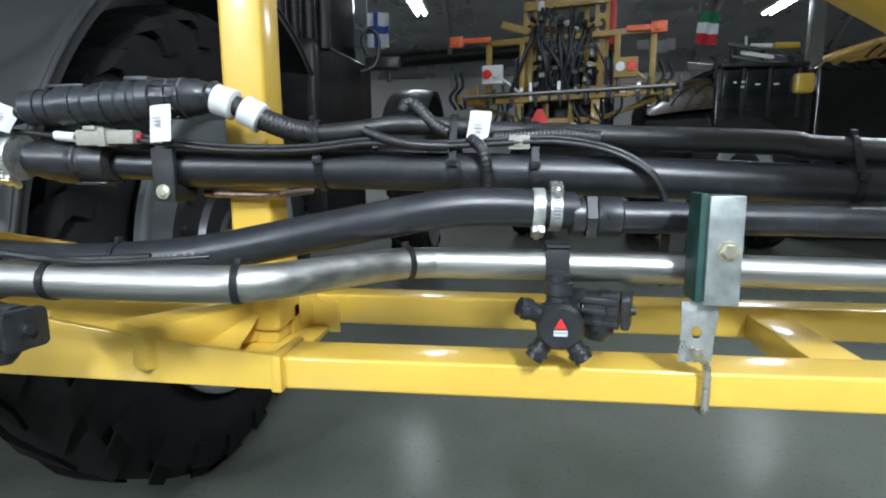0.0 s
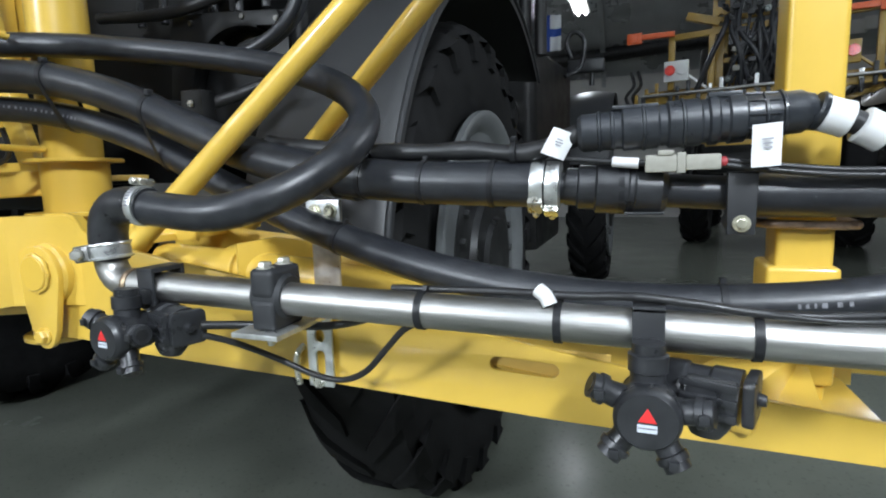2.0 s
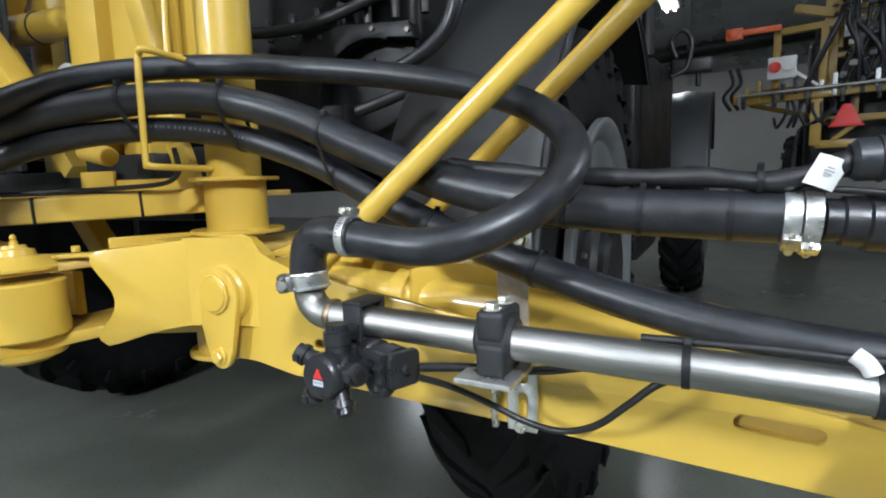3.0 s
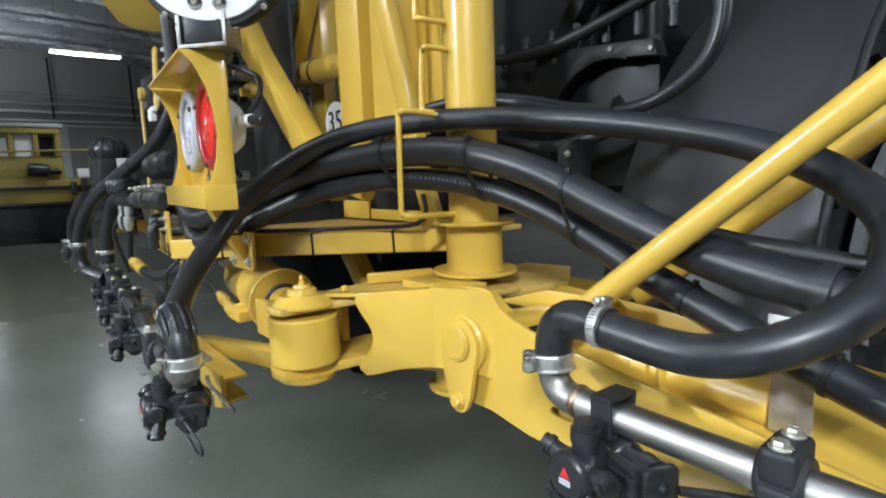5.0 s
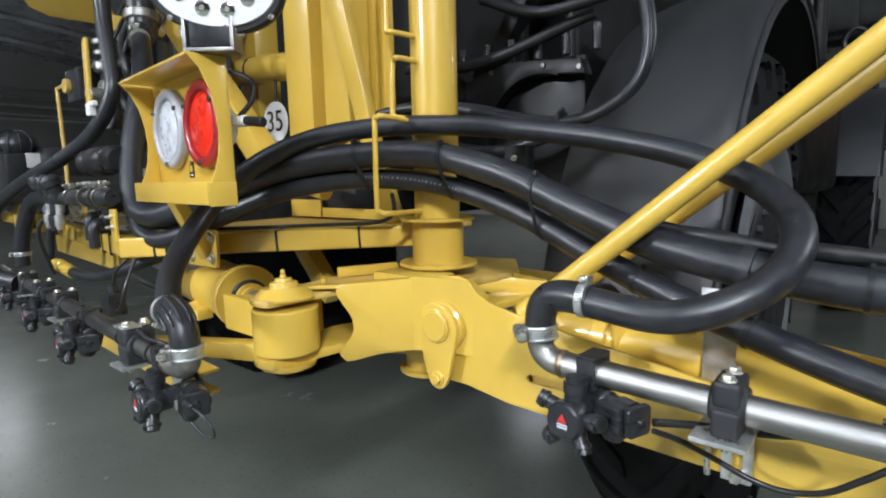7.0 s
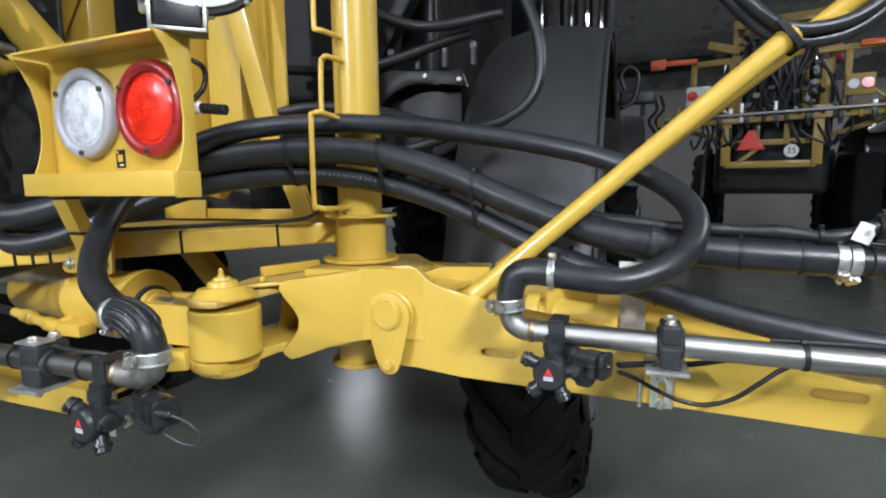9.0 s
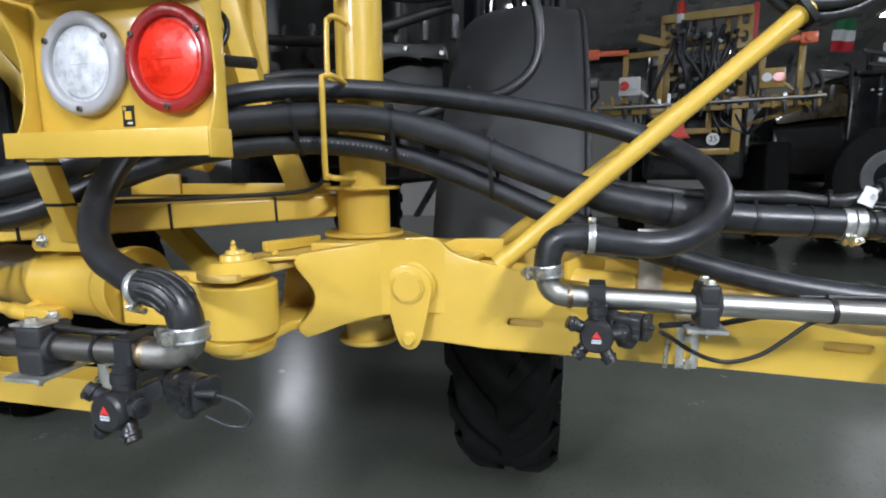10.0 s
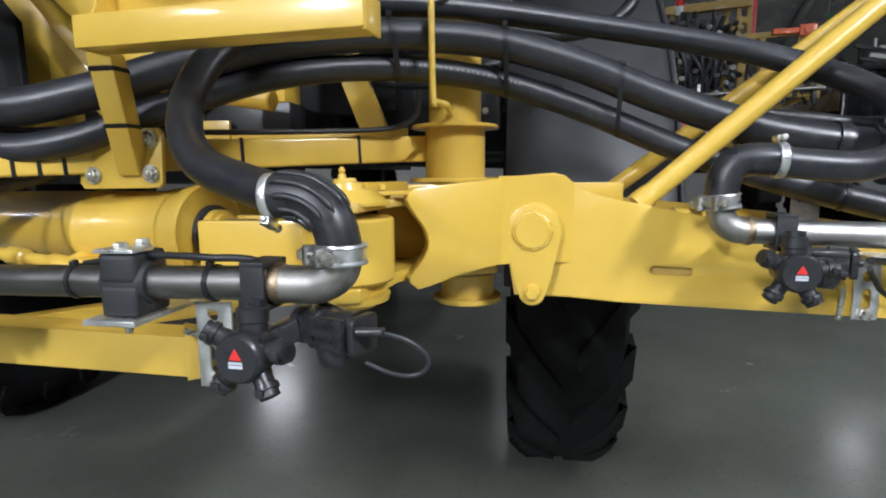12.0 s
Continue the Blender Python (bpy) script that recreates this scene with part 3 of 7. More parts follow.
tongue = arc(-1.432, 0.457, 0.060, 120, 300, 16) + [(-1.385, 0.535), (-1.36, 0.56), (-1.25, 0.62), (-1.24, 0.80), (-1.40, 0.80), (-1.45, 0.745), (-1.495, 0.61), (-1.485, 0.52)]
part("top_plate", level(tongue, 0.876, 0.012, 0.003), YELLOW_DUSTY, link)
part("bottom_plate", level(tongue, 0.766, 0.018, 0.003), YELLOW, link)
part("raised_pad", box(-1.395, 0.64, 0.889, -1.25, 0.72, 0.905, 0.003), YELLOW, link)
part("stop_bar", beam((-1.476, 0.615, 0.899), (-1.422, 0.735, 0.899), 0.016, 0.020, 0.003), YELLOW, link)
part("lock_strip", plate(slot(0, 0, 0.085, 0.024), 0.006, pose(-1.40, 0.515, 0.893, 90, 0, 38)), YELLOW, link)
part("pivot_barrel", cyl((-1.432, 0.457, 0.7855), (-1.432, 0.457, 0.8675), 0.0585, 48, 0.003), YELLOW, link)
part("pivot_cap", lathe((-1.435, 0.459, 0.880), (-1.437, 0.460, 0.917), [(0, 0.055), (0.10, 0.0555), (0.18, 0.052), (0.50, 0.041), (0.56, 0.039), (0.58, 0.026), (0.82, 0.024), (0.86, 0.016), (1, 0.014)], 40), YELLOW, link)
part("bottom_cap", lathe((-1.432, 0.457, 0.7675), (-1.432, 0.457, 0.750), [(0, 0.052), (0.5, 0.050), (0.6, 0.034), (1, 0.032)], 40), YELLOW, link)
part("grease_nipple", lathe((-1.441, 0.462, 0.916), (-1.441, 0.462, 0.932), [(0, 0.006), (0.4, 0.005), (0.45, 0.003), (0.7, 0.0045), (1, 0.002)], 12), YELLOW, link)
part("plate_bolt", join(hexbolt((-1.405, 0.525, 0.889), (0, 0, 1), 0.011, 0.010), cyl((-1.405, 0.525, 0.899), (-1.405, 0.525, 0.909), 0.006, 12)), YELLOW, link)
part("lower_hub", lathe((-1.305, 0.70, 0.752), (-1.305, 0.70, 0.704), [(0, 0.046), (0.78, 0.046), (0.8, 0.059), (0.95, 0.059), (1, 0.056)], 40), YELLOW, link)
part("gusset", plate([(0, 0), (0.19, -0.008), (0.19, 0.03), (0.1, 0.03)], 0.01, pose(-1.23, 0.72, 0.875, 0, 0, 8)), YELLOW, link)
part("mast_plate", level([(-1.40, 0.63), (-1.27, 0.645), (-1.252, 0.755), (-1.213, 0.90), (-1.31, 1.04), (-1.42, 1.02)], 0.870, 0.014), YELLOW_DUSTY, link)
part("tie_bar", level([(-1.165, 0.655), (-1.10, 0.64), (-1.065, 0.80), (-1.09, 0.96), (-1.15, 0.96), (-1.125, 0.80)], 0.868, 0.012), YELLOW, link)
part("tie_bar", level([(-1.24, 0.86), (-1.10, 0.89), (-1.10, 0.96), (-1.28, 0.98)], 0.866, 0.010), YELLOW, link)

# ---- mast ----
mast = thing("boom_mast", (-1.335, 0.772, 0.90), "yellow round steel mast with flanged drum and wire guards", "mast")
part("tube", cyl((-1.335, 0.772, 0.90), (-1.335, 0.772, 1.95), 0.047, 48), YELLOW, mast)
part("drum", cyl((-1.335, 0.772, 0.908), (-1.335, 0.772, 1.003), 0.054, 48), YELLOW, mast)
part("flange", cyl((-1.335, 0.772, 1.001), (-1.335, 0.772, 1.0075), 0.078, 48), YELLOW, mast)
part("flange", cyl((-1.335, 0.772, 0.907), (-1.335, 0.772, 0.9145), 0.082, 48), YELLOW, mast)


def wire_guard(x, y, z0, z1, lean=0.0):
    r = 0.0052
    pts = [(-1.335, y + 0.11, z0 - 0.002), (x + 0.02, y + 0.008, z0), (x + 0.006, y, z0 + 0.004), (x, y, z0 + 0.014), (x - lean, y + 0.004, z1 - 0.014), (x + 0.004 - lean, y + 0.005, z1 - 0.004), (x + 0.016 - lean, y + 0.010, z1), (-1.335, y + 0.115, z1 - 0.006)]
    return sweep(pts, r, 12, 6)


part("wire_guard", wire_guard(-1.347, 0.612, 1.025, 1.203, 0.002), YELLOW, mast)
part("wire_guard", wire_guard(-1.365, 0.680, 1.205, 1.318, 0.0), YELLOW, mast)
part("wire_guard", wire_guard(-1.375, 0.680, 1.365, 1.48, 0.0), YELLOW, mast)

# ---- centre frame ----
centre = thing("centre_frame", (-1.9, 0.7, 0.7), "yellow welded centre frame of the sprayer rack", "frame")
part("main_tube", beam((-1.38, 0.790, 0.968), (-1.985, 0.400, 0.942), 0.05, 0.046, 0.005, 3), YELLOW, centre)
part("side_tube", beam((-1.965, 0.413, 0.942), (-3.4, 0.60, 0.92), 0.05, 0.046, 0.005, 3), YELLOW, centre)
part("column", box(-1.955, 0.85, 1.07, -1.84, 0.95, 2.2, 0.006), YELLOW, centre)
part("column", box(-1.80, 0.86, 1.07, -1.70, 0.94, 2.2, 0.006), YELLOW, centre)
# added black block carries the columns where only a dark gap shows
part("column_dark_block", box(-1.96, 0.86, 0.986, -1.69, 0.94, 1.071, 0.004), BLACK, centre)
part("diagonal", beam((-1.585, 0.84, 1.13), (-1.72, 0.80, 1.75), 0.05, 0.03, 0.004), YELLOW, centre)
part("diagonal", beam((-2.12, 0.93, 1.04), (-2.78, 0.88, 1.86), 0.06, 0.05, 0.004), YELLOW, centre)
part("diagonal", beam((-2.72, 1.0, 1.30), (-2.25, 1.02, 2.0), 0.06, 0.05, 0.004), YELLOW, centre)
part("deck", level([(-1.98, 0.42), (-1.40, 0.785), (-1.40, 0.98), (-1.98, 0.98)], 0.968, 0.012), YELLOW_DUSTY, centre)
part("inner_post", box(-2.56, 1.06, 1.0, -2.44, 1.16, 2.1, 0.006), YELLOW, centre)
part("side_plate", box(-1.70, 0.962, 1.22, -1.640, 0.972, 2.2, 0.003), YELLOW, centre)
part("deck_strut", beam((-1.83, 0.76, 0.962), (-1.655, 0.745, 0.80), 0.04, 0.05, 0.004), YELLOW, centre)
part("deck_lip", box(-1.84, 0.845, 0.986, -1.44, 0.853, 1.012, 0.002), YELLOW, centre)
part("deck_lip", box(-1.95, 0.838, 0.986, -1.815, 0.846, 1.034, 0.002), YELLOW, centre)
part("lower_beam", beam((-2.55, 0.60, 0.84), (-3.6, 0.70, 0.82), 0.06, 0.08, 0.005), YELLOW, centre)
part("web_plate", box(-1.845, 0.945, 1.20, -1.685, 0.957, 2.2, 0.003), YELLOW, centre)
part("lug", plate([(-0.04, -0.015), (0.03, -0.015), (0.036, 0.0), (0.03, 0.014), (0.018, 0.018), (-0.02, 0.016), (-0.04, 0.0)], 0.012, pose(-1.935, 0.75, 1.15), (arc(0.015, 0.002, 0.008, 0, 330, 12),)), YELLOW, centre)
part("column_gusset", box(-1.895, 0.78, 1.10, -1.77, 0.85, 1.175, 0.004), YELLOW, centre)
part("pin_boss", cyl((-1.775, 0.76, 1.075), (-1.672, 0.75, 1.058), 0.020, 24, 0.003), YELLOW, centre)
part("strut", beam((-1.548, 0.80, 1.145), (-1.485, 0.80, 0.985), 0.05, 0.02, 0.003), YELLOW, centre)
part("upper_tube", cyl((-2.52, 1.0, 1.485), (-1.9, 1.0, 1.44), 0.045), YELLOW, centre)
part("tube_band", cyl((-2.36, 1.0, 1.473), (-2.35, 1.0, 1.472), 0.047), BLACK, centre)
part("diagonal", beam((-2.55, 0.755, 1.748), (-1.89, 0.755, 1.108), 0.06, 0.075, 0.006), YELLOW, centre)
part("lower_rail", join(beam((-2.35, 0.366, 0.716), (-1.592, 0.364, 0.703), 0.006, 0.050, 0.001), beam((-2.35, 0.390, 0.738), (-1.60, 0.388, 0.725), 0.044, 0.006, 0.001), beam((-2.35, 0.390, 0.694), (-1.60, 0.388, 0.681), 0.044, 0.006, 0.001)), YELLOW, centre)
part("lower_strut", beam((-1.50, 0.45, 0.772), (-2.03, 0.44, 0.690), 0.04, 0.034, 0.004), YELLOW, centre)
part("end_plate", plate([(0, 0.015), (0.028, 0.02), (0.028, 0.08), (0, 0.085)], 0.008, pose(-1.60, 0.345, 0.665, 0, 0, 12)), YELLOW, centre)

ram = thing("hydraulic_cylinder", (-1.9, 0.62, 0.77), "yellow-painted hydraulic fold cylinder with hose fitting", "cylinder")
RAM_A, RAM_B = Vector((-2.14, 0.605, 0.835)), Vector((-1.668, 0.522, 0.838))
RAM_D = (RAM_B - RAM_A).normalized()
part("barrel", lathe(RAM_A, RAM_B, [(0, 0.030), (0.02, 0.046), (0.06, 0.057), (0.11, 0.062), (0.55, 0.062), (0.555, 0.0635), (0.57, 0.0635), (0.575, 0.062), (0.88, 0.062), (0.885, 0.066), (0.91, 0.066), (0.915, 0.0635), (0.955, 0.0635), (0.96, 0.071), (0.995, 0.071), (1, 0.069)], 48), YELLOW, ram)
# black ring put in for the shaded gap between barrel end and clevis
part("gap_ring", lathe(RAM_B, RAM_B + RAM_D * 0.010, [(0, 0.038), (0.2, 0.041), (0.8, 0.041), (1, 0.038)], 40), PLASTIC, ram, "black ring standing for the dark gap")
part("rear_rod", cyl(RAM_A - RAM_D * 0.02, RAM_A - RAM_D * 0.36, 0.026), STEEL, ram, "chromed rod")
part("gland", lathe(RAM_B + RAM_D * 0.009, RAM_B + RAM_D * 0.028, [(0, 0.034), (0.7, 0.034), (0.75, 0.028), (1, 0.027)], 40), YELLOW, ram)
part("rod", cyl(RAM_B + RAM_D * 0.02, RAM_B + RAM_D * 0.08, 0.021), STEEL, ram, "chromed piston rod")
part("clevis", join(box(-1.645, 0.452, 0.790, -1.49, 0.468, 0.862, 0.004), box(-1.645, 0.545, 0.790, -1.46, 0.561, 0.862, 0.004), box(-1.64, 0.467, 0.80, -1.59, 0.546, 0.855, 0.004)), YELLOW, ram)
part("flange_bolt", hexbolt(RAM_B + Vector((0, -0.035, -0.035)), RAM_D, 0.006, 0.004), BLACK, ram)
part("hose_fitting", join(lathe((-2.03, 0.500, 0.806), (-1.86, 0.478, 0.789), [(0, 0.010), (0.2, 0.010), (0.22, 0.014), (0.4, 0.014), (0.42, 0.010), (0.7, 0.011), (0.72, 0.015), (1, 0.014)], 12), cyl((-1.875, 0.483, 0.791), (-1.875, 0.53, 0.80), 0.014, 12), box(-1.87, 0.468, 0.776, -1.80, 0.506, 0.802, 0.005)), YELLOW, ram)
part("feed_hose", sweep([(-2.03, 0.500, 0.806), (-2.12, 0.508, 0.810), (-2.4, 0.54, 0.812)], 0.0095, 14), HOSE, ram)
# ---- spray pipes ----
pipe = thing("spray_pipe", (-0.4, 0.55, 0.83), "brushed stainless spray pipe with a cranked bend on black hangers", "pipe")
PIPE = [(-0.925, 0.533, 0.846), (-0.72, 0.535, 0.840), (-0.5, 0.538, 0.835), (-0.3, 0.541, 0.831), (-0.15, 0.545, 0.829), (-0.117, 0.549, 0.829), (-0.085, 0.568, 0.829), (-0.03, 0.627, 0.829), (0.0, 0.656, 0.829), (0.03, 0.672, 0.828), (0.075, 0.679, 0.827), (0.3, 0.686, 0.823), (1.2, 0.70, 0.80)]
part("tube", sweep(PIPE, 0.0167, 36, 8), STEEL, pipe)
part("elbow", sweep([(-0.922, 0.533, 0.846), (-0.938, 0.533, 0.848), (-0.951, 0.533, 0.857), (-0.957, 0.533, 0.873), (-0.957, 0.533, 0.902)], 0.0172, 32, 8), STEEL_DULL, pipe)
part("weld_ring", lathe((-0.926, 0.533, 0.846), (-0.918, 0.533, 0.846), [(0, 0.0175), (0.3, 0.0188), (0.7, 0.0188), (1, 0.0175)], 32), WELD, pipe)
for x, y, z, d in ((-0.563, 0.537, 0.8365, (1, 0, 0)), (-0.438, 0.539, 0.8335, (1, 0, 0)), (-0.290, 0.541, 0.831, (1, 0, 0)), (-0.118, 0.5485, 0.829, (1, 0.25, 0)), (0.012, 0.665, 0.829, (1, 0.7, 0))):
    part("cable_tie", tie_on((x, y, z), d, 0.0169, 0.0065, (0.1, 0.4, 1)), TIE, pipe)

pipe_l = thing("spray_pipe", (-1.9, 0.265, 0.82), "stainless spray pipe of the centre section with cast elbow", "pipe")
part("tube", cyl((-3.3, 0.402, 0.767), (-1.43, 0.254, 0.822), 0.0167, 36), STEEL_DARK, pipe_l)
part("elbow", sweep([(-1.435, 0.254, 0.822), (-1.405, 0.253, 0.822), (-1.386, 0.252, 0.825), (-1.370, 0.251, 0.838), (-1.368, 0.250, 0.862)], 0.0180, 32, 8), STEEL_DULL, pipe_l)
part("weld_ring", lathe((-1.452, 0.2557, 0.8214), (-1.437, 0.2545, 0.8218), [(0, 0.0172), (0.2, 0.0185), (0.5, 0.0178), (0.8, 0.0190), (1, 0.0175)], 32), WELD, pipe_l)
part("weld_ring", lathe((-1.437, 0.254, 0.822), (-1.425, 0.254, 0.822), [(0, 0.0172), (0.3, 0.0196), (0.7, 0.0196), (1, 0.0186)], 32), WELD, pipe_l)
for x in (-1.50, -1.66, -1.95):
    part("cable_tie", tie_on((x, 0.254 - 0.0791 * (x + 1.43), 0.822 + 0.0294 * (x + 1.43)), (1, -0.08, 0.03), 0.0169, 0.005, (0.5, -0.3, 1)), TIE, pipe_l)


# ---- nozzle bodies ----
def nozzle(at, spin, label, yaw=0, pipe_dy=0.065, pipe_dz=0.052, hang=True, valve=(-0.034, 0.006, 0.0)):
    """A turret nozzle body: cap with badge, ports, stem up to a hanger on the pipe, and a side shut-off valve."""
    t = thing("nozzle_body", at, label, "nozzle", "spray nozzles")
    m = pose(*at, 0, 0, yaw)
    cap = part("cap", moved(lathe((0, 0.012, 0), (0, -0.001, 0), [(0, 0.0235), (0.55, 0.0235), (0.85, 0.0215), (0.9, 0.0205), (1, 0.020)], 40), m), PLASTIC, t)
    tri = plate([(-0.0062, 0.0), (0.0062, 0.0), (0, 0.0105)], 0.0008, m @ pose(0, -0.0018, 0), (), 0.0001)
    part("badge_triangle", tri, RED, cap, "red triangle badge")
    part("badge_bar", moved(box(-0.0066, -0.0016, -0.0075, 0.0066, -0.0008, -0.0018, 0), m), PALE, cap)
    part("badge_bar", moved(box(-0.0058, -0.0021, -0.0045, 0.0058, -0.0017, -0.0036, 0), m), INK, cap)
    part("turret", moved(lathe((0, 0.010, 0), (0, 0.046, 0), [(0, 0.021), (0.1, 0.0225), (0.5, 0.0225), (0.6, 0.020), (1, 0.020)], 36), m), PLASTIC, t)
    for a in spin:
        c, s = math.cos(radians(a)), math.sin(radians(a))
        mid = 0.024
        p, q = Vector((c * 0.014, mid - 0.004, s * 0.014)), Vector((c * 0.044, mid - 0.012, s * 0.044))
        part("port", moved(join(lathe(p, q, [(0, 0.0105), (0.5, 0.0092), (0.62, 0.0092), (0.64, 0.0115), (0.8, 0.0115), (0.82, 0.0095), (1, 0.0095)], 24), box(c * 0.036 - 0.0035, mid - 0.024, s * 0.036 - 0.0035, c * 0.036 + 0.0035, mid - 0.017, s * 0.036 + 0.0035, 0.001)), m), PLASTIC, t)
        d = (q - p).normalized()
        part("port_bore", moved(cyl(q - d * 0.001, q + d * 0.0006, 0.006, 16, 0.0001), m), BLACK, t)
    part("stem", moved(lathe((0, 0.028, 0.015), (0, 0.03, 0.048), [(0, 0.013), (0.35, 0.0125), (0.38, 0.0145), (0.75, 0.0145), (0.78, 0.0120), (1, 0.012)], 28), m), PLASTIC, t)
    part("stem_link", moved(beam((0, 0.028, 0.040), (0, pipe_dy - 0.01, pipe_dz - 0.012), 0.018, 0.016, 0.003), m), PLASTIC, t)
    if hang:
        hz = pipe_dz
        part("hanger", moved(join(box(-0.012, pipe_dy - 0.0205, hz - 0.024, 0.012, pipe_dy - 0.0165, hz + 0.021, 0.001), box(-0.012, pipe_dy - 0.0205, hz + 0.0172, 0.012, pipe_dy + 0.022, hz + 0.0225, 0.001), box(-0.012, pipe_dy + 0.0172, hz - 0.024, 0.012, pipe_dy + 0.0222, hz + 0.0222, 0.001), box(-0.012, pipe_dy - 0.0205, hz - 0.0235, 0.012, pipe_dy + 0.0222, hz - 0.0173, 0.001)), m), PLASTIC_MATT, t)
    # side valve, set back behind the turret on its own neck
    part("valve_arm", moved(beam((0.004, 0.038, 0.004), (0.036 + valve[0], 0.047 + valve[1], 0.008 + valve[2]), 0.020, 0.022, 0.004), m), PLASTIC, t)
    m = m @ Matrix.Translation(Vector(valve) + Vector((0.070, 0.048, 0))) @ pose(0, 0, 0, 0, 0, -18) @ Matrix.Translation((-0.070, -0.048, 0))
    part("valve_neck", moved(lathe((0.030, 0.047, 0.008), (0.046, 0.048, 0.008), [(0, 0.0150), (0.1, 0.0185), (0.55, 0.0185), (0.6, 0.0160), (1, 0.0160)], 28), m), PLASTIC, t)
    body = part("valve_body", moved(join(lathe((0.044, 0.048, 0.008), (0.100, 0.049, 0.007), [(0, 0.0165), (0.08, 0.0195), (0.32, 0.0200), (0.36, 0.0180), (0.62, 0.0185), (0.66, 0.0205), (1, 0.0205)], 28), lathe((0.080, 0.044, 0.002), (0.078, 0.040, -0.024), [(0, 0.0170), (0.6, 0.0165), (0.8, 0.0140), (1, 0.0105)], 24), box(0.066, 0.027, -0.008, 0.100, 0.036, 0.024, 0.003)), m), PLASTIC, t)
    for k in range(3):
        part("valve_rib", moved(box(0.062, 0.0252, -0.005 + 0.011 * k, 0.1005, 0.0280, 0.0005 + 0.011 * k, 0.0008), m), PLASTIC, body)
    ring = arc(0.061, 0.020, 0.006, 0, 90, 4) + arc(0.037, 0.020, 0.006, 90, 180, 4) + arc(0.037, -0.004, 0.006, 180, 270, 4) + arc(0.061, -0.004, 0.006, 270, 360, 4)
    part("valve_cover", moved(plate(ring, 0.008, Matrix.Translation((0.1025, 0, 0)) @ Matrix(((0, 1, 0, 0), (1, 0, 0, 0), (0, 0, 1, 0), (0, 0, 0, 1)))), m), PLASTIC, body)
    for y, z in ((0.061, 0.020), (0.037, 0.020), (0.037, -0.004), (0.061, -0.004)):
        part("screw", moved(cyl((0.1060, y, z), (0.1095, y, z), 0.0033, 12, 0.0004), m), BOLT, body, "bright screw")
    part("plug", moved(lathe((0.106, 0.049, 0.008), (0.116, 0.049, 0.008), [(0, 0.0070), (0.5, 0.0065), (0.55, 0.005), (1, 0.004)], 16), m), PLASTIC, body)
    return t


NZ = "black plastic turret nozzle body with red badge, hung under the pipe"
nozzle((0.170, 0.623, 0.774), (155, 235, 305), NZ, 0, 0.062, 0.053)
nozzle((-0.367, 0.468, 0.786), (155, 232, 300, 8), NZ, 0, 0.072, 0.047)
nozzle((-0.887, 0.462, 0.803), (155, 230, 300, 8), NZ, -4, 0.072, 0.043)
nozzle((-1.451, 0.205, 0.764), (150, 230, 303, 8), NZ, -4, 0.050, 0.058, valve=(-0.008, 0.013, 0.006))
for x in (-1.91, -2.33, -2.75):
    nozzle((x, 0.188 - 0.0791 * (x + 1.43), 0.778 + 0.0294 * (x + 1.43)), (150, 232, 303, 8), NZ, -5, 0.066, 0.044)


# ---- pipe clamp blocks ----
def clamp_block(c, label, sx=0.0140, pad=False):
    t = thing("clamp_block", c, label, "clamp", "pipe clamps")
    x, y, z = c
    part("block_upper", join(box(x - sx, y - 0.025, z + 0.0008, x + sx, y + 0.025, z + 0.031, 0.0065, 3), lathe((x - sx - 0.004, y, z), (x + sx + 0.004, y, z), [(0, 0.0205), (0.1, 0.0235), (0.9, 0.0235), (1, 0.0205)], 32)), PLASTIC_MATT, t)
    part("block_lower", box(x - sx, y - 0.025, z - 0.032, x + sx, y + 0.025, z - 0.0008, 0.005, 3), PLASTIC_MATT, t)
    if pad:
        part("top_pad", box(x - sx * 1.1, y - 0.027, z + 0.031, x + sx * 1.1, y + 0.003, z + 0.0345, 0.001), ZINC, t, "bright zinc pad under the front bolt")
    for dy in (-0.015, 0.015):
        part("bolt", join(cyl((x, y + dy, z + 0.0305), (x, y + dy, z + 0.0322 + 0.003 * pad), 0.0090, 20, 0.0004), hexbolt((x, y + dy, z + 0.032 + 0.003 * pad), (0, 0, 1), 0.0068, 0.0055)), BOLT, t, "zinc bolt head")
    part("seat_plate", box(x - 0.032, y - 0.035, z - 0.038, x + 0.024, y + 0.076, z - 0.0325, 0.001), ZINC, t, "bright zinc seat plate")
    part("nut", hexbolt((x, y - 0.014, z - 0.038), (0, 0, -1), 0.0065, 0.006), BOLT_YELLOW, t)
    part("bolt_end", cyl((x, y - 0.014, z - 0.042), (x, y - 0.014, z - 0.050), 0.004, 12), BOLT, t)
    return t


clamp_block((-0.727, 0.537, 0.842), "black pipe clamp block on a zinc plate with bolts")
clamp_block((-1.590, 0.264, 0.819), "black pipe clamp block with a bright pad under its bolt", sx=0.0195, pad=True)
for x in (-2.15, -2.42, -2.68):
    clamp_block((x, 0.254 - 0.0791 * (x + 1.43), 0.822 + 0.0294 * (x + 1.43)), "black pipe clamp block further along the centre spray pipe")
hook = thing("slotted_bracket", (-0.715, 0.597, 0.70), "zinc slotted bracket hooked to the boom arm", "bracket")
part("strip", plate([(-0.0165, 0.712), (0.0165, 0.712), (0.018, 0.716), (0.018, 0.803), (-0.0165, 0.803)], 0.004, pose(-0.731, 0.612, 0, 0, 0, 2), [slot(0.001, 0.775, 0.016, 0.012, 90), slot(0.001, 0.742, 0.03, 0.011, 90)]), ZINC, hook)
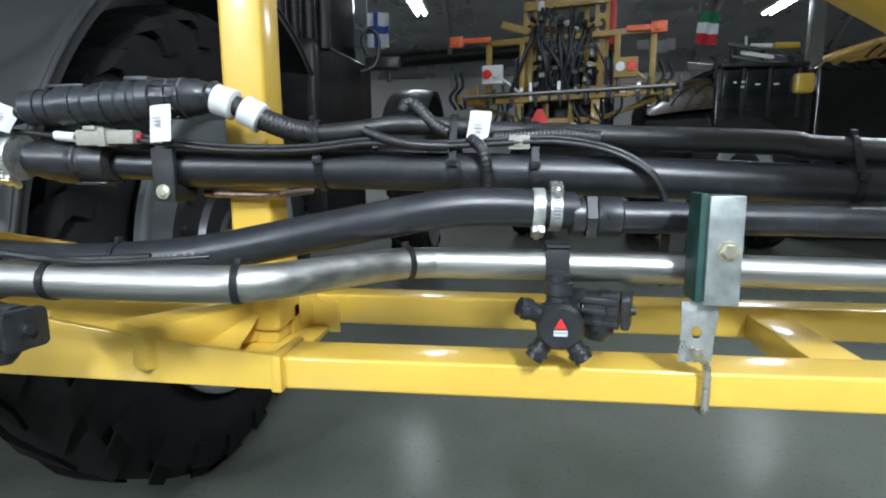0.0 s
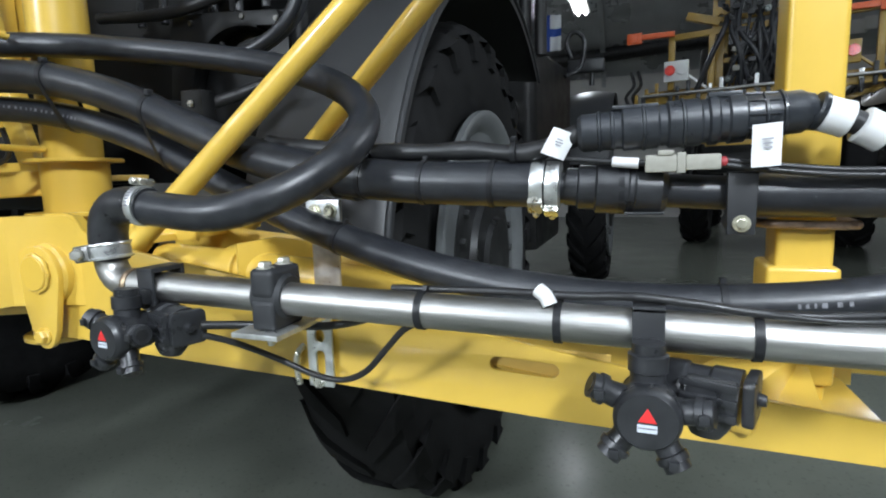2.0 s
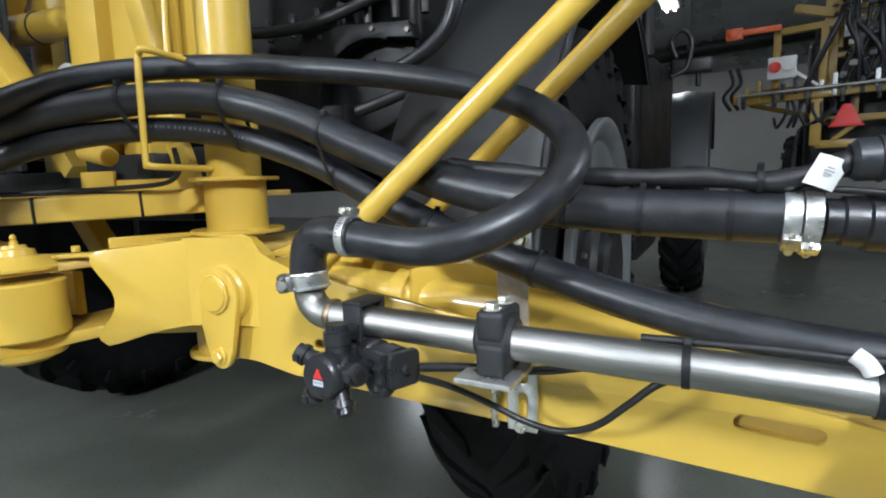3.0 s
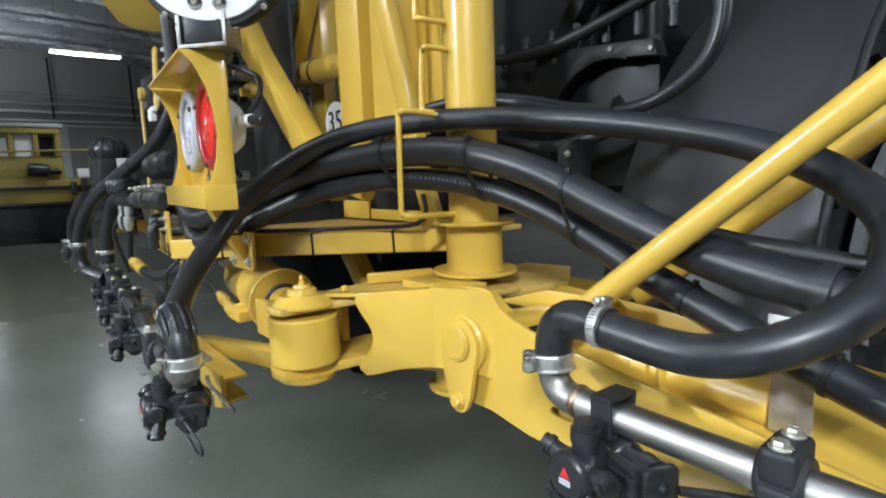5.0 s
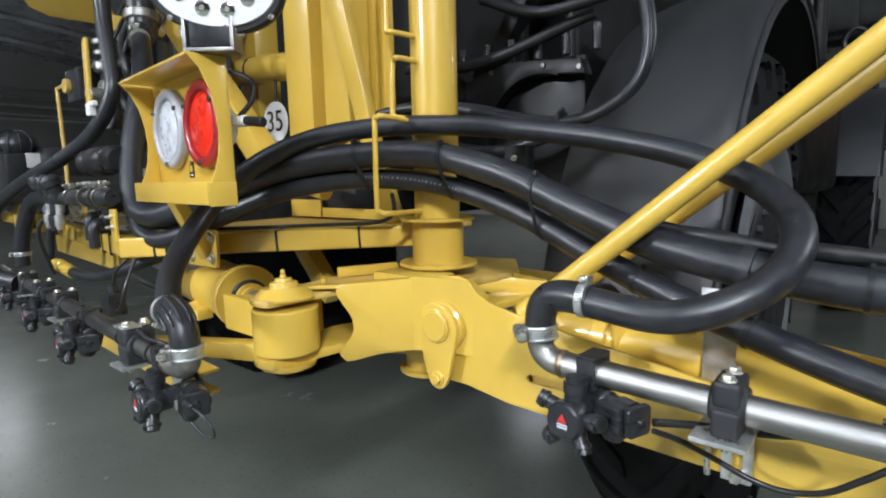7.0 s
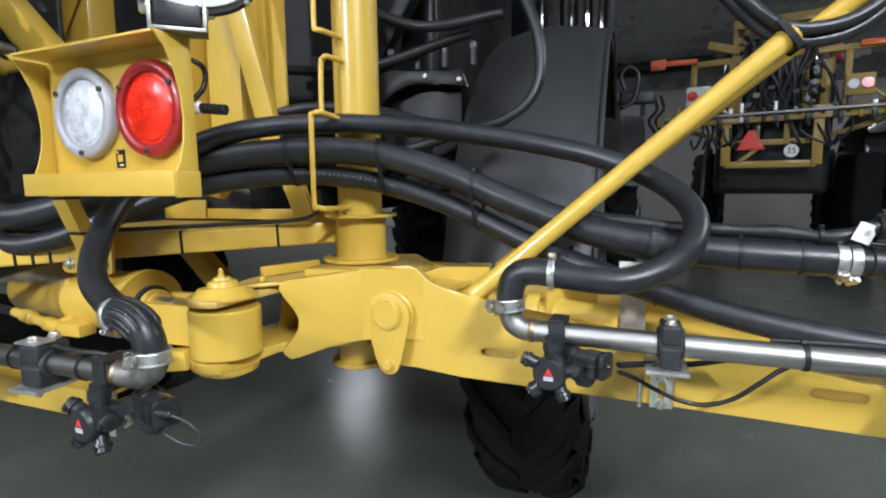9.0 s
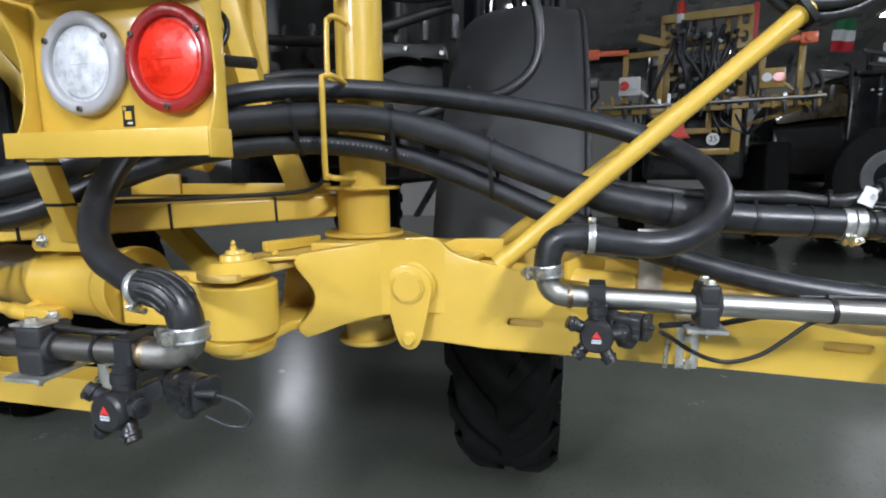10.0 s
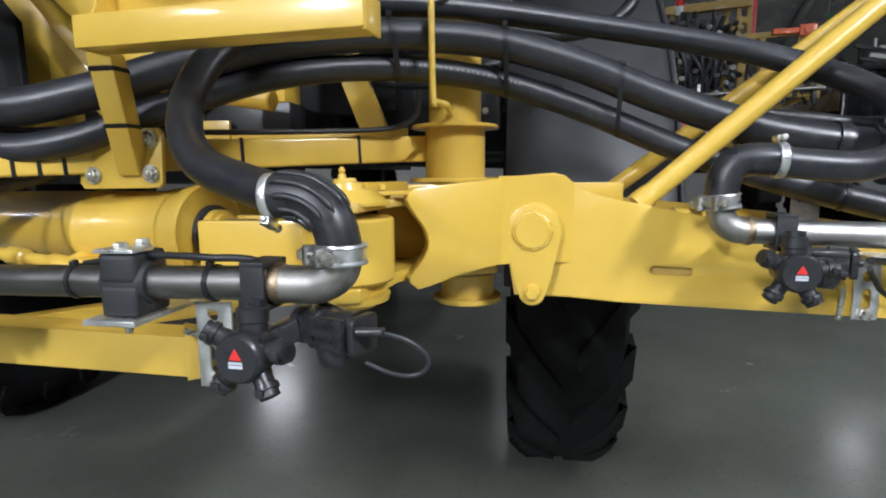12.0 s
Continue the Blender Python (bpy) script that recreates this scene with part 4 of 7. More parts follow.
part("u_bolt", sweep([(-0.763, 0.614, 0.712), (-0.763, 0.610, 0.738), (-0.761, 0.612, 0.752), (-0.759, 0.622, 0.758)], 0.004, 12), BOLT, hook)
part("nut", hexbolt((-0.731, 0.610, 0.720), (0, -1, 0), 0.008, 0.006), BOLT, hook)
bktl = thing("slotted_bracket", (-1.50, 0.30, 0.70), "zinc slotted bracket on the lower rail", "bracket")
part("strip", plate([(-0.02, 0.695), (0.02, 0.695), (0.022, 0.79), (-0.02, 0.79)], 0.004, pose(-1.532, 0.300, 0, 0, 0, 0), [slot(0, 0.775, 0.012, 0.011, 90), slot(0, 0.73, 0.04, 0.012, 90)]), ZINC, bktl)
part("u_bolt", sweep([(-1.59, 0.335, 0.745), (-1.565, 0.33, 0.742), (-1.552, 0.335, 0.73), (-1.552, 0.36, 0.69), (-1.575, 0.37, 0.672)], 0.004, 12), BOLT, bktl)

# right-hand support bracket of the outer section
sup = thing("pipe_support", (0.315, 0.66, 0.69), "galvanised steel pipe support bolted over both pipes", "bracket")
part("cover", box(0.303, 0.630, 0.798, 0.335, 0.636, 0.902, 0.002), GALV, sup)
part("side", box(0.296, 0.634, 0.80, 0.304, 0.668, 0.904, 0.002), GREEN, sup, "dark green painted side")
part("top", box(0.303, 0.634, 0.896, 0.335, 0.668, 0.902, 0.001), GREEN, sup)
part("bolt", join(cyl((0.322, 0.631, 0.850), (0.322, 0.629, 0.850), 0.0105, 24, 0.0004), hexbolt((0.322, 0.630, 0.850), (0, -1, 0), 0.0075, 0.005)), BOLT_YELLOW, sup, "yellow zinc bolt head")
part("hanger_plate", plate([(-0.016, 0.738), (-0.003, 0.738), (0.016, 0.738), (0.017, 0.765), (0.020, 0.785), (0.017, 0.80), (-0.016, 0.80), (-0.015, 0.77)], 0.003, pose(0.302, 0.640, 0), [slot(0.0, 0.768, 0.012, 0.0085, 90)]), ZINC, sup, "bright slotted plate")
part("j_hook", sweep([(0.300, 0.63, 0.757), (0.302, 0.632, 0.748), (0.312, 0.640, 0.738), (0.3155, 0.6445, 0.725), (0.3155, 0.6445, 0.70), (0.3155, 0.648, 0.684), (0.3155, 0.67, 0.681)], 0.0042, 14), BOLT, sup)

# ---- rubber elbows and hoses ----
hc = thing("spray_hose", (-0.9, 0.6, 0.92), "black rubber hose looping between two clamped elbows", "hose", "hoses")
HC = [(-0.895, 0.531, 0.934), (-0.7952, 0.5358, 0.9274), (-0.7252, 0.572, 0.9508), (-0.6898, 0.6292, 0.9897), (-0.6976, 0.6901, 1.034), (-0.7544, 0.7403, 1.078), (-0.852, 0.773, 1.117), (-0.9796, 0.783, 1.148), (-1.123, 0.7684, 1.172), (-1.267, 0.7299, 1.188), (-1.398, 0.6713, 1.19), (-1.504, 0.5986, 1.173), (-1.576, 0.5204, 1.129), (-1.608, 0.4439, 1.064), (-1.596, 0.3725, 0.9928), (-1.538, 0.308, 0.9355), (-1.425, 0.254, 0.903)]
part("tube", sweep(HC, 0.0195, 28, 10), HOSE, hc)
E1 = [(-0.885, 0.531, 0.935), (-0.922, 0.532, 0.937), (-0.944, 0.533, 0.930), (-0.955, 0.533, 0.910), (-0.957, 0.533, 0.874)]
E2 = [(-1.436, 0.2545, 0.902), (-1.415, 0.2525, 0.9045), (-1.392, 0.2505, 0.898), (-1.375, 0.250, 0.879), (-1.368, 0.250, 0.848)]
e1 = part("elbow", sweep(E1, 0.0208, 28, 8), PLASTIC, hc, "moulded black rubber elbow")
e2 = part("elbow", sweep(E2, 0.0205, 28, 8), PLASTIC, hc, "ribbed black rubber elbow")


def elbow_rib(path, angle, r):
    """A moulded rib along an elbow, at one angle round its section."""
    pts = smooth_path(path, 6)[3:-7]
    out = []
    for i, p in enumerate(pts):
        d = (pts[min(i + 1, len(pts) - 1)] - pts[max(i - 1, 0)]).normalized()
        side_way = Vector((0, -1, 0))
        up = side_way.cross(d).normalized()
        out.append(p + (side_way * math.cos(radians(angle)) + up * math.sin(radians(angle))) * r)
    return sweep(out, lambda f: 0.0032 * min(1, 0.3 + 6 * f, 0.3 + 6 * (1 - f)), 10, 2)


for angle in range(-180, 180, 36):
    part("rib", elbow_rib(E2, angle, 0.0207), PLASTIC, e2)
hose_clamp((-0.893, 0.531, 0.936), (1, 0, -0.02), 0.0214, 0.010, (0, 0.1, 1), hc)
heavy_clamp((-0.957, 0.533, 0.884), (-0.10, 0, 1), 0.0212, 0.019, (-0.75, -0.65, 0), hc)
hose_clamp((-1.433, 0.2543, 0.9025), (1, -0.09, 0.06), 0.0206, 0.0085, (0.1, -0.5, -1), hc)
heavy_clamp((-1.368, 0.250, 0.852), (0, 0, 1), 0.0208, 0.018, (-0.65, -0.75, 0), hc)

ha = thing("feed_hose", (-0.9, 0.7, 0.95), "thick black rubber feed hose strapped with cable ties", "hose", "hoses")
HA = [(-2.36, 0.63, 1.535), (-2.249, 0.5849, 1.463), (-2.16, 0.5423, 1.364), (-2.087, 0.4892, 1.256), (-2.037, 0.4484, 1.132), (-1.981, 0.4282, 1.046), (-1.907, 0.4326, 1.016), (-1.809, 0.4617, 1.034), (-1.69, 0.5111, 1.076), (-1.556, 0.573, 1.117), (-1.414, 0.6351, 1.135), (-1.271, 0.6823, 1.13), (-1.131, 0.7056, 1.094), (-0.9913, 0.7061, 1.036), (-0.8399, 0.6958, 0.9835), (-0.6681, 0.6904, 0.9558), (-0.475, 0.695, 0.946)]
part("tube", sweep(HA, 0.0255, 32, 10), HOSE, ha)
part("sleeve", sweep([(-0.875, 0.719, 0.993), (-0.83, 0.715, 0.980), (-0.76, 0.712, 0.964), (-0.72, 0.71, 0.958)], 0.0282, 28, 6), PLASTIC, ha)
hb = thing("feed_hose", (-0.6, 0.68, 0.83), "black rubber hose with worn white lettering and cable ties", "hose", "hoses")
HB = [(-2.34, 0.68, 1.5), (-2.242, 0.6213, 1.393), (-2.154, 0.556, 1.281), (-2.091, 0.4783, 1.16), (-2.02, 0.4385, 1.033), (-1.936, 0.4327, 0.966), (-1.835, 0.4575, 0.97), (-1.718, 0.5081, 1.018), (-1.583, 0.5766, 1.069), (-1.435, 0.65, 1.09), (-1.278, 0.7072, 1.077), (-1.117, 0.7314, 1.027), (-0.9498, 0.7198, 0.9539), (-0.7686, 0.6902, 0.8923), (-0.5818, 0.66, 0.848), (-0.399, 0.6422, 0.8298), (-0.2266, 0.6421, 0.8372), (-0.07074, 0.6572, 0.8645), (0.06773, 0.6798, 0.887), (0.189, 0.706, 0.882)]
part("tube", sweep(HB, 0.0205, 28, 10), HOSE, hb)
# ---- ties, lettering and fittings of the feed hoses ----
def along(path, x):
    """The point and direction of a path where it passes x."""
    pts = smooth_path(path, 10)
    for a, b in zip(pts, pts[1:]):
        if (a.x - x) * (b.x - x) <= 0 and a.x != b.x:
            return a.lerp(b, (x - a.x) / (b.x - a.x)), (b - a).normalized()
    return pts[0], Vector((1, 0, 0))


def double_tie(x, parent):
    """One tie round both feed hoses."""
    (p, d), (q, e) = along(HA, x), along(HB, x)
    loop = []
    u = (p - q).normalized()
    s = d.cross(u).normalized()
    for k in range(9):
        a = math.pi * k / 8
        loop.append(p + (s * math.cos(a) + u * math.sin(a)) * 0.0268)
    for k in range(9):
        a = math.pi * k / 8
        loop.append(q - (s * math.cos(a) + u * math.sin(a)) * 0.0218)
    bm, n = bmesh.new(), len(loop)
    va = [[bm.verts.new(c + d * w + (c - (p + q) / 2).normalized() * t) for c in loop] for w, t in ((-0.004, 0), (0.004, 0), (0.004, 0.0015), (-0.004, 0.0015))]
    for i in range(n):
        for j in range(4):
            bm.faces.new((va[j][i], va[j][(i + 1) % n], va[(j + 1) % 4][(i + 1) % n], va[(j + 1) % 4][i]))
    c = p + u * 0.03
    part("cable_tie", join(bm, box(c.x - 0.004, c.y - 0.005, c.z - 0.004, c.x + 0.004, c.y + 0.005, c.z + 0.005, 0.001)), TIE, parent)


for x in (-1.415, -1.243, -1.058):
    double_tie(x, ha)
for x, r in ((-0.70, 0.0258), (-0.62, 0.0258), (-0.535, 0.0258)):
    p, d = along(HA, x)
    part("cable_tie", tie_on(p, d, r, 0.006), TIE, ha)
p, d = along(HA, -0.745)
part("metal_band", lathe(p - d * 0.008, p + d * 0.008, [(0, 0.0285), (0, 0.0295), (1, 0.0295), (1, 0.0285)], 28), PLASTIC, ha)
for x in (-0.89, -0.735, -0.30):
    p, d = along(HB, x)
    part("cable_tie", tie_on(p, d, 0.0208, 0.006), TIE, hb)


def bundle_tie(x, pipe_c, pipe_r, loom_c, loom_r, parent):
    """One strap round the supply pipe and the loom lying on it, pulled tight, with its head on the front."""
    p, q = Vector((x, *loom_c)), Vector((x, *pipe_c))
    u = (p - q).normalized()
    s = Vector((1, 0, 0)).cross(u).normalized()
    loop = [p + (s * math.cos(math.pi * k / 8) + u * math.sin(math.pi * k / 8)) * (loom_r + 0.001) for k in range(9)]
    loop += [q - (s * math.cos(math.pi * k / 12) + u * math.sin(math.pi * k / 12)) * (pipe_r + 0.001) for k in range(13)]
    bm, n = bmesh.new(), len(loop)
    mid = (p + q) / 2
    va = [[bm.verts.new(c + Vector((w, 0, 0)) + (c - mid).normalized() * t) for c in loop] for w, t in ((-0.0042, 0), (0.0042, 0), (0.0042, 0.0016), (-0.0042, 0.0016))]
    for i in range(n):
        for j in range(4):
            bm.faces.new((va[j][i], va[j][(i + 1) % n], va[(j + 1) % 4][(i + 1) % n], va[(j + 1) % 4][i]))
    c = q + Vector((0, -pipe_r - 0.003, 0.010))
    part("cable_tie", join(bm, box(c.x - 0.0055, c.y - 0.002, c.z - 0.004, c.x + 0.0055, c.y + 0.003, c.z + 0.005, 0.001)), TIE, parent)


def bars_on(path, x0, x1, r, parent, tilt=-0.35):
    """Worn print along a hose: short bars, not letters."""
    rnd = random.Random(4)
    bm, x = bmesh.new(), x0
    while x < x1:
        w = rnd.uniform(0.003, 0.008)
        p, d = along(path, x)
        out = Vector((0, -1, 0.15))
        out = (out - d * out.dot(d)).normalized()
        up = out.cross(d)
        if up.z < 0:
            up = -up
        c = p + out * (r + 0.0007)
        v = [bm.verts.new(c + d * a + up * b - out * 0.00035) for a, b in ((0, -0.0022), (w * 0.55, -0.0022), (w * 0.55, 0.0022), (0, 0.0022))]
        bm.faces.new(v)
        x += w + rnd.uniform(0.001, 0.004)
    part("lettering", bm, INK_PALE, parent, "worn pale print bars")


INK_PALE = material("worn_pale_print", (0.13, 0.13, 0.14), 0.6, vary=0.5, scale=300, bump=0)
bars_on(HB, -1.42, -1.22, 0.0205, hb)
bars_on(HB, -0.245, -0.205, 0.0205, hb)

# ---- black supply pipe with couplings ----
sp = thing("supply_pipe", (0.0, 0.73, 0.92), "black plastic supply pipe with coupling and hose clamps", "pipe")
part("thin_tube", cyl((-0.50, 0.705, 0.945), (-0.22, 0.73, 0.930), 0.0180, 32), HOSE, sp)
part("thick_tube", sweep([(-0.285, 0.725, 0.933), (-0.27, 0.726, 0.932), (-0.08, 0.738, 0.928), (0.24, 0.748, 0.918), (0.50, 0.752, 0.906), (1.2, 0.765, 0.88)], lambda f: 0.0185 + 0.0045 * min(1, f * 16), 32, 8), HOSE, sp)
part("coupling", (lathe((-0.455, 0.706, 0.944), (-0.350, 0.716, 0.938), [(0, 0.021), (0.12, 0.021), (0.14, 0.0245), (0.30, 0.0245), (0.32, 0.028), (0.62, 0.0285), (0.64, 0.0265), (0.68, 0.0265), (0.70, 0.0285), (0.94, 0.028), (1, 0.022)], 12)), PLASTIC, sp, "ribbed black coupling")
clamp_at, clamp_way = along(HA, -0.484)
for step, turn in ((0.001, (0, -0.9, -0.9)), (0.0175, (0, -0.5, -1))):
    hose_clamp(clamp_at + clamp_way * step, clamp_way, 0.0260, 0.0145, turn, sp)
for z0, z1 in ((0.966, 0.9700), (0.9125, 0.9155)):
    part("coupling_flange", box(-0.392, 0.694, z0, -0.352, 0.730, z1, 0.001), PLASTIC, sp)
part("cable_tie", tie_on((-0.395, 0.712, 0.9405), (1, 0.03, 0), 0.027, 0.006), TIE, sp)
for x, y, z in ((-0.10, 0.737, 0.929), (0.062, 0.742, 0.9245), (0.145, 0.745, 0.9215)):
    part("cable_tie", tie_on((x, y, z), (1, 0.02, 0), 0.0232, 0.007, (0, -0.2, 1)), TIE, sp)
pb = thing("pipe_bracket", (-0.28, 0.70, 0.90), "black plastic pipe bracket with a pale bolt", "bracket")
part("strap", plate([(-0.013, 0.892), (0.013, 0.892), (0.014, 0.955), (-0.014, 0.955)], 0.008, pose(-0.280, 0.694, 0), bevel=0.002), PLASTIC_MATT, pb)
part("lug", cyl((-0.280, 0.702, 0.903), (-0.280, 0.745, 0.903), 0.012, 20), PLASTIC_MATT, pb)
part("bolt", join(cyl((-0.280, 0.694, 0.904), (-0.280, 0.691, 0.904), 0.0085, 24, 0.0005), hexbolt((-0.280, 0.692, 0.904), (0, -1, 0), 0.006, 0.003)), BOLT_YELLOW, pb, "pale zinc bolt")
ub = thing("u_bolt", (-0.21, 0.76, 0.905), "tarnished steel U-bolt round the yellow post", "bolt")
part("rod", sweep([(-0.165, 0.86, 0.898), (-0.165, 0.76, 0.898), (-0.170, 0.746, 0.898), (-0.19, 0.742, 0.898), (-0.235, 0.742, 0.899), (-0.255, 0.746, 0.90), (-0.26, 0.76, 0.90), (-0.26, 0.86, 0.90)], 0.0048, 14, 6), RUST, ub)
part("clamp_bar", box(-0.275, 0.742, 0.906, -0.155, 0.756, 0.918, 0.002), RUST, ub)

# hose end fitting and thinner pipe behind the support
hp = thing("branch_pipe", (0.4, 0.72, 0.87), "black branch pipe with hex fitting and two hose clamps", "pipe")
part("tube", sweep([(0.19, 0.706, 0.876), (0.30, 0.71, 0.874), (0.6, 0.72, 0.868), (1.2, 0.74, 0.85)], 0.0172, 28, 6), HOSE, hp)
part("hose_tail", cyl((0.185, 0.705, 0.876), (0.200, 0.706, 0.876), 0.0215, 28), PLASTIC, hp)
part("hex_nut", join(lathe((0.200, 0.706, 0.876), (0.213, 0.706, 0.876), [(0, 0.023), (0.1, 0.0255), (0.9, 0.0255), (1, 0.023)], 6), lathe((0.213, 0.706, 0.876), (0.240, 0.7065, 0.8755), [(0, 0.021), (0.1, 0.0225), (0.9, 0.0225), (1, 0.018)], 10)), PLASTIC, hp, "black hex fitting")
for x, turn in ((0.150, (0, -0.5, -1)), (0.168, (0, -0.3, 1))):
    clamp_at, clamp_way = along(HB, x)
    hose_clamp(clamp_at, (1, 0.06, -0.03), 0.0213, 0.0125, turn, hp)

# ---- wiring harness ----
big = thing("cable_connector", (-0.34, 0.69, 1.0), "large dark grey round cable connector with ribbed collars", "connector")
CG = material("dark_grey_connector", (0.021, 0.0235, 0.028), 0.36, vary=0.25, scale=60, grain=700, bump=0.2)
part("shell", lathe((-0.440, 0.688, 1.000), (-0.222, 0.705, 1.012), [(0, 0.0155), (0.02, 0.0195), (0.2, 0.0200), (0.21, 0.0225), (0.36, 0.0225), (0.37, 0.0205), (0.40, 0.0205), (0.41, 0.0235), (0.54, 0.0235), (0.55, 0.0215), (0.57, 0.0215), (0.58, 0.0245), (0.61, 0.0245), (0.62, 0.0225), (0.65, 0.0225), (0.66, 0.0245), (0.72, 0.0240), (0.73, 0.0215), (0.95, 0.0205), (0.97, 0.0180), (1, 0.0160)], 40), CG, big)
part("key_ridge", box(-0.405, 0.682, 1.0225, -0.36, 0.702, 1.0265, 0.001), CG, big)
part("key_ridge", box(-0.315, 0.688, 1.0285, -0.285, 0.708, 1.034, 0.0015), CG, big)
for f, r in ((0.10, 0.0215), (0.16, 0.0215), (0.30, 0.0240), (0.47, 0.0252), (0.80, 0.0228), (0.87, 0.0228)):
    c = Vector((-0.440, 0.688, 1.000)).lerp(Vector((-0.222, 0.705, 1.012)), f)
    d = Vector((0.218, 0.017, 0.012)).normalized()
    part("collar_ring", lathe(c - d * 0.0022, c + d * 0.0022, [(0, r - 0.002), (0.25, r), (0.75, r), (1, r - 0.002)], 36), CG, big)
for k in range(10):
    a = 2 * math.pi * k / 10
    c = Vector((-0.268, 0.7015 - 0.0218 * math.cos(a), 1.0095 + 0.0218 * math.sin(a)))
    part("grip_rib", moved(box(-0.014, -0.0012, -0.0012, 0.014, 0.0012, 0.0012, 0.0005, 1), pose(*c, math.degrees(a), 0, 4)), CG, big)
part("cable_gland", lathe((-0.222, 0.705, 1.012), (-0.215, 0.7058, 1.0095), [(0, 0.0175), (0.3, 0.019), (0.9, 0.018), (1, 0.0125)], 28), CG, big)
cab = thing("wiring_harness", (-0.2, 0.72, 0.97), "black corrugated wiring harness tied along the supply pipe", "cable")
H1 = [(-0.224, 0.705, 1.012), (-0.19, 0.707, 1.000), (-0.16, 0.710, 0.985), (-0.13, 0.714, 0.974), (-0.10, 0.720, 0.969), (-0.06, 0.728, 0.972), (-0.01, 0.742, 0.979), (0.05, 0.752, 0.976), (0.12, 0.756, 0.968), (0.25, 0.756, 0.962), (0.42, 0.757, 0.954), (0.52, 0.758, 0.944), (1.2, 0.77, 0.91)]
part("main_loom", sweep(H1, lambda f: 0.0115 if f < 0.58 else 0.0115 + min(0.0025, (f - 0.58) * 0.05), 20, 10), CABLE, cab)
part("conduit", sweep([(-0.172, 0.709, 0.990), (-0.15, 0.711, 0.981), (-0.13, 0.714, 0.974), (-0.105, 0.719, 0.9695)], 0.0125, 18, 8, ribs=0.0006), CABLE, cab)
part("conduit", sweep([(-0.005, 0.744, 0.995), (0.0, 0.745, 1.005), (0.01, 0.745, 1.000), (0.03, 0.742, 0.980), (0.05, 0.738, 0.968)], 0.0075, 16, 8, ribs=0.0005), CABLE, cab)
part("conduit", sweep([(0.075, 0.728, 0.962), (0.088, 0.718, 0.950), (0.094, 0.716, 0.930), (0.096, 0.722, 0.905)], 0.0065, 16, 8, ribs=0.0005), CABLE, cab)
part("conduit", sweep([(0.10, 0.745, 0.962), (0.17, 0.742, 0.965), (0.22, 0.742, 0.960)], 0.0088, 16, 8, ribs=0.0005), CABLE, cab)
for dz, dy in ((0, 0), (-0.005, -0.004), (-0.002, 0.006)):
    part("wire", sweep([(-0.30, 0.69 + dy, 0.968 + dz), (-0.26, 0.693 + dy, 0.962 + dz), (-0.19, 0.700 + dy, 0.955 + dz), (-0.11, 0.708 + dy, 0.955 + dz), (-0.04, 0.716 + dy, 0.962 + dz), (0.03, 0.724 + dy, 0.958 + dz), (0.09, 0.730 + dy, 0.960 + dz), (0.17, 0.735 + dy, 0.962 + dz), (0.235, 0.728 + dy, 0.948 + dz), (0.278, 0.722 + dy, 0.918 + dz), (0.292, 0.724 + dy, 0.87 + dz), (0.292, 0.737 + dy, 0.80 + dz)], 0.0032, 10, 8), CABLE, cab)
part("stub_wire", sweep([(-0.045, 0.716, 0.972), (-0.02, 0.712, 0.962), (0.01, 0.714, 0.955), (0.05, 0.720, 0.953)], 0.0055, 12, 6), CABLE, cab)
part("left_loom", sweep([(-0.438, 0.688, 1.000), (-0.465, 0.688, 0.990), (-0.50, 0.69, 0.982), (-0.56, 0.697, 0.988), (-0.62, 0.70, 0.989), (-0.70, 0.703, 0.992), (-0.78, 0.707, 1.000), (-0.86, 0.71, 1.012)], lambda f: 0.0105 + 0.0012 * math.sin(f * 31), 18, 8), CABLE, cab)
for x, y, z, r in ((-0.105, 0.719, 0.9695, 0.0142), (0.14, 0.756, 0.9675, 0.0135), (0.49, 0.758, 0.9475, 0.0145), (-0.51, 0.691, 0.983, 0.0125)):
    part("cable_tie", tie_on((x, y, z), (1, 0, 0), r, 0.006, (0, -0.3, 1)), TIE, cab)
part("tape_band", lathe((0.20, 0.756, 0.965), (0.235, 0.756, 0.9635), [(0, 0.0128), (0.05, 0.0134), (0.95, 0.0134), (1, 0.0128)], 22), CG, cab)
SEAL = material("dull_red_seal", (0.30, 0.03, 0.035), 0.5, vary=0.1, bump=0)
plug = thing("small_connector", (-0.335, 0.685, 0.966), "small grey plug connector with red seal", "connector")
part("body", join(box(-0.372, 0.676, 0.957, -0.335, 0.696, 0.975, 0.003), box(-0.338, 0.678, 0.9585, -0.302, 0.694, 0.974, 0.002), box(-0.36, 0.6745, 0.974, -0.345, 0.69, 0.979, 0.001), box(-0.342, 0.6745, 0.956, -0.334, 0.697, 0.9765, 0.001)), GREYPLUG, plug)
part("seal", cyl((-0.303, 0.686, 0.966), (-0.296, 0.6865, 0.966), 0.0052, 16), SEAL, plug, "red rubber seal")
part("lead", sweep([(-0.372, 0.686, 0.967), (-0.385, 0.686, 0.968), (-0.41, 0.688, 0.970), (-0.45, 0.69, 0.974), (-0.50, 0.692, 0.976)], 0.0035, 10, 6), CABLE, plug)
part("sleeve", sweep([(-0.404, 0.6875, 0.9695), (-0.39, 0.6865, 0.968), (-0.378, 0.686, 0.967)], 0.0058, 14, 4), LABEL, plug, "white sleeve")


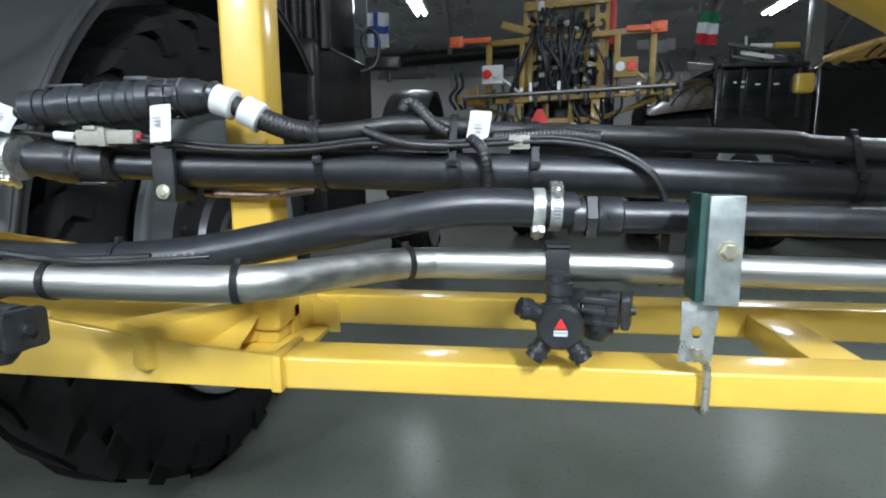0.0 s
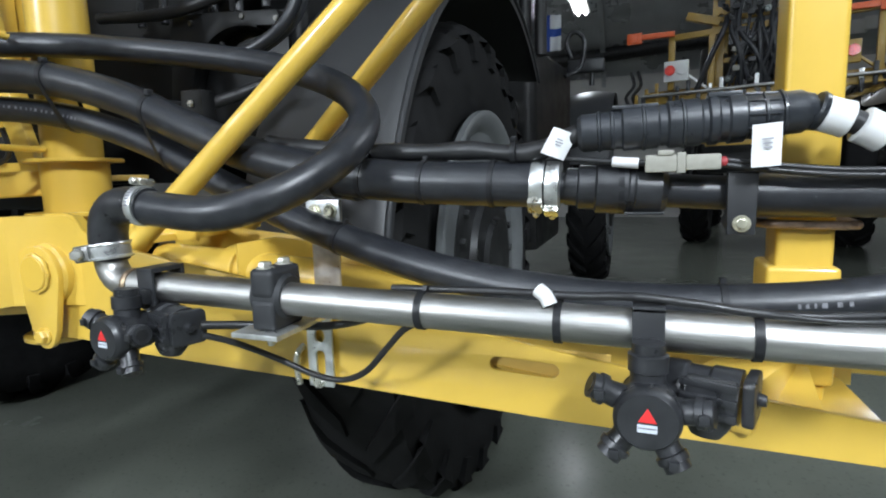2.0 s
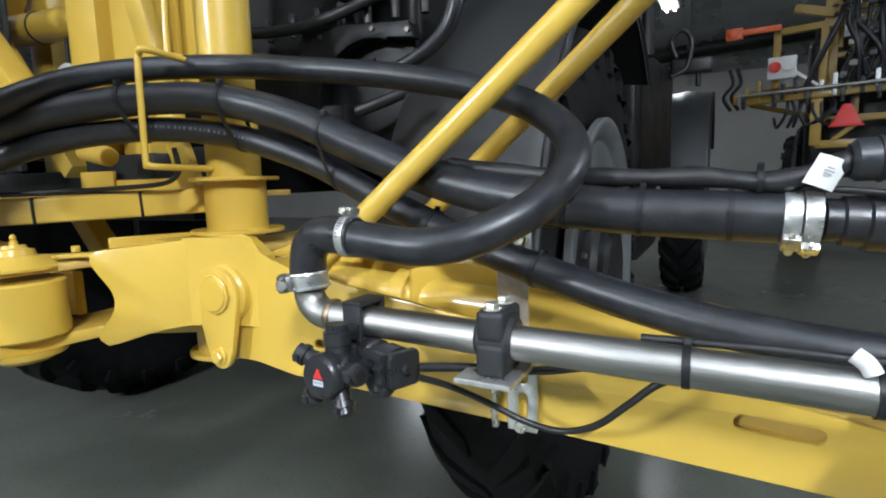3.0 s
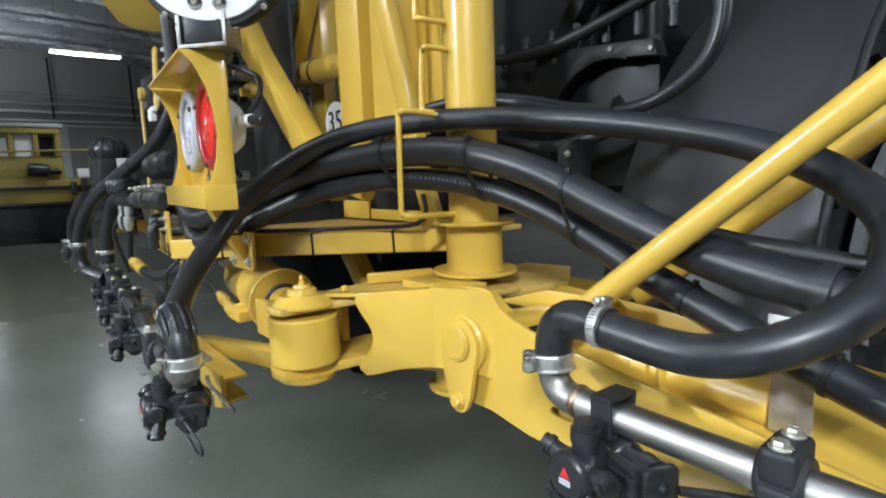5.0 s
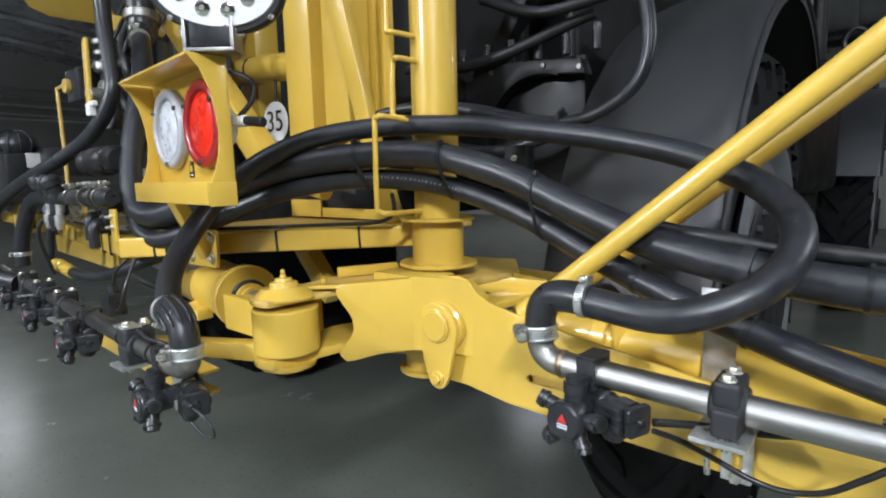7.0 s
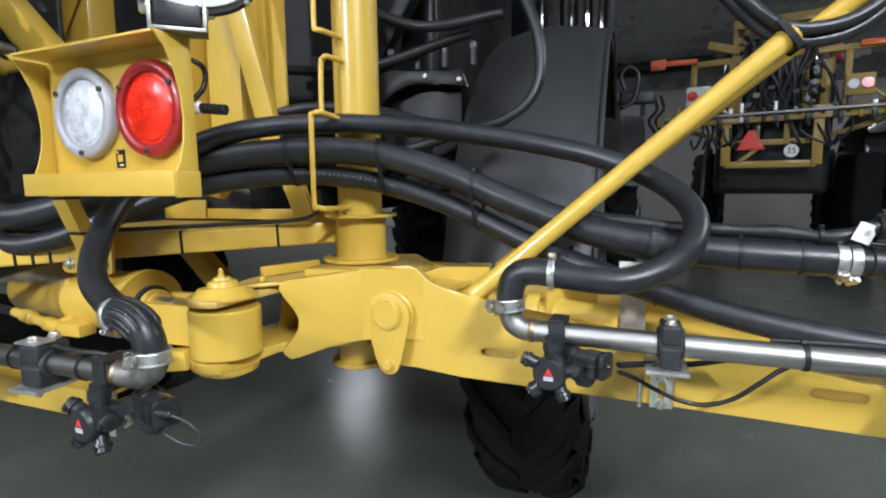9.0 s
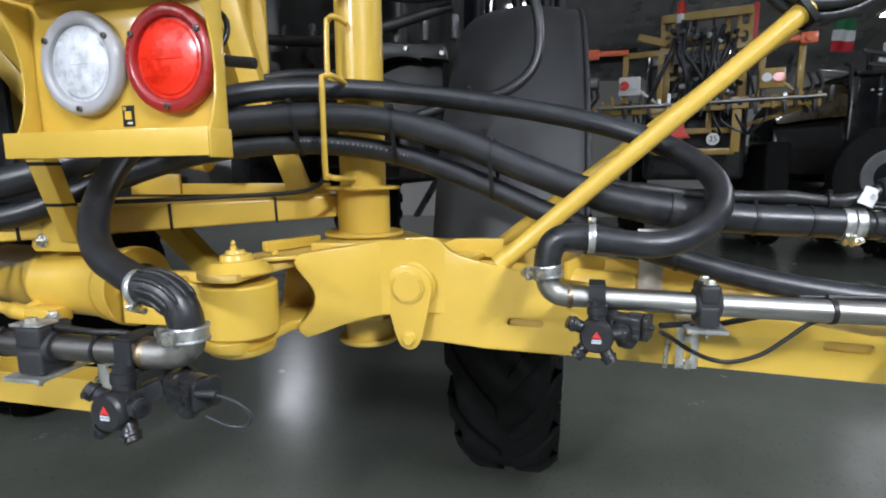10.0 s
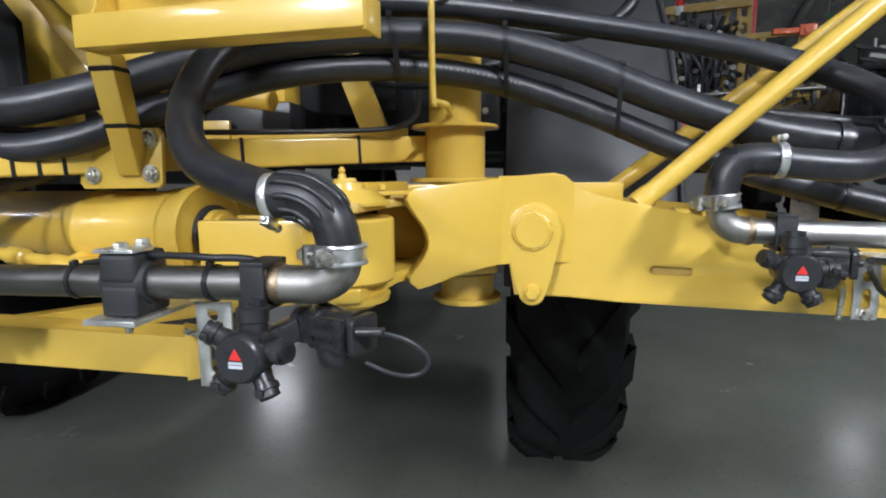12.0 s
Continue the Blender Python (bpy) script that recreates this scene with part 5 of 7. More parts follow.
def tag(at, w, h, yaw, tilt, roll, parent, wrap=0.0):
    """A folded white paper label with grey print bars."""
    bm, n = bmesh.new(), 8
    cols = []
    for i in range(n + 1):
        u = i / n - 0.5
        y = 0.006 * (2 * u) ** 2 * wrap
        cols.append([bm.verts.new((u * w + 0.0015 * math.sin(3 * v), y + 0.002 * math.sin(2.2 * v), v * h)) for v in (-0.5, -0.17, 0.17, 0.5)])
    for a, b in zip(cols, cols[1:]):
        for k in range(3):
            bm.faces.new((a[k], b[k], b[k + 1], a[k + 1]))
    bmesh.ops.solidify(bm, geom=bm.faces[:], thickness=0.0007)
    m = pose(*at, tilt, roll, yaw)
    lb = part("paper_label", moved(bm, m), LABEL, parent, "white paper label")
    rows = bmesh.new()
    rnd = random.Random(int(abs(at[0]) * 1000))
    for k in range(3):
        ww = w * rnd.uniform(0.22, 0.42)
        rows = join(rows, box(-ww / 2, -0.0027, h * (0.14 - 0.10 * k) - 0.0007, ww / 2, -0.0024, h * (0.14 - 0.10 * k) + 0.0007, 0))
    part("lettering", moved(rows, m), PALE_GREY, lb)



PALE_GREY = material("faded_print", (0.24, 0.24, 0.26), 0.6, vary=0.1, bump=0)
tag((-0.265, 0.672, 0.980), 0.025, 0.040, 0, 0, -4, cab, 0.5)
tag((0.084, 0.727, 0.971), 0.0245, 0.043, 0, 0, 4, cab, 0.5)
tag((-0.458, 0.672, 0.990), 0.026, 0.030, 8, 0, 22, cab, 0.8)
for x0, x1 in ((-0.215, -0.193), (-0.184, -0.162)):
    p, d = along(H1, (x0 + x1) / 2)
    part("label_sleeve", lathe(p - d * 0.0125, p + d * 0.0125, [(0, 0.0150), (0.06, 0.0172), (0.5, 0.0168), (0.94, 0.0174), (1, 0.0150)], 24), LABEL, cab, "white label sleeve")

for x, y, z in ((-0.100, 0.737, 0.929), (0.055, 0.742, 0.9245), (0.148, 0.745, 0.9215), (0.49, 0.752, 0.907)):
    lq = along(H1, x)[0]
    bundle_tie(x, (y, z), 0.0235, (lq.y, lq.z), 0.0135, cab)
lp = thing("small_connector", (0.13, 0.735, 0.956), "small pale grey plug in the harness with a black tie", "connector")
part("body", join(box(0.118, 0.728, 0.949, 0.142, 0.744, 0.965, 0.002), box(0.124, 0.7265, 0.953, 0.134, 0.73, 0.961, 0.001)), GREYPLUG, lp)
part("red_wire", sweep([(0.095, 0.736, 0.958), (0.105, 0.735, 0.960), (0.119, 0.736, 0.958)], 0.0018, 8, 4), RED, lp)
part("white_wire", sweep([(0.09, 0.733, 0.954), (0.105, 0.732, 0.957), (0.119, 0.733, 0.955)], 0.0014, 8, 4), LABEL, lp)
# thin sensor wires along the spray pipe
sw = thing("sensor_wire", (-0.45, 0.53, 0.85), "thin black sensor wire tied on the spray pipe", "cable")
part("lead", sweep([(-0.60, 0.55, 0.853), (-0.50, 0.545, 0.856), (-0.455, 0.536, 0.858), (-0.42, 0.532, 0.8585), (-0.38, 0.528, 0.861), (-0.34, 0.53, 0.858), (-0.29, 0.533, 0.852), (-0.25, 0.537, 0.851), (-0.20, 0.55, 0.852)], 0.0036, 10, 8), CABLE, sw)
part("lead", sweep([(-0.29, 0.532, 0.852), (-0.24, 0.530, 0.850), (-0.19, 0.54, 0.851), (-0.15, 0.56, 0.851)], 0.0022, 10, 8), CABLE, sw)
part("white_sleeve", sweep([(-0.455, 0.534, 0.862), (-0.448, 0.531, 0.857), (-0.444, 0.529, 0.850)], 0.0065, 12, 4), LABEL, sw, "white sleeve")
lw = thing("valve_cable", (-0.7, 0.57, 0.78), "thin black valve cable looping below the pipe clamp", "cable")
part("lead", sweep([(-0.795, 0.50, 0.805), (-0.775, 0.525, 0.79), (-0.745, 0.555, 0.765), (-0.71, 0.567, 0.747), (-0.675, 0.570, 0.743), (-0.64, 0.560, 0.760), (-0.61, 0.55, 0.790), (-0.585, 0.545, 0.815), (-0.56, 0.552, 0.824)], 0.0034, 10, 8), CABLE, lw)
part("lead", sweep([(-0.795, 0.50, 0.815), (-0.76, 0.535, 0.808), (-0.70, 0.575, 0.800), (-0.66, 0.585, 0.806), (-0.63, 0.575, 0.818)], 0.0045, 10, 8), CABLE, lw)
lw2 = thing("valve_cable", (-1.3, 0.25, 0.75), "thin grey valve cable in a small loop", "cable")
part("lead", sweep([(-1.352, 0.232, 0.785), (-1.335, 0.232, 0.786), (-1.305, 0.235, 0.778), (-1.288, 0.24, 0.760), (-1.297, 0.242, 0.745), (-1.32, 0.24, 0.745), (-1.345, 0.238, 0.755)], 0.0022, 10, 8), CG, lw2)
part("plug", cyl((-1.352, 0.232, 0.785), (-1.325, 0.232, 0.786), 0.0045, 12), PLASTIC, lw2)
lw3 = thing("valve_cable", (-1.55, 0.26, 0.85), "thin black cable lying on the pipe clamp", "cable")
part("lead", sweep([(-1.66, 0.28, 0.832), (-1.60, 0.268, 0.842), (-1.56, 0.258, 0.846), (-1.50, 0.250, 0.846), (-1.45, 0.26, 0.84), (-1.40, 0.275, 0.80), (-1.36, 0.27, 0.785)], 0.0036, 10, 8), CABLE, lw3)
ab = thing("angle_bracket", (-0.775, 0.70, 0.86), "bright zinc angle bracket holding the hose", "bracket")
part("strip", plate([(-0.021, 0.0), (0.021, 0.0), (0.021, 0.085), (-0.021, 0.085)], 0.004, pose(-0.775, 0.705, 0.80)), ZINC, ab)
part("top_tab", box(-0.800, 0.702, 0.900, -0.748, 0.708, 0.932, 0.001), ZINC, ab)
for dx in (-0.012, 0.012):
    part("bolt", hexbolt((-0.774 + dx, 0.702, 0.917), (0, -1, 0), 0.0075, 0.005, 0.010), BOLT_YELLOW, ab, "yellow zinc bolt")
# ---- rear lamp box ----
lb = thing("rear_lamp_box", (-1.52, 0.34, 1.06), "yellow sheet-steel lamp box with white and red round lamps", "lamp box")
part("back_panel", plate([(-1.670, 1.07), (-1.360, 1.07), (-1.360, 1.268), (-1.670, 1.268)], 0.004, pose(0, 0.346, 0)), YELLOW, lb)
part("visor", box(-1.660, 0.291, 1.264, -1.361, 0.349, 1.268, 0.001), YELLOW, lb)
prof = [(0.347, 1.088), (0.312, 1.088), (0.320, 1.105), (0.327, 1.13), (0.330, 1.16), (0.328, 1.19), (0.321, 1.222), (0.308, 1.25), (0.291, 1.268), (0.347, 1.268)]
for x in (-1.672, -1.362):
    part("side_plate", plate([(y, z) for y, z in prof], 0.0035, Matrix.Translation((x, 0, 0)) @ Matrix(((0, 1, 0, 0), (1, 0, 0, 0), (0, 0, 1, 0), (0, 0, 0, 1))), (), 0.0006), YELLOW, lb)
part("bottom_lip", join(box(-1.688, 0.306, 1.058, -1.357, 0.311, 1.092, 0.002), box(-1.688, 0.311, 1.087, -1.357, 0.347, 1.091, 0.001), box(-1.360, 0.309, 1.056, -1.356, 0.349, 1.091, 0.001), box(-1.689, 0.309, 1.058, -1.685, 0.349, 1.091, 0.001)), YELLOW, lb)
part("lip_floor", box(-1.685, 0.311, 1.059, -1.360, 0.349, 1.062, 0.001), YELLOW, lb)
st = part("data_sticker", box(-1.521, 0.3445, 1.099, -1.502, 0.3455, 1.126, 0), BLACK, lb, "small black and yellow sticker")
part("sticker_mark", box(-1.5165, 0.3437, 1.108, -1.5062, 0.3443, 1.1185, 0), YELLOW, st)
part("sticker_mark", box(-1.519, 0.3437, 1.120, -1.5145, 0.3443, 1.1242, 0), YELLOW, st)
part("sticker_mark", box(-1.513, 0.3437, 1.102, -1.505, 0.3443, 1.1045, 0), LABEL, st)


def round_lamp(x, z, lens, rim, name, label):
    y = 0.346
    lamp = part(name, lathe((x, y, z), (x, y - 0.0165, z), [(0, 0.0660), (0.10, 0.0672), (0.60, 0.0671), (0.80, 0.0660), (0.92, 0.0635), (0.98, 0.0605), (1, 0.0565), (0.97, 0.0535), (0.85, 0.0510), (0.55, 0.0500)], 64), rim, lb, label)
    dome = part("lens", lathe((x, y - 0.002, z), (x, y - 0.0125, z), [(0, 0.0503), (0.62, 0.0503), (0.70, 0.0476), (0.82, 0.0388), (0.92, 0.0260), (0.98, 0.0130), (1, 0.0008)], 64), lens, lamp)
    part("lens_ring", lathe((x, y - 0.0095, z), (x, y - 0.0118, z), [(0, 0.0450), (0.6, 0.0442), (1, 0.0424)], 64), lens, dome)
    for dz in (0.0, -0.021):
        w = math.sqrt(0.038 ** 2 - dz * dz)
        pts = [(x + w * k / 6, y - 0.0127 + 0.0035 * ((w * k / 6) ** 2 + dz * dz) / 0.038 ** 2, z + dz) for k in range(-6, 7)]
        part("lens_ridge", sweep(pts, 0.0007, 6, 2), lens, dome)
    for a in (-92, 32, 148):
        c, s = math.cos(radians(a)), math.sin(radians(a))
        p = Vector((x + c * 0.0585, y - 0.0152, z + s * 0.0585))
        head = part("screw", cyl(p, p + Vector((0, -0.0045, 0)), 0.0040, 14, 0.0006), SCREW, lamp)
        part("screw_cross", join(box(p.x - 0.0026, p.y - 0.0049, p.z - 0.0006, p.x + 0.0026, p.y - 0.0044, p.z + 0.0006, 0), box(p.x - 0.0006, p.y - 0.0052, p.z - 0.0026, p.x + 0.0006, p.y - 0.0044, p.z + 0.0026, 0)), BLACK, head)


SCREW = material("dark_screw", (0.16, 0.15, 0.14), 0.35, metal=0.8, vary=0.2, bump=0)
round_lamp(-1.573, 1.181, CLEARLENS, LENSRIM_CLEAR, "reversing_lamp", "round clear reversing lamp")
round_lamp(-1.431, 1.179, REDLENS, LENSRIM_RED, "tail_lamp", "round red tail lamp")
part("lamp_back", lathe((-1.446, 0.350, 1.178), (-1.446, 0.385, 1.178), [(0, 0.046), (0.6, 0.042), (1, 0.03)], 32), WHITE, lb, "white lamp housing")
part("lamp_back", lathe((-1.584, 0.350, 1.180), (-1.584, 0.385, 1.180), [(0, 0.046), (0.6, 0.042), (1, 0.03)], 32), WHITE, lb, "white lamp housing")
part("lamp_plug", join(cyl((-1.43, 0.375, 1.182), (-1.385, 0.385, 1.183), 0.009, 16), box(-1.41, 0.368, 1.176, -1.395, 0.398, 1.190, 0.002)), WHITE, lb)
part("lamp_plug", cyl((-1.388, 0.385, 1.183), (-1.345, 0.392, 1.178), 0.0075, 16), PLASTIC, lb)
part("lamp_lead", sweep([(-1.41, 0.385, 1.19), (-1.395, 0.40, 1.215), (-1.40, 0.405, 1.245), (-1.43, 0.39, 1.262), (-1.45, 0.36, 1.272)], 0.004, 10, 6), CABLE, lb)
lb.location.x += 0.006
lb.rotation_euler.z = radians(-4.8)


def leaning(p, q, w, d, bevel=0.004):
    """A tube with level cut ends: w along x and d along y at both ends, from p to q."""
    bm = box(-w / 2, -d / 2, 0, w / 2, d / 2, 1, 0)
    for v in bm.verts:
        v.co += Vector(p).lerp(Vector(q), v.co.z) - Vector((0, 0, v.co.z))
    bmesh.ops.bevel(bm, geom=bm.edges[:], offset=bevel, segments=2, profile=0.6, affect="EDGES")
    return bm


POST_A, POST_B = Vector((-1.758, 0.486, 0.922)), Vector((-1.714, 0.398, 1.070))
post = thing("lamp_post", (-1.755, 0.462, 0.905), "yellow leaning lamp post bolted to the frame tube", "post")
part("post", leaning(POST_A, POST_B, 0.034, 0.028), YELLOW, post)
part("foot_plate", plate([(-1.842, 0.912), (-1.836, 0.904), (-1.717, 0.905), (-1.710, 0.912), (-1.706, 0.980), (-1.712, 0.988), (-1.828, 0.989), (-1.835, 0.982)], 0.008, pose(0, 0.478, 0)), YELLOW, post)
for x, z in ((-1.8175, 0.9235), (-1.816, 0.970), (-1.7265, 0.925), (-1.725, 0.972)):
    part("bolt", join(cyl((x, 0.478, z), (x, 0.4745, z), 0.0125, 28, 0.0006), hexbolt((x, 0.475, z), (0, -1, 0), 0.0078, 0.006), cyl((x, 0.470, z), (x, 0.465, z), 0.004, 12)), BOLT, post, "zinc bolt and washer")
for f in (0.86, 0.42):
    part("cable_tie", leaning(POST_A.lerp(POST_B, f), POST_A.lerp(POST_B, f + 0.045), 0.0370, 0.0310, 0.004), TIE, post)
mast_wire = thing("frame_wire", (-1.6, 0.62, 0.97), "black wire tied along the yellow frame tube", "cable")
part("lead", sweep([(-2.0, 0.46, 0.985), (-1.84, 0.485, 0.985), (-1.70, 0.555, 0.987), (-1.55, 0.645, 0.992), (-1.45, 0.69, 0.997), (-1.41, 0.70, 1.006), (-1.39, 0.70, 1.025), (-1.385, 0.69, 1.06)], 0.0045, 10, 8), CABLE, mast_wire)
for x in (-1.503, -1.662, -1.86, -1.885, -1.91):
    f = (x + 1.38) / (-0.605)
    p = Vector((-1.38, 0.790, 0.968)).lerp(Vector((-1.985, 0.400, 0.942)), f)
    d = Vector((-0.605, -0.39, -0.026)).normalized()
    part("cable_tie", beam(p - d * 0.003, p + d * 0.003, 0.054, 0.050, 0.003), TIE, mast_wire)

# ---- oval work light ----
wl = thing("work_light", (-1.335, 0.31, 1.28), "oval LED work light with black rim, unlit", "lamp")


def oval(rx, rz, y0, y1, ease=0.0):
    bm = bmesh.new()
    ring = [[bm.verts.new((rx * k * math.cos(a), y, rz * k * math.sin(a))) for a in [2 * math.pi * i / 48 for i in range(48)]] for y, k in ((y0, 1 - ease), (y0 + ease * 0.1, 1), (y1 - ease * 0.05, 1), (y1, 1 - ease))]
    for a, b in zip(ring, ring[1:]):
        for i in range(48):
            bm.faces.new((a[i], a[(i + 1) % 48], b[(i + 1) % 48], b[i]))
    bm.faces.new(ring[0])
    bm.faces.new(ring[-1][::-1])
    return bm


WM = pose(-1.330, 0.312, 1.352, 8, 4, 44)
part("housing", moved(oval(0.090, 0.059, 0.0, 0.034, 0.10), WM), PLASTIC, wl)
part("rim", moved(join(oval(0.0925, 0.0615, 0.0, 0.012, 0.05)), WM), PLASTIC_MATT, wl)
part("lens", moved(oval(0.082, 0.051, -0.004, 0.004, 0.02), WM), WHITE, wl, "white lens with LED cups")
for x, z in ((-0.045, -0.012), (-0.015, -0.028), (0.018, -0.028), (0.045, -0.012), (-0.028, 0.018), (0.003, 0.022), (0.034, 0.018)):
    cup = part("led_cup", moved(lathe((x, -0.0042, z), (x, -0.0062, z), [(0, 0.010), (0.5, 0.010), (1, 0.008)], 20), WM), REFLECTOR, wl)
    part("led_chip", moved(cyl((x, -0.006, z), (x, -0.0068, z), 0.0035, 12, 0.0003), WM), GREYPLUG, cup)
for x, z in ((-0.060, -0.043), (0.012, -0.058), (0.075, -0.033)):
    part("screw", moved(cyl((x, 0.002, z), (x, -0.003, z), 0.004, 12), WM), BOLT, wl)
BM = pose(-1.353, 0.318, 1.269, 0, 0, 40)
part("bracket", moved(join(box(-0.033, -0.020, 0.0, 0.033, 0.020, 0.005, 0.001), box(-0.035, -0.019, 0.0, -0.030, 0.019, 0.046, 0.001), box(0.030, -0.019, 0.0, 0.035, 0.019, 0.046, 0.001)), BM), STEEL, wl, "polished steel bracket")
part("bracket_core", moved(box(-0.028, -0.016, 0.007, 0.028, 0.018, 0.050, 0.003), BM), PLASTIC, wl)
for k in (-1, 1):
    part("bracket_bolt", moved(hexbolt((k * 0.035, 0, 0.031), (k, 0, 0), 0.009, 0.008, 0.011), BM), BOLT, wl)

# thin pair of hoses from the mast up to the machine
hd = thing("pressure_hose", (-1.2, 0.9, 1.2), "thin black hydraulic hose arching behind the mast", "hose", "hoses")
for dy, dz in ((0, 0), (0.022, 0.006)):
    part("tube", sweep([(-1.95, 0.84 + dy, 1.10 + dz), (-1.75, 0.84 + dy, 1.19 + dz), (-1.60, 0.85 + dy, 1.24 + dz), (-1.48, 0.88 + dy, 1.253 + dz), (-1.36, 0.91 + dy, 1.238 + dz), (-1.24, 0.93 + dy, 1.208 + dz), (-1.14, 0.94 + dy, 1.194 + dz), (-1.06, 0.95 + dy, 1.21 + dz), (-1.00, 0.97 + dy, 1.26 + dz), (-0.985, 0.99 + dy, 1.34 + dz), (-1.01, 1.01 + dy, 1.45 + dz), (-1.10, 1.05 + dy, 1.62 + dz)], 0.0115, 16, 8), HOSE, hd)
part("cable_tie", tie_on((-1.14, 0.95, 1.197), (1, 0, 0), 0.024, 0.006), TIE, hd)
# hoses tied to the brace
ht = thing("brace_hose", (-0.55, 0.70, 1.3), "two thin grey-black hoses tied to the brace rod", "hose", "hoses")
for dy, dz in ((-0.012, 0.0), (0.0, -0.016)):
    part("tube", sweep([(-0.70, 0.70 + dy, 1.42 + dz), (-0.64, 0.69 + dy, 1.345 + dz), (-0.585, 0.70 + dy, 1.30 + dz), (-0.53, 0.71 + dy, 1.292 + dz), (-0.47, 0.72 + dy, 1.31 + dz), (-0.40, 0.74 + dy, 1.37 + dz)], 0.010, 14, 8), HOSE, ht)
part("cable_tie", beam((-0.575, 0.70, 1.28), (-0.567, 0.70, 1.286), 0.06, 0.055, 0.01), TIE, ht)
# ---- the sprayer vehicle ----
def lug_mesh(rb, r, w, side):
    """One slanted tread bar, at the top of a tyre about x."""
    bm, verts = bmesh.new(), []
    for i in range(6):
        f = i / 5
        x = side * (0.02 + f * (w / 2 - 0.015))
        a = f * 0.26
        droop = 0.05 * max(0, f - 0.7) / 0.3
        half = (0.032 + 0.012 * f) / r
        x += side * 0.004 * (f == 1)
        verts.append([bm.verts.new((x, rr * math.sin(aa), rr * math.cos(aa))) for rr, aa in ((rb - 0.03, a - half * 1.35), (r - droop, a - half), (r - droop, a + half), (rb - 0.03, a + half * 1.35))])
    for u, v in zip(verts, verts[1:]):
        for j in range(3):
            bm.faces.new((u[j], u[j + 1], v[j + 1], v[j]))
    # the bar runs on down the shoulder
    for dr, dx in ((0.075, 0.010), (0.13, 0.012)):
        a, half, x = 0.28, 0.042 / r, side * (w / 2 + dx)
        verts.append([bm.verts.new((xx, (r - dr) * math.sin(aa), (r - dr) * math.cos(aa))) for xx, aa in ((x - side * 0.04, a - half), (x, a - half * 0.8), (x, a + half * 0.8), (x - side * 0.04, a + half))])
        for j in range(3):
            bm.faces.new((verts[-2][j], verts[-2][j + 1], verts[-1][j + 1], verts[-1][j]))
    bm.faces.new(verts[0])
    bm.faces.new(verts[-1][::-1])
    return bm


def wheel(parent, xc, yc, r, w, rim_r, label, lugs=22, lug_h=0.042, out=1, single_lugs=False):
    """A lugged tyre on a dished rim, part of a vehicle; the axle runs along x and out is the outer side."""
    zc = FLOOR + r
    rb = r - lug_h
    p, q = (xc - w / 2, yc, zc), (xc + w / 2, yc, zc)
    prof = [(0.10, rim_r * 0.97), (0.06, rim_r), (0.02, rim_r + (rb - rim_r) * 0.25), (0.0, rim_r + (rb - rim_r) * 0.55), (0.03, rim_r + (rb - rim_r) * 0.82), (0.08, rb - 0.012), (0.2, rb), (0.5, rb + 0.006), (0.8, rb), (0.92, rb - 0.012), (0.97, rim_r + (rb - rim_r) * 0.82), (1.0, rim_r + (rb - rim_r) * 0.55), (0.98, rim_r + (rb - rim_r) * 0.25), (0.94, rim_r), (0.90, rim_r * 0.97)]
    tyre = part("wheel", lathe(p, q, prof, 72), RUBBER, parent, label)
    o = ORIGIN[parent.name]
    shared, rest = {}, bmesh.new()
    for side in (-1, 1):
        if single_lugs:
            shared[side] = finish("tread_lug", lug_mesh(rb, r, w, side), RUBBER, (0, 0, 0))
        for k in range(lugs):
            a0 = 360 * (k + (0.5 if side > 0 else 0)) / lugs
            m = pose(xc, yc, zc, -a0)
            if single_lugs:
                ob = new("tread_lug", shared[side])
                ob.parent = tyre
                ob.matrix_basis = Matrix.Translation(-o) @ m
            else:
                rest = join(rest, moved(lug_mesh(rb, r, w, side), m))
    if not single_lugs:
        tagged(part("tread", rest, RUBBER, tyre), kind="stuff")
    xo = xc + out * (w / 2 + 0.022)
    d = Vector((out, 0, 0))
    part("rim", lathe(Vector((xo, yc, zc)) - d * 0.115, Vector((xo, yc, zc)) + d * 0.004, [(0, rim_r * 0.30), (0.06, rim_r * 0.62), (0.40, rim_r * 0.70), (0.52, rim_r * 0.84), (0.80, rim_r * 0.90), (0.90, rim_r * 0.93), (0.97, rim_r * 0.97), (1, rim_r * 1.0), (0.97, rim_r * 1.02), (0.80, rim_r * 1.02), (0.70, rim_r * 0.96)], 64), RIM, tyre, "silver-grey steel rim")
    part("hub", lathe(Vector((xo, yc, zc)) - d * 0.112, Vector((xo, yc, zc)) + d * 0.030, [(0, rim_r * 0.66), (0.60, rim_r * 0.66), (0.64, rim_r * 0.64), (0.66, rim_r * 0.58), (0.70, rim_r * 0.46), (0.85, rim_r * 0.44), (0.88, rim_r * 0.30), (1, rim_r * 0.28)], 48), BLACK, tyre, "black final-drive hub")
    for k in range(20):
        a = 2 * math.pi * k / 20
        c = Vector((xo - out * 0.030, yc + rim_r * 0.60 * math.sin(a), zc + rim_r * 0.60 * math.cos(a)))
        part("wheel_nut", hexbolt(c, d, 0.017, 0.028), BLACK, tyre)
    return tyre


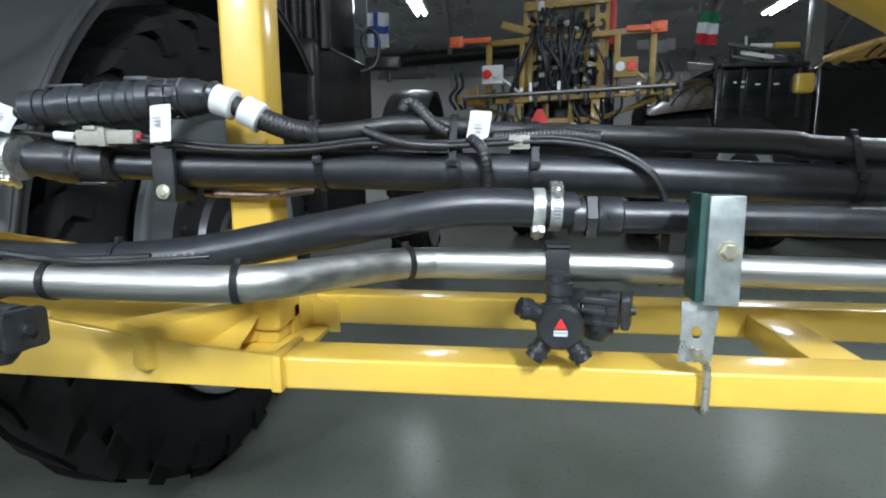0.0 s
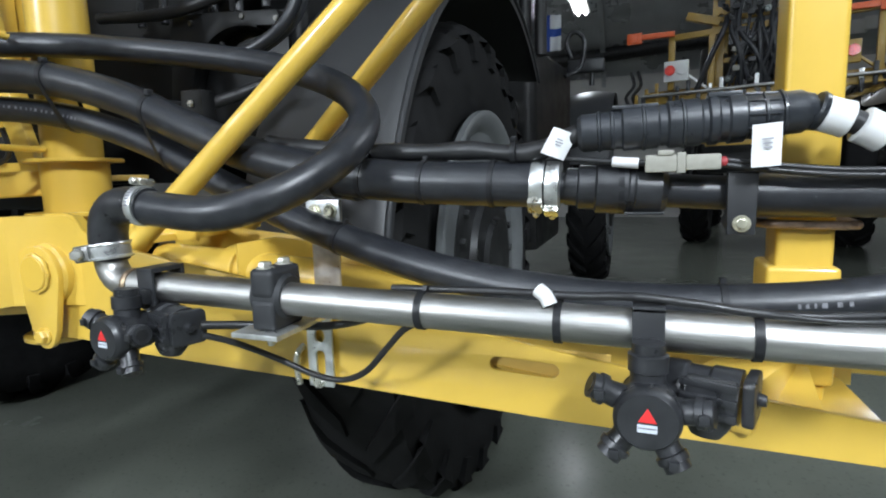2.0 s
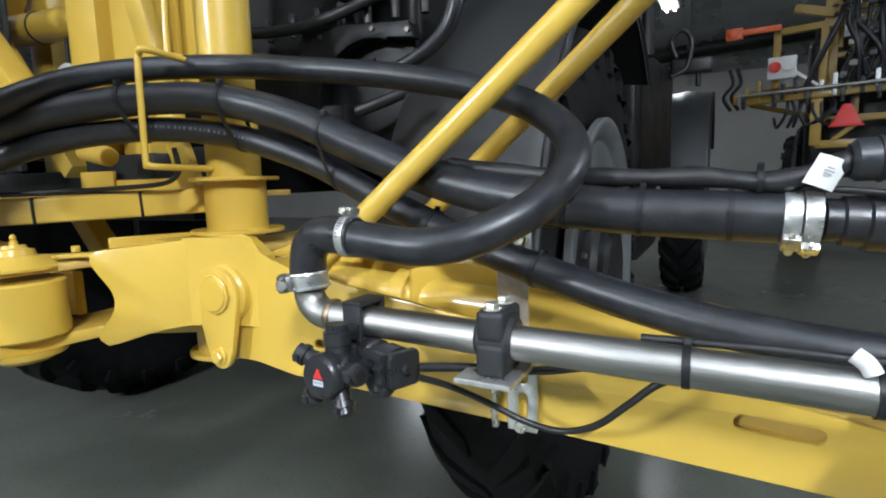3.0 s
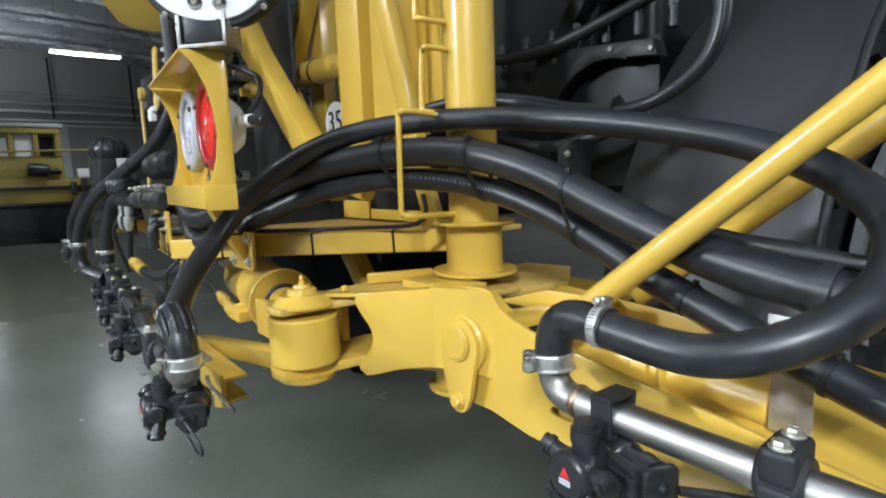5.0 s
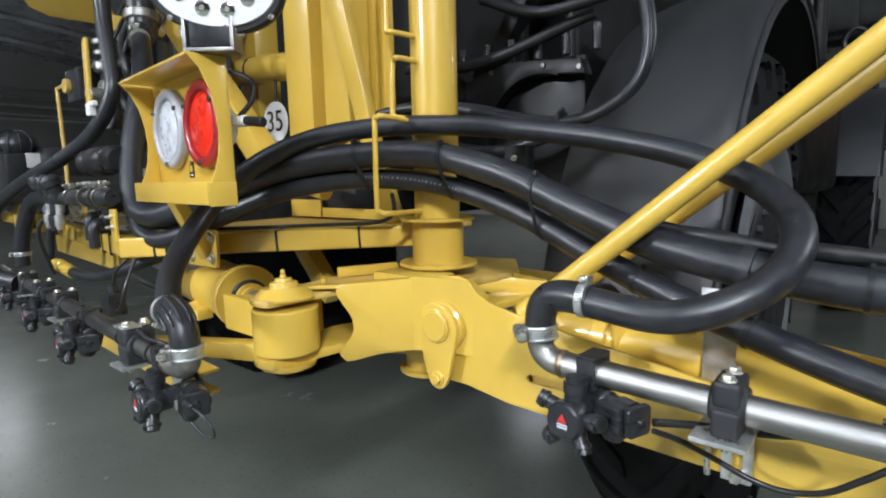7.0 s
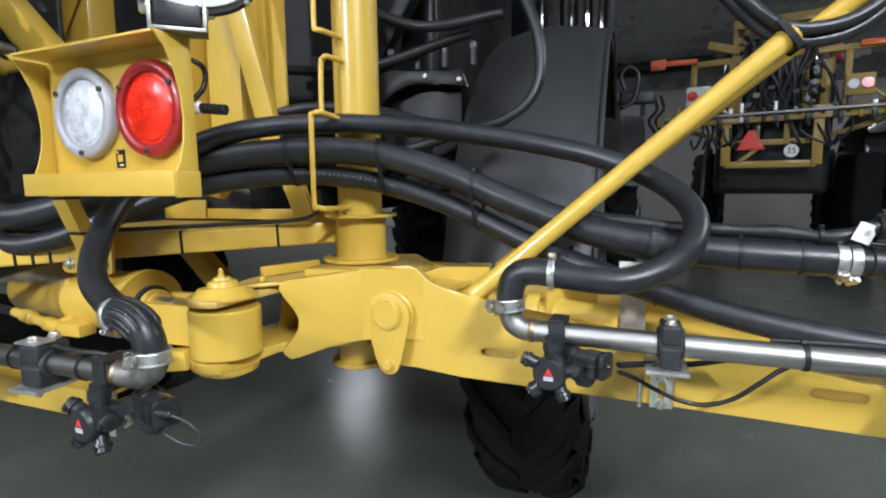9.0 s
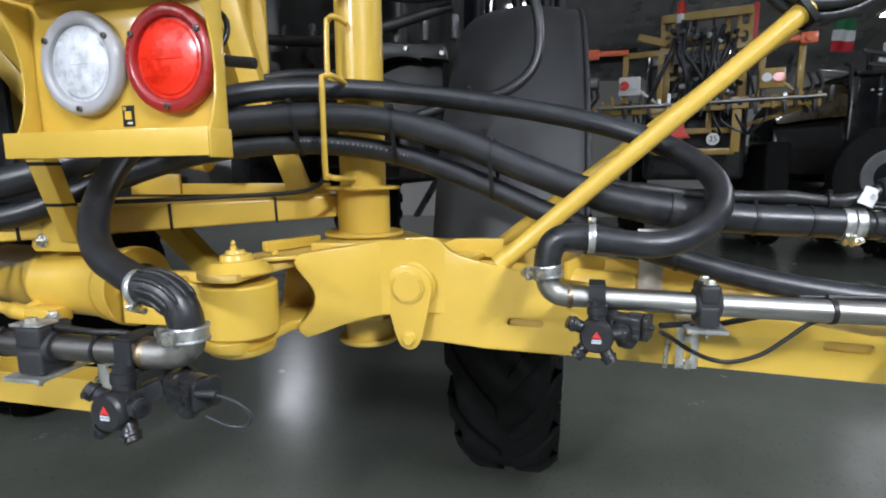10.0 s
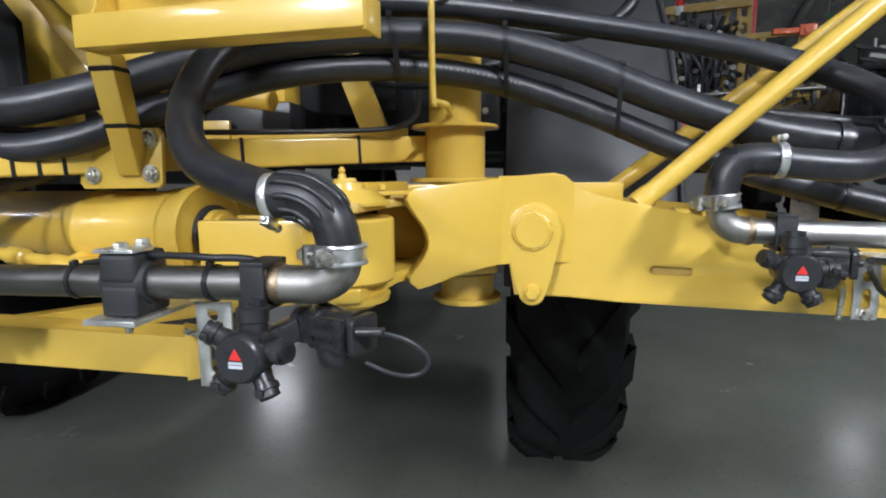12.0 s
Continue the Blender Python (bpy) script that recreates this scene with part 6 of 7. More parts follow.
REAR_Y, REAR_R = 2.0, 0.835
def fender(name, x0, x1, yc, zc, r, a0, a1, mat, label, lip=0.022):
    """A curved mudguard over a wheel with a rolled outer edge; angles from straight up towards the rear."""
    t = thing(name, ((x0 + x1) / 2, yc, zc + r), label, "fender")
    n, bm, rows = 48, bmesh.new(), []
    for i in range(n + 1):
        a = radians(a0 + (a1 - a0) * i / n)
        c, s = math.cos(a), math.sin(a)
        row = []
        for x, rr in ((x0, r - lip * 2), (x0, r - 0.022), (x0 + 0.025, r - 0.004), (x0 + 0.09, r + 0.014), ((x0 + x1) / 2, r + 0.026), (x1 - 0.12, r + 0.018), (x1 - 0.035, r + 0.004), (x1 - 0.012, r + 0.001), (x1, r - 0.008), (x1, r - lip * 1.6)):
            row.append(bm.verts.new((x, yc - rr * s, zc + rr * c)))
        rows.append(row)
    for u, v in zip(rows, rows[1:]):
        for j in range(9):
            bm.faces.new((u[j], u[j + 1], v[j + 1], v[j])).smooth = True
    bmesh.ops.solidify(bm, geom=bm.faces[:], thickness=0.006)
    part("shell", bm, mat, t)
    edge = [(x1 + 0.002, yc - (r - 0.004) * math.sin(radians(a0 + (a1 - a0) * i / 30)), zc + (r - 0.004) * math.cos(radians(a0 + (a1 - a0) * i / 30))) for i in range(31)]
    part("edge_bead", sweep(edge, 0.008, 10, 1, smooth=False), PLASTIC_MATT, t)
    part("bracket", beam(((x0 + x1) / 2, yc - 0.02, zc + r * 0.99), (x0 - 0.3, yc, zc + 0.25), 0.06, 0.02, 0.003), BLACK, t)
    return t


fender("rear_fender", -1.257, -0.862, 2.10, 0.58, 1.072, -40, 86, FENDER, "broad matt black plastic fender over the rear tyre")
FENDER_GREY = material("grey_fender_plastic", (0.036, 0.037, 0.039), 0.45, vary=0.15, scale=6, grain=300, bump=0.1)
fender("front_fender", -1.09, -0.65, 5.95, 0.74, 1.0, -60, 74, FENDER_GREY, "grey plastic fender over the front tyre")

veh = thing("sprayer_chassis", (-2.3, 3.5, FLOOR), "black-painted sprayer chassis with frame rails, tank and steps", "vehicle")
wheel(veh, -1.083, REAR_Y, REAR_R, 0.332, 0.53, "large lugged black rear tyre", lug_h=0.017, single_lugs=True)
wheel(veh, -3.62, REAR_Y, REAR_R, 0.33, 0.53, "large lugged black rear tyre", out=-1)
wheel(veh, -0.865, 5.95, 0.835, 0.34, 0.56, "large lugged black front tyre")
wheel(veh, -3.09, 5.95, 0.835, 0.33, 0.56, "large lugged black front tyre", out=-1)
for x in (-2.75, -1.85):
    part("frame_rail", box(x - 0.05, 1.05, 0.96, x + 0.05, 6.6, 1.10, 0.01), CHASSIS, veh)
part("rear_cross_member", box(-3.0, 1.02, 0.90, -1.78, 1.14, 1.05, 0.012), CHASSIS, veh)
part("axle", join(box(-3.48, REAR_Y - 0.09, 1.0, -1.24, REAR_Y + 0.09, 1.16, 0.02), box(-1.30, REAR_Y - 0.09, 0.55, -1.22, REAR_Y + 0.09, 1.1, 0.02), box(-3.48, REAR_Y - 0.09, 0.55, -3.42, REAR_Y + 0.09, 1.1, 0.02)), CHASSIS, veh)
part("axle", join(box(-2.95, 5.86, 1.0, -1.06, 6.04, 1.16, 0.02), box(-1.10, 5.86, 0.55, -1.03, 6.04, 1.1, 0.02), box(-2.96, 5.86, 0.55, -2.90, 6.04, 1.1, 0.02)), CHASSIS, veh)
part("engine_cover", box(-3.15, 1.75, 1.15, -1.50, 3.2, 2.5, 0.06, 4), CHASSIS, veh)
part("rear_panel", box(-3.0, 1.42, 1.10, -1.52, 1.47, 2.2, 0.02), CHASSIS, veh)
part("side_tank", moved(box(-0.30, -0.45, 0.95, 0.30, 0.45, 1.66, 0.07, 4), pose(-1.19, 3.55, 0, 0, 0, -6)), CHASSIS, veh)
part("step_box", box(-1.30, 3.2, 0.50, -0.95, 4.1, 0.95, 0.03), CHASSIS, veh)
part("cab", box(-3.0, 3.6, 1.4, -1.35, 5.4, 2.9, 0.12, 4), DARKGLASS, veh, "dark glazed cab")
part("hood", box(-2.9, 5.4, 1.2, -1.7, 7.0, 1.9, 0.15, 4), CHASSIS, veh)
for k in range(4):
    part("intake_pipe", lathe((-1.17 + 0.085 * k, 3.15, 1.60), (-1.17 + 0.085 * k, 3.15, 2.6), [(0, 0.034), (1, 0.034)], 18), CHASSIS, veh)
arch = [(-1.66, 1.10), (-1.64, 1.27), (-1.62, 1.424), (-1.453, 1.414), (-1.269, 1.397), (-1.255, 1.356), (-1.335, 1.366)] + arc(-1.40, 1.20, 0.172, 68, 172, 10) + [(-1.575, 1.10)]
part("hose_arch", plate(arch, 0.05, pose(0, 1.30, 0)), CHASSIS, veh)
for x, z in ((-1.379, 1.393), (-1.271, 1.375), (-1.555, 1.395), (-1.60, 1.30)):
    part("arch_bolt", hexbolt((x, 1.30, z), (0, -1, 0), 0.008, 0.006), STEEL_DARK, veh)
part("arch_back", box(-1.70, 1.36, 1.05, -1.28, 1.38, 1.42, 0.01), CHASSIS, veh)
part("tool_bracket", box(-1.33, 1.02, 1.02, -1.27, 1.06, 1.16, 0.004), CHASSIS, veh)
for z in (1.06, 1.13):
    part("bracket_bolt", hexbolt((-1.30, 1.02, z), (0, -1, 0), 0.008, 0.006), BOLT, veh)
part("lift_arm", beam((-1.62, 1.40, 1.42), (-1.30, 1.42, 1.95), 0.07, 0.05, 0.006), CHASSIS, veh)
for k, (p, q) in enumerate((((-1.75, 1.25, 1.20), (-1.20, 1.30, 1.24)), ((-1.9, 1.3, 1.45), (-1.25, 1.35, 1.52)), ((-1.6, 1.32, 1.62), (-1.15, 1.34, 1.56)))):
    part("black_hose", sweep([p, (Vector(p).lerp(Vector(q), 0.5) + Vector((0, -0.05, -0.06)))[:], q], 0.016, 12, 8), CABLE, veh)
for k in range(7):
    x = -1.78 + 0.09 * k
    part("valve", join(cyl((x, 1.34, 1.42), (x, 1.34, 1.47), 0.012, 12), hexbolt((x, 1.34, 1.47), (0, 0, 1), 0.012, 0.02)), PLASTIC, veh)
rail = part("terminal_rail", box(-2.26, 1.352, 0.980, -1.86, 1.372, 1.050, 0.004), GALVPAINT, veh, "grey-green terminal rail with small fittings")
rnd = random.Random(5)
for k in range(22):
    x, w = -2.245 + 0.0175 * k, rnd.uniform(0.005, 0.010)
    part("terminal", box(x - w, 1.330, 0.986 + 0.012 * rnd.random(), x + w, 1.353, 1.020 + 0.026 * rnd.random(), 0.002), rnd.choice((BLACK, PLASTIC, BLACK, GREYPLUG, ZINC)), rail)
# mirror and marker on the tank side
part("mirror_arm", sweep([(-0.84, 3.6, 1.55), (-0.76, 3.7, 1.62), (-0.74, 3.72, 1.78), (-0.80, 3.72, 1.84), (-0.85, 3.72, 1.78), (-0.82, 3.72, 1.68)], 0.014, 10, 8), PLASTIC, veh)
part("mirror", box(-0.86, 3.80, 1.60, -0.62, 3.88, 1.69, 0.02, 3), PLASTIC, veh)
part("mirror_stem", cyl((-0.70, 3.84, 1.52), (-0.70, 3.84, 1.60), 0.016, 12), PLASTIC, veh)
sign = thing("speed_sign", (-2.210, 0.975, 1.212), "round white speed disc reading 35", "sign")
part("disc", cyl((-2.210, 0.978, 1.282), (-2.210, 0.973, 1.282), 0.068, 48, 0.001), WHITE, sign)


def letters(text, size, m, depth=0.0006):
    cu = bpy.data.curves.new("letters", "FONT")
    cu.body, cu.size, cu.align_x, cu.align_y, cu.extrude = text, size, "CENTER", "CENTER", depth
    ob = bpy.data.objects.new("letters", cu)
    me = bpy.data.meshes.new_from_object(ob)
    bm = bmesh.new()
    bm.from_mesh(me)
    bpy.data.objects.remove(ob)
    bpy.data.curves.remove(cu)
    bpy.data.meshes.remove(me)
    return moved(bm, m @ Matrix.Rotation(radians(90), 4, "X"))


part("digits", letters("35", 0.098, pose(-2.210, 0.9715, 1.282)), BLACK, sign)
part("hanger", cyl((-2.210, 0.981, 1.332), (-2.210, 0.985, 1.442), 0.005, 10), BLACK, sign)
# ---- second sprayer standing behind ----
far = thing("parked_sprayer", (0.6, 6.6, FLOOR), "second golden-yellow sprayer seen from behind, boom folded", "vehicle")


def fb(x0, z0, x1, z1, y=6.0, w=0.06, mat=YELLOW_DIM, name="frame_tube"):
    return part(name, beam((x0, y, z0), (x1, y, z1), w, w, 0.006), mat, far)


fb(-0.19, 2.24, 1.56, 2.27)
for x in (-0.17, 0.20, 1.18, 1.53):
    fb(x, 1.72, x, 2.26)
for x in (0.26, 1.02):
    fb(x, 1.70, x, 2.20, 6.12, 0.08)
    part("slotted_tower", plate([(-0.075, 0), (0.075, 0), (0.075, 0.62), (-0.075, 0.62)], 0.06, pose(x, 6.12, 2.05), [slot(0, 0.15, 0.12, 0.065, 90), slot(0, 0.33, 0.12, 0.065, 90), slot(0, 0.50, 0.10, 0.065, 90)]), YELLOW_DIM, far)
fb(0.20, 2.62, 1.08, 2.64, 6.12, 0.09)
fb(0.26, 2.38, 1.02, 2.39, 6.12, 0.05)
fb(0.26, 1.98, 1.02, 1.98, 6.12, 0.05)
fb(-0.05, 2.46, 0.26, 2.36, 6.12, 0.08)
fb(0.42, 1.70, 0.42, 2.62, 6.2, 0.05)
fb(0.86, 1.70, 0.86, 2.62, 6.2, 0.05)
fb(-0.42, 1.62, 1.72, 1.66, 5.98, 0.07)
fb(-0.42, 1.70, 1.72, 1.74, 6.1, 0.06)
fb(-0.42, 1.62, 0.3, 1.40, 6.3, 0.05)
fb(1.72, 1.66, 1.0, 1.42, 6.3, 0.05)
for x in (0.17, 0.98):
    fb(x, 1.16, x, 1.64, 6.02, 0.09)
for x in (0.45, 0.72):
    fb(x, 1.40, x, 1.64, 6.1, 0.06)
fb(0.17, 1.17, 0.98, 1.17, 6.02, 0.07)
fb(0.17, 1.40, 0.98, 1.40, 6.1, 0.06)
fb(0.30, 1.20, 0.5, 1.36, 6.0, 0.04)
part("boom_pipe", cyl((-0.45, 5.90, 1.67), (1.75, 5.90, 1.70), 0.018, 12), STEEL, far)
for k in range(9):
    x = -0.42 + 0.26 * k
    part("nozzle", join(box(x - 0.02, 5.88, 1.58, x + 0.02, 5.92, 1.66, 0.006), cyl((x, 5.90, 1.54), (x, 5.90, 1.58), 0.018, 10)), PLASTIC, far)
for x, out in ((-0.115, -1), (1.27, 1)):
    lampb = part("lamp_panel", box(x - 0.115, 5.90, 1.80, x + 0.115, 5.96, 2.0, 0.008), WHITE if out < 0 else YELLOW_DIM, far)
    part("red_lamp", cyl((x + out * 0.055, 5.90, 1.905), (x + out * 0.055, 5.875, 1.905), 0.050, 24), REDLENS, lampb)
    part("clear_lamp", cyl((x - out * 0.055, 5.90, 1.905), (x - out * 0.055, 5.88, 1.905), 0.046, 24), WHITE, lampb)
    part("lamp_stay", beam((x + 0.10, 5.95, 1.86), (x + 0.30, 5.98, 1.70), 0.025, 0.025, 0.003), WHITE if out < 0 else YELLOW_DIM, far)
for x0, x1, xr in ((-0.56, -0.14, -0.53), (1.26, 1.60, 1.57)):
    part("marker_arm", beam((x0, 5.95, 2.285), (x1, 5.95, 2.275), 0.03, 0.055, 0.004), ORANGE, far, "orange reflective marker arm")
    m = part("marker_box", box(xr - 0.075, 5.92, 2.22, xr + 0.075, 5.96, 2.33, 0.006), ORANGE, far)
    part("marker_lens", cyl((xr, 5.92, 2.275), (xr, 5.90, 2.275), 0.038, 20), ORANGE, m)
RED_TRI = material("red_reflective", (0.75, 0.03, 0.02), 0.4, vary=0.06, bump=0)
part("warning_triangle", plate([(-0.135, 0), (0.135, 0), (0.10, 0.05), (0.03, 0.2), (-0.03, 0.2), (-0.10, 0.05)], 0.012, pose(0.40, 5.95, 1.32)), RED_TRI, far, "red slow-vehicle triangle")
d = part("speed_disc", cyl((0.76, 5.96, 1.30), (0.76, 5.95, 1.30), 0.065, 32, 0.001), WHITE, far, "round white speed disc")
part("disc_digits", letters("35", 0.085, pose(0.76, 5.948, 1.30)), BLACK, d)
part("beacon", join(cyl((0.38, 6.1, 2.66), (0.38, 6.1, 2.70), 0.05, 16), lathe((0.38, 6.1, 2.70), (0.38, 6.1, 2.80), [(0, 0.04), (0.7, 0.038), (1, 0.02)], 16)), REDLENS, far, "red beacon lamp")
part("beacon_base", cyl((0.38, 6.1, 2.56), (0.38, 6.1, 2.66), 0.045, 16), WHITE, far)
part("control_valve", box(0.50, 5.98, 1.78, 0.80, 6.25, 1.98, 0.03), BLACK, far)
rnd = random.Random(11)
for k in range(16):
    x = 0.32 + 0.62 * rnd.random()
    x2 = x + rnd.uniform(-0.3, 0.3)
    part("hose", sweep([(x, 6.02, 2.58 - 0.3 * rnd.random()), (x + rnd.uniform(-0.1, 0.1), 5.93, 2.25), ((x + x2) / 2, 5.92, 2.0), (x2, 5.98, 1.70)], rnd.choice((0.014, 0.018, 0.026)), 10, 6), HOSE, far)
for k in range(14):
    x, z = 0.40 + 0.5 * rnd.random(), 1.75 + 0.8 * rnd.random()
    part("fitting", box(x - 0.03, 5.90, z - 0.025, x + 0.03, 5.96, z + 0.025, 0.008), rnd.choice((BLACK, PLASTIC, PLASTIC, GREYPLUG)), far)
for x in (-0.55, -0.48, 1.70, 1.62):
    part("end_clutter", sweep([(x, 6.0, 1.55), (x - 0.06, 5.95, 1.68), (x + 0.02, 5.95, 1.80), (x - 0.02, 6.0, 1.95)], 0.018, 10, 5), BLACK, far)
part("rear_body", box(0.05, 6.4, 0.85, 1.15, 8.8, 2.2, 0.08, 3), BLACK, far)
part("cab", box(0.0, 8.8, 1.4, 1.2, 10.2, 2.9, 0.1, 3), DARKGLASS, far)
part("red_guard", box(1.10, 6.25, 2.2, 1.16, 6.5, 2.75, 0.01), RED, far)
for x, y in ((-0.12, 8.8), (1.75, 8.8), (-0.12, 11.4), (1.75, 11.4)):
    wheel(far, x, y, 0.80, 0.36, 0.42, "lugged black tyre", 18, out=-1 if x < 0 else 1)
    part("fender", sweep([(x, y - 0.86 * math.sin(radians(a)), FLOOR + 0.80 + 0.88 * math.cos(radians(a))) for a in (80, 60, 40, 20, 0, -30, -60)], 0.05, 4, 2), BLACK, far)

GLOSSBLACK = material("gloss_black_paint", (0.014, 0.013, 0.012), 0.18, vary=0.2, scale=4, bump=0.05, coat=0.4)
rnd = random.Random(29)
for k in range(40):
    x, z = rnd.uniform(0.28, 1.0), rnd.uniform(1.70, 2.60)
    part("valve", lathe((x, 5.99, z), (x + rnd.uniform(-0.05, 0.05), 5.90, z + rnd.uniform(-0.05, 0.05)), [(0, 0.018), (0.4, 0.018), (0.45, 0.028), (0.7, 0.028), (0.75, 0.014), (1, 0.012)], 10), rnd.choice((BLACK, PLASTIC, BLACK, GALV)), far)
for k in range(24):
    x = -0.5 + 2.3 * k / 23
    part("rail_clip", box(x - 0.018, 5.925, 1.60 + 0.05 * (k % 2), x + 0.018, 5.955, 1.70 + 0.05 * (k % 3), 0.006), rnd.choice((BLACK, PLASTIC, ZINC, YELLOW_DIM)), far)
for k in range(14):
    x = rnd.uniform(-0.1, 1.4)
    part("hanging_hose", sweep([(x, 6.05, 1.70), (x + rnd.uniform(-0.1, 0.1), 5.97, 1.50), (x + rnd.uniform(-0.2, 0.2), 6.0, 1.35), (x + rnd.uniform(-0.25, 0.25), 6.15, 1.45)], 0.014, 8, 5), HOSE, far)
far.location, far.rotation_euler, far.scale = (0.79, 7.0, FLOOR), (0, 0, radians(-10)), (1.04, 1.04, 1.04)
# ---- dark tractor with a dark golden hood ----
GOLDHOOD = material("dark_golden_hood", (0.05, 0.030, 0.008), 0.30, vary=0.35, scale=5, bump=0.03, coat=0.7)
tr = thing("parked_tractor", (2.7, 8.2, FLOOR), "dark parked tractor with a golden-brown glossy hood", "vehicle")


def loft_hood(rows, y0, y1):
    """A hood along x: rows of (x, bottom, top); the top rolls over to both sides."""
    bm, rings = bmesh.new(), []
    yc, half = (y0 + y1) / 2, (y1 - y0) / 2
    for x, lo, hi in rows:
        arch = [(yc - half * math.copysign(abs(math.cos(a)) ** 0.5, math.cos(a)), lo + (hi - lo) * math.sin(a) ** 0.6) for a in [math.pi * k / 16 for k in range(17)]]
        rings.append([bm.verts.new((x, y, z)) for y, z in arch])
    for u, v in zip(rings, rings[1:]):
        for j in range(16):
            bm.faces.new((u[j], u[j + 1], v[j + 1], v[j])).smooth = True
    bm.faces.new(rings[0])
    bm.faces.new(rings[-1][::-1])
    return bm


part("hood", loft_hood([(1.925, 1.62, 1.76), (1.95, 1.60, 1.84), (2.02, 1.60, 1.92), (2.12, 1.62, 1.98), (2.28, 1.64, 2.04), (2.5, 1.66, 2.085), (2.75, 1.68, 2.11)], 7.55, 8.45), GOLDHOOD, tr)
part("nose", loft_hood([(1.90, 0.95, 1.62), (1.915, 0.95, 1.74), (1.96, 0.95, 1.70), (2.2, 0.95, 1.68), (2.75, 0.95, 1.72)], 7.54, 8.46), GLOSSBLACK, tr, "gloss black nose and grille")
for k in range(3):
    part("hood_stripe", sweep([(2.02 + 0.2 * k, 7.535, 1.72), (2.10 + 0.2 * k, 7.545, 1.82 + 0.02 * k), (2.26 + 0.2 * k, 7.60, 1.92 + 0.025 * k), (2.44 + 0.2 * k, 7.66, 1.96 + 0.03 * k)], 0.014, 8, 5), GLOSSBLACK, tr, "black decal sweep")
# bright strip added in place of the small glints on the nose
part("nose_glint", box(1.92, 7.53, 1.715, 1.965, 7.56, 1.738, 0.006), ZINC, tr, "small zinc strip standing for glints on the nose")
part("work_lamp", join(box(2.13, 7.62, 2.03, 2.20, 7.68, 2.075, 0.015), cyl((2.165, 7.65, 1.96), (2.165, 7.65, 2.04), 0.008, 8)), BLACK, tr)
part("cab_body", box(2.74, 7.52, 0.75, 3.86, 9.4, 2.17, 0.05, 3), GLOSSBLACK, tr, "black cab side")
for x in (2.80, 3.08, 3.40, 3.74):
    part("cab_pillar", box(x - 0.022, 7.495, 1.55, x + 0.022, 7.53, 2.16, 0.008), BLACK, tr)
for x0, x1 in ((2.83, 3.05), (3.11, 3.37), (3.43, 3.71)):
    part("cab_pane", box(x0, 7.508, 1.62, x1, 7.518, 2.10, 0.004), DARKGLASS, tr)
# white blocks painted as the specular glints on the black cab side
for x, z, w in ((2.97, 1.985, 0.016), (3.06, 1.99, 0.018), (3.06, 1.93, 0.018), (3.24, 1.955, 0.03), (3.46, 1.955, 0.03)):
    part("cab_glint", box(x - w, 7.478, z - 0.011, x + w, 7.500, z + 0.011, 0.004), WHITE, tr, "small pale block standing for a glint")
part("cab_roof", box(2.78, 7.48, 2.17, 3.84, 9.3, 2.225, 0.02, 2), BLACK, tr)
for k in range(5):
    part("cover_fold", beam((2.43 + 0.02 * k, 7.66 + 0.05 * k, 2.275 - 0.012 * k), (2.94, 7.62 + 0.06 * k, 2.205 - 0.004 * k), 0.045, 0.012, 0.003), WHITE if k % 2 else ZINC, tr, "crumpled bright foil cover")
part("mirror_arm", sweep([(2.735, 7.53, 2.05), (2.735, 7.52, 2.22), (2.725, 7.52, 2.285), (2.69, 7.52, 2.305), (2.655, 7.52, 2.325)], 0.024, 12, 5), BLACK, tr)
part("roof_rail", beam((2.86, 7.56, 2.475), (3.80, 7.60, 2.285), 0.05, 0.045, 0.004), RAILGREY, tr)
part("roof_rail", beam((2.92, 7.54, 2.310), (3.79, 7.56, 2.150), 0.05, 0.035, 0.004), RAILGREY, tr)
part("roof_strip", beam((3.02, 7.52, 2.350), (3.42, 7.53, 2.285), 0.03, 0.050, 0.004), WHITE, tr, "bright wrapped strip")
part("roof_strip", beam((3.16, 7.60, 2.452), (3.50, 7.60, 2.440), 0.04, 0.045, 0.01), WHITE, tr, "bright wrapped strip")
part("roof_tube", cyl((3.42, 7.55, 2.432), (3.72, 7.55, 2.425), 0.042, 16, 0.012), YELLOW, tr, "yellow tube on the roof")
part("roof_post", cyl((3.095, 7.56, 2.44), (3.09, 7.56, 2.555), 0.018, 10), WHITE, tr, "short white post")
for x in (2.95, 3.30, 3.66):
    part("rail_stand", box(x - 0.025, 7.55, 2.20, x + 0.025, 7.60, 2.455 - 0.2 * (x - 2.95), 0.004), BLACK, tr)
part("side_tank", box(3.66, 7.44, 1.83, 3.90, 7.56, 2.08, 0.05, 3), YELLOW, tr, "small yellow side tank")
part("axle", cyl((2.35, 6.95, 0.75), (2.35, 9.2, 0.75), 0.10, 16), BLACK, tr)
for x, y in ((3.55, 7.95), (3.55, 9.6)):
    wheel(tr, x, y, 0.78, 0.38, 0.40, "lugged black tyre", 18, out=1)
sw = part("wheel", lathe((2.72, 6.75, 0.92), (2.72, 6.45, 0.92), [(0, 0.30), (0.05, 0.48), (0.2, 0.55), (0.8, 0.55), (0.95, 0.48), (1, 0.31)], 40), RUBBER, tr, "steered front tyre")
part("rim", lathe((2.72, 6.47, 0.92), (2.72, 6.43, 0.92), [(0, 0.30), (0.6, 0.31), (1, 0.29), (1, 0.25), (0.4, 0.16), (0.3, 0.05)], 36), RIM, sw, "light grey rim")
part("wheel_arm", beam((2.72, 6.76, 0.92), (2.72, 7.6, 1.0), 0.20, 0.24, 0.03), BLACK, tr)
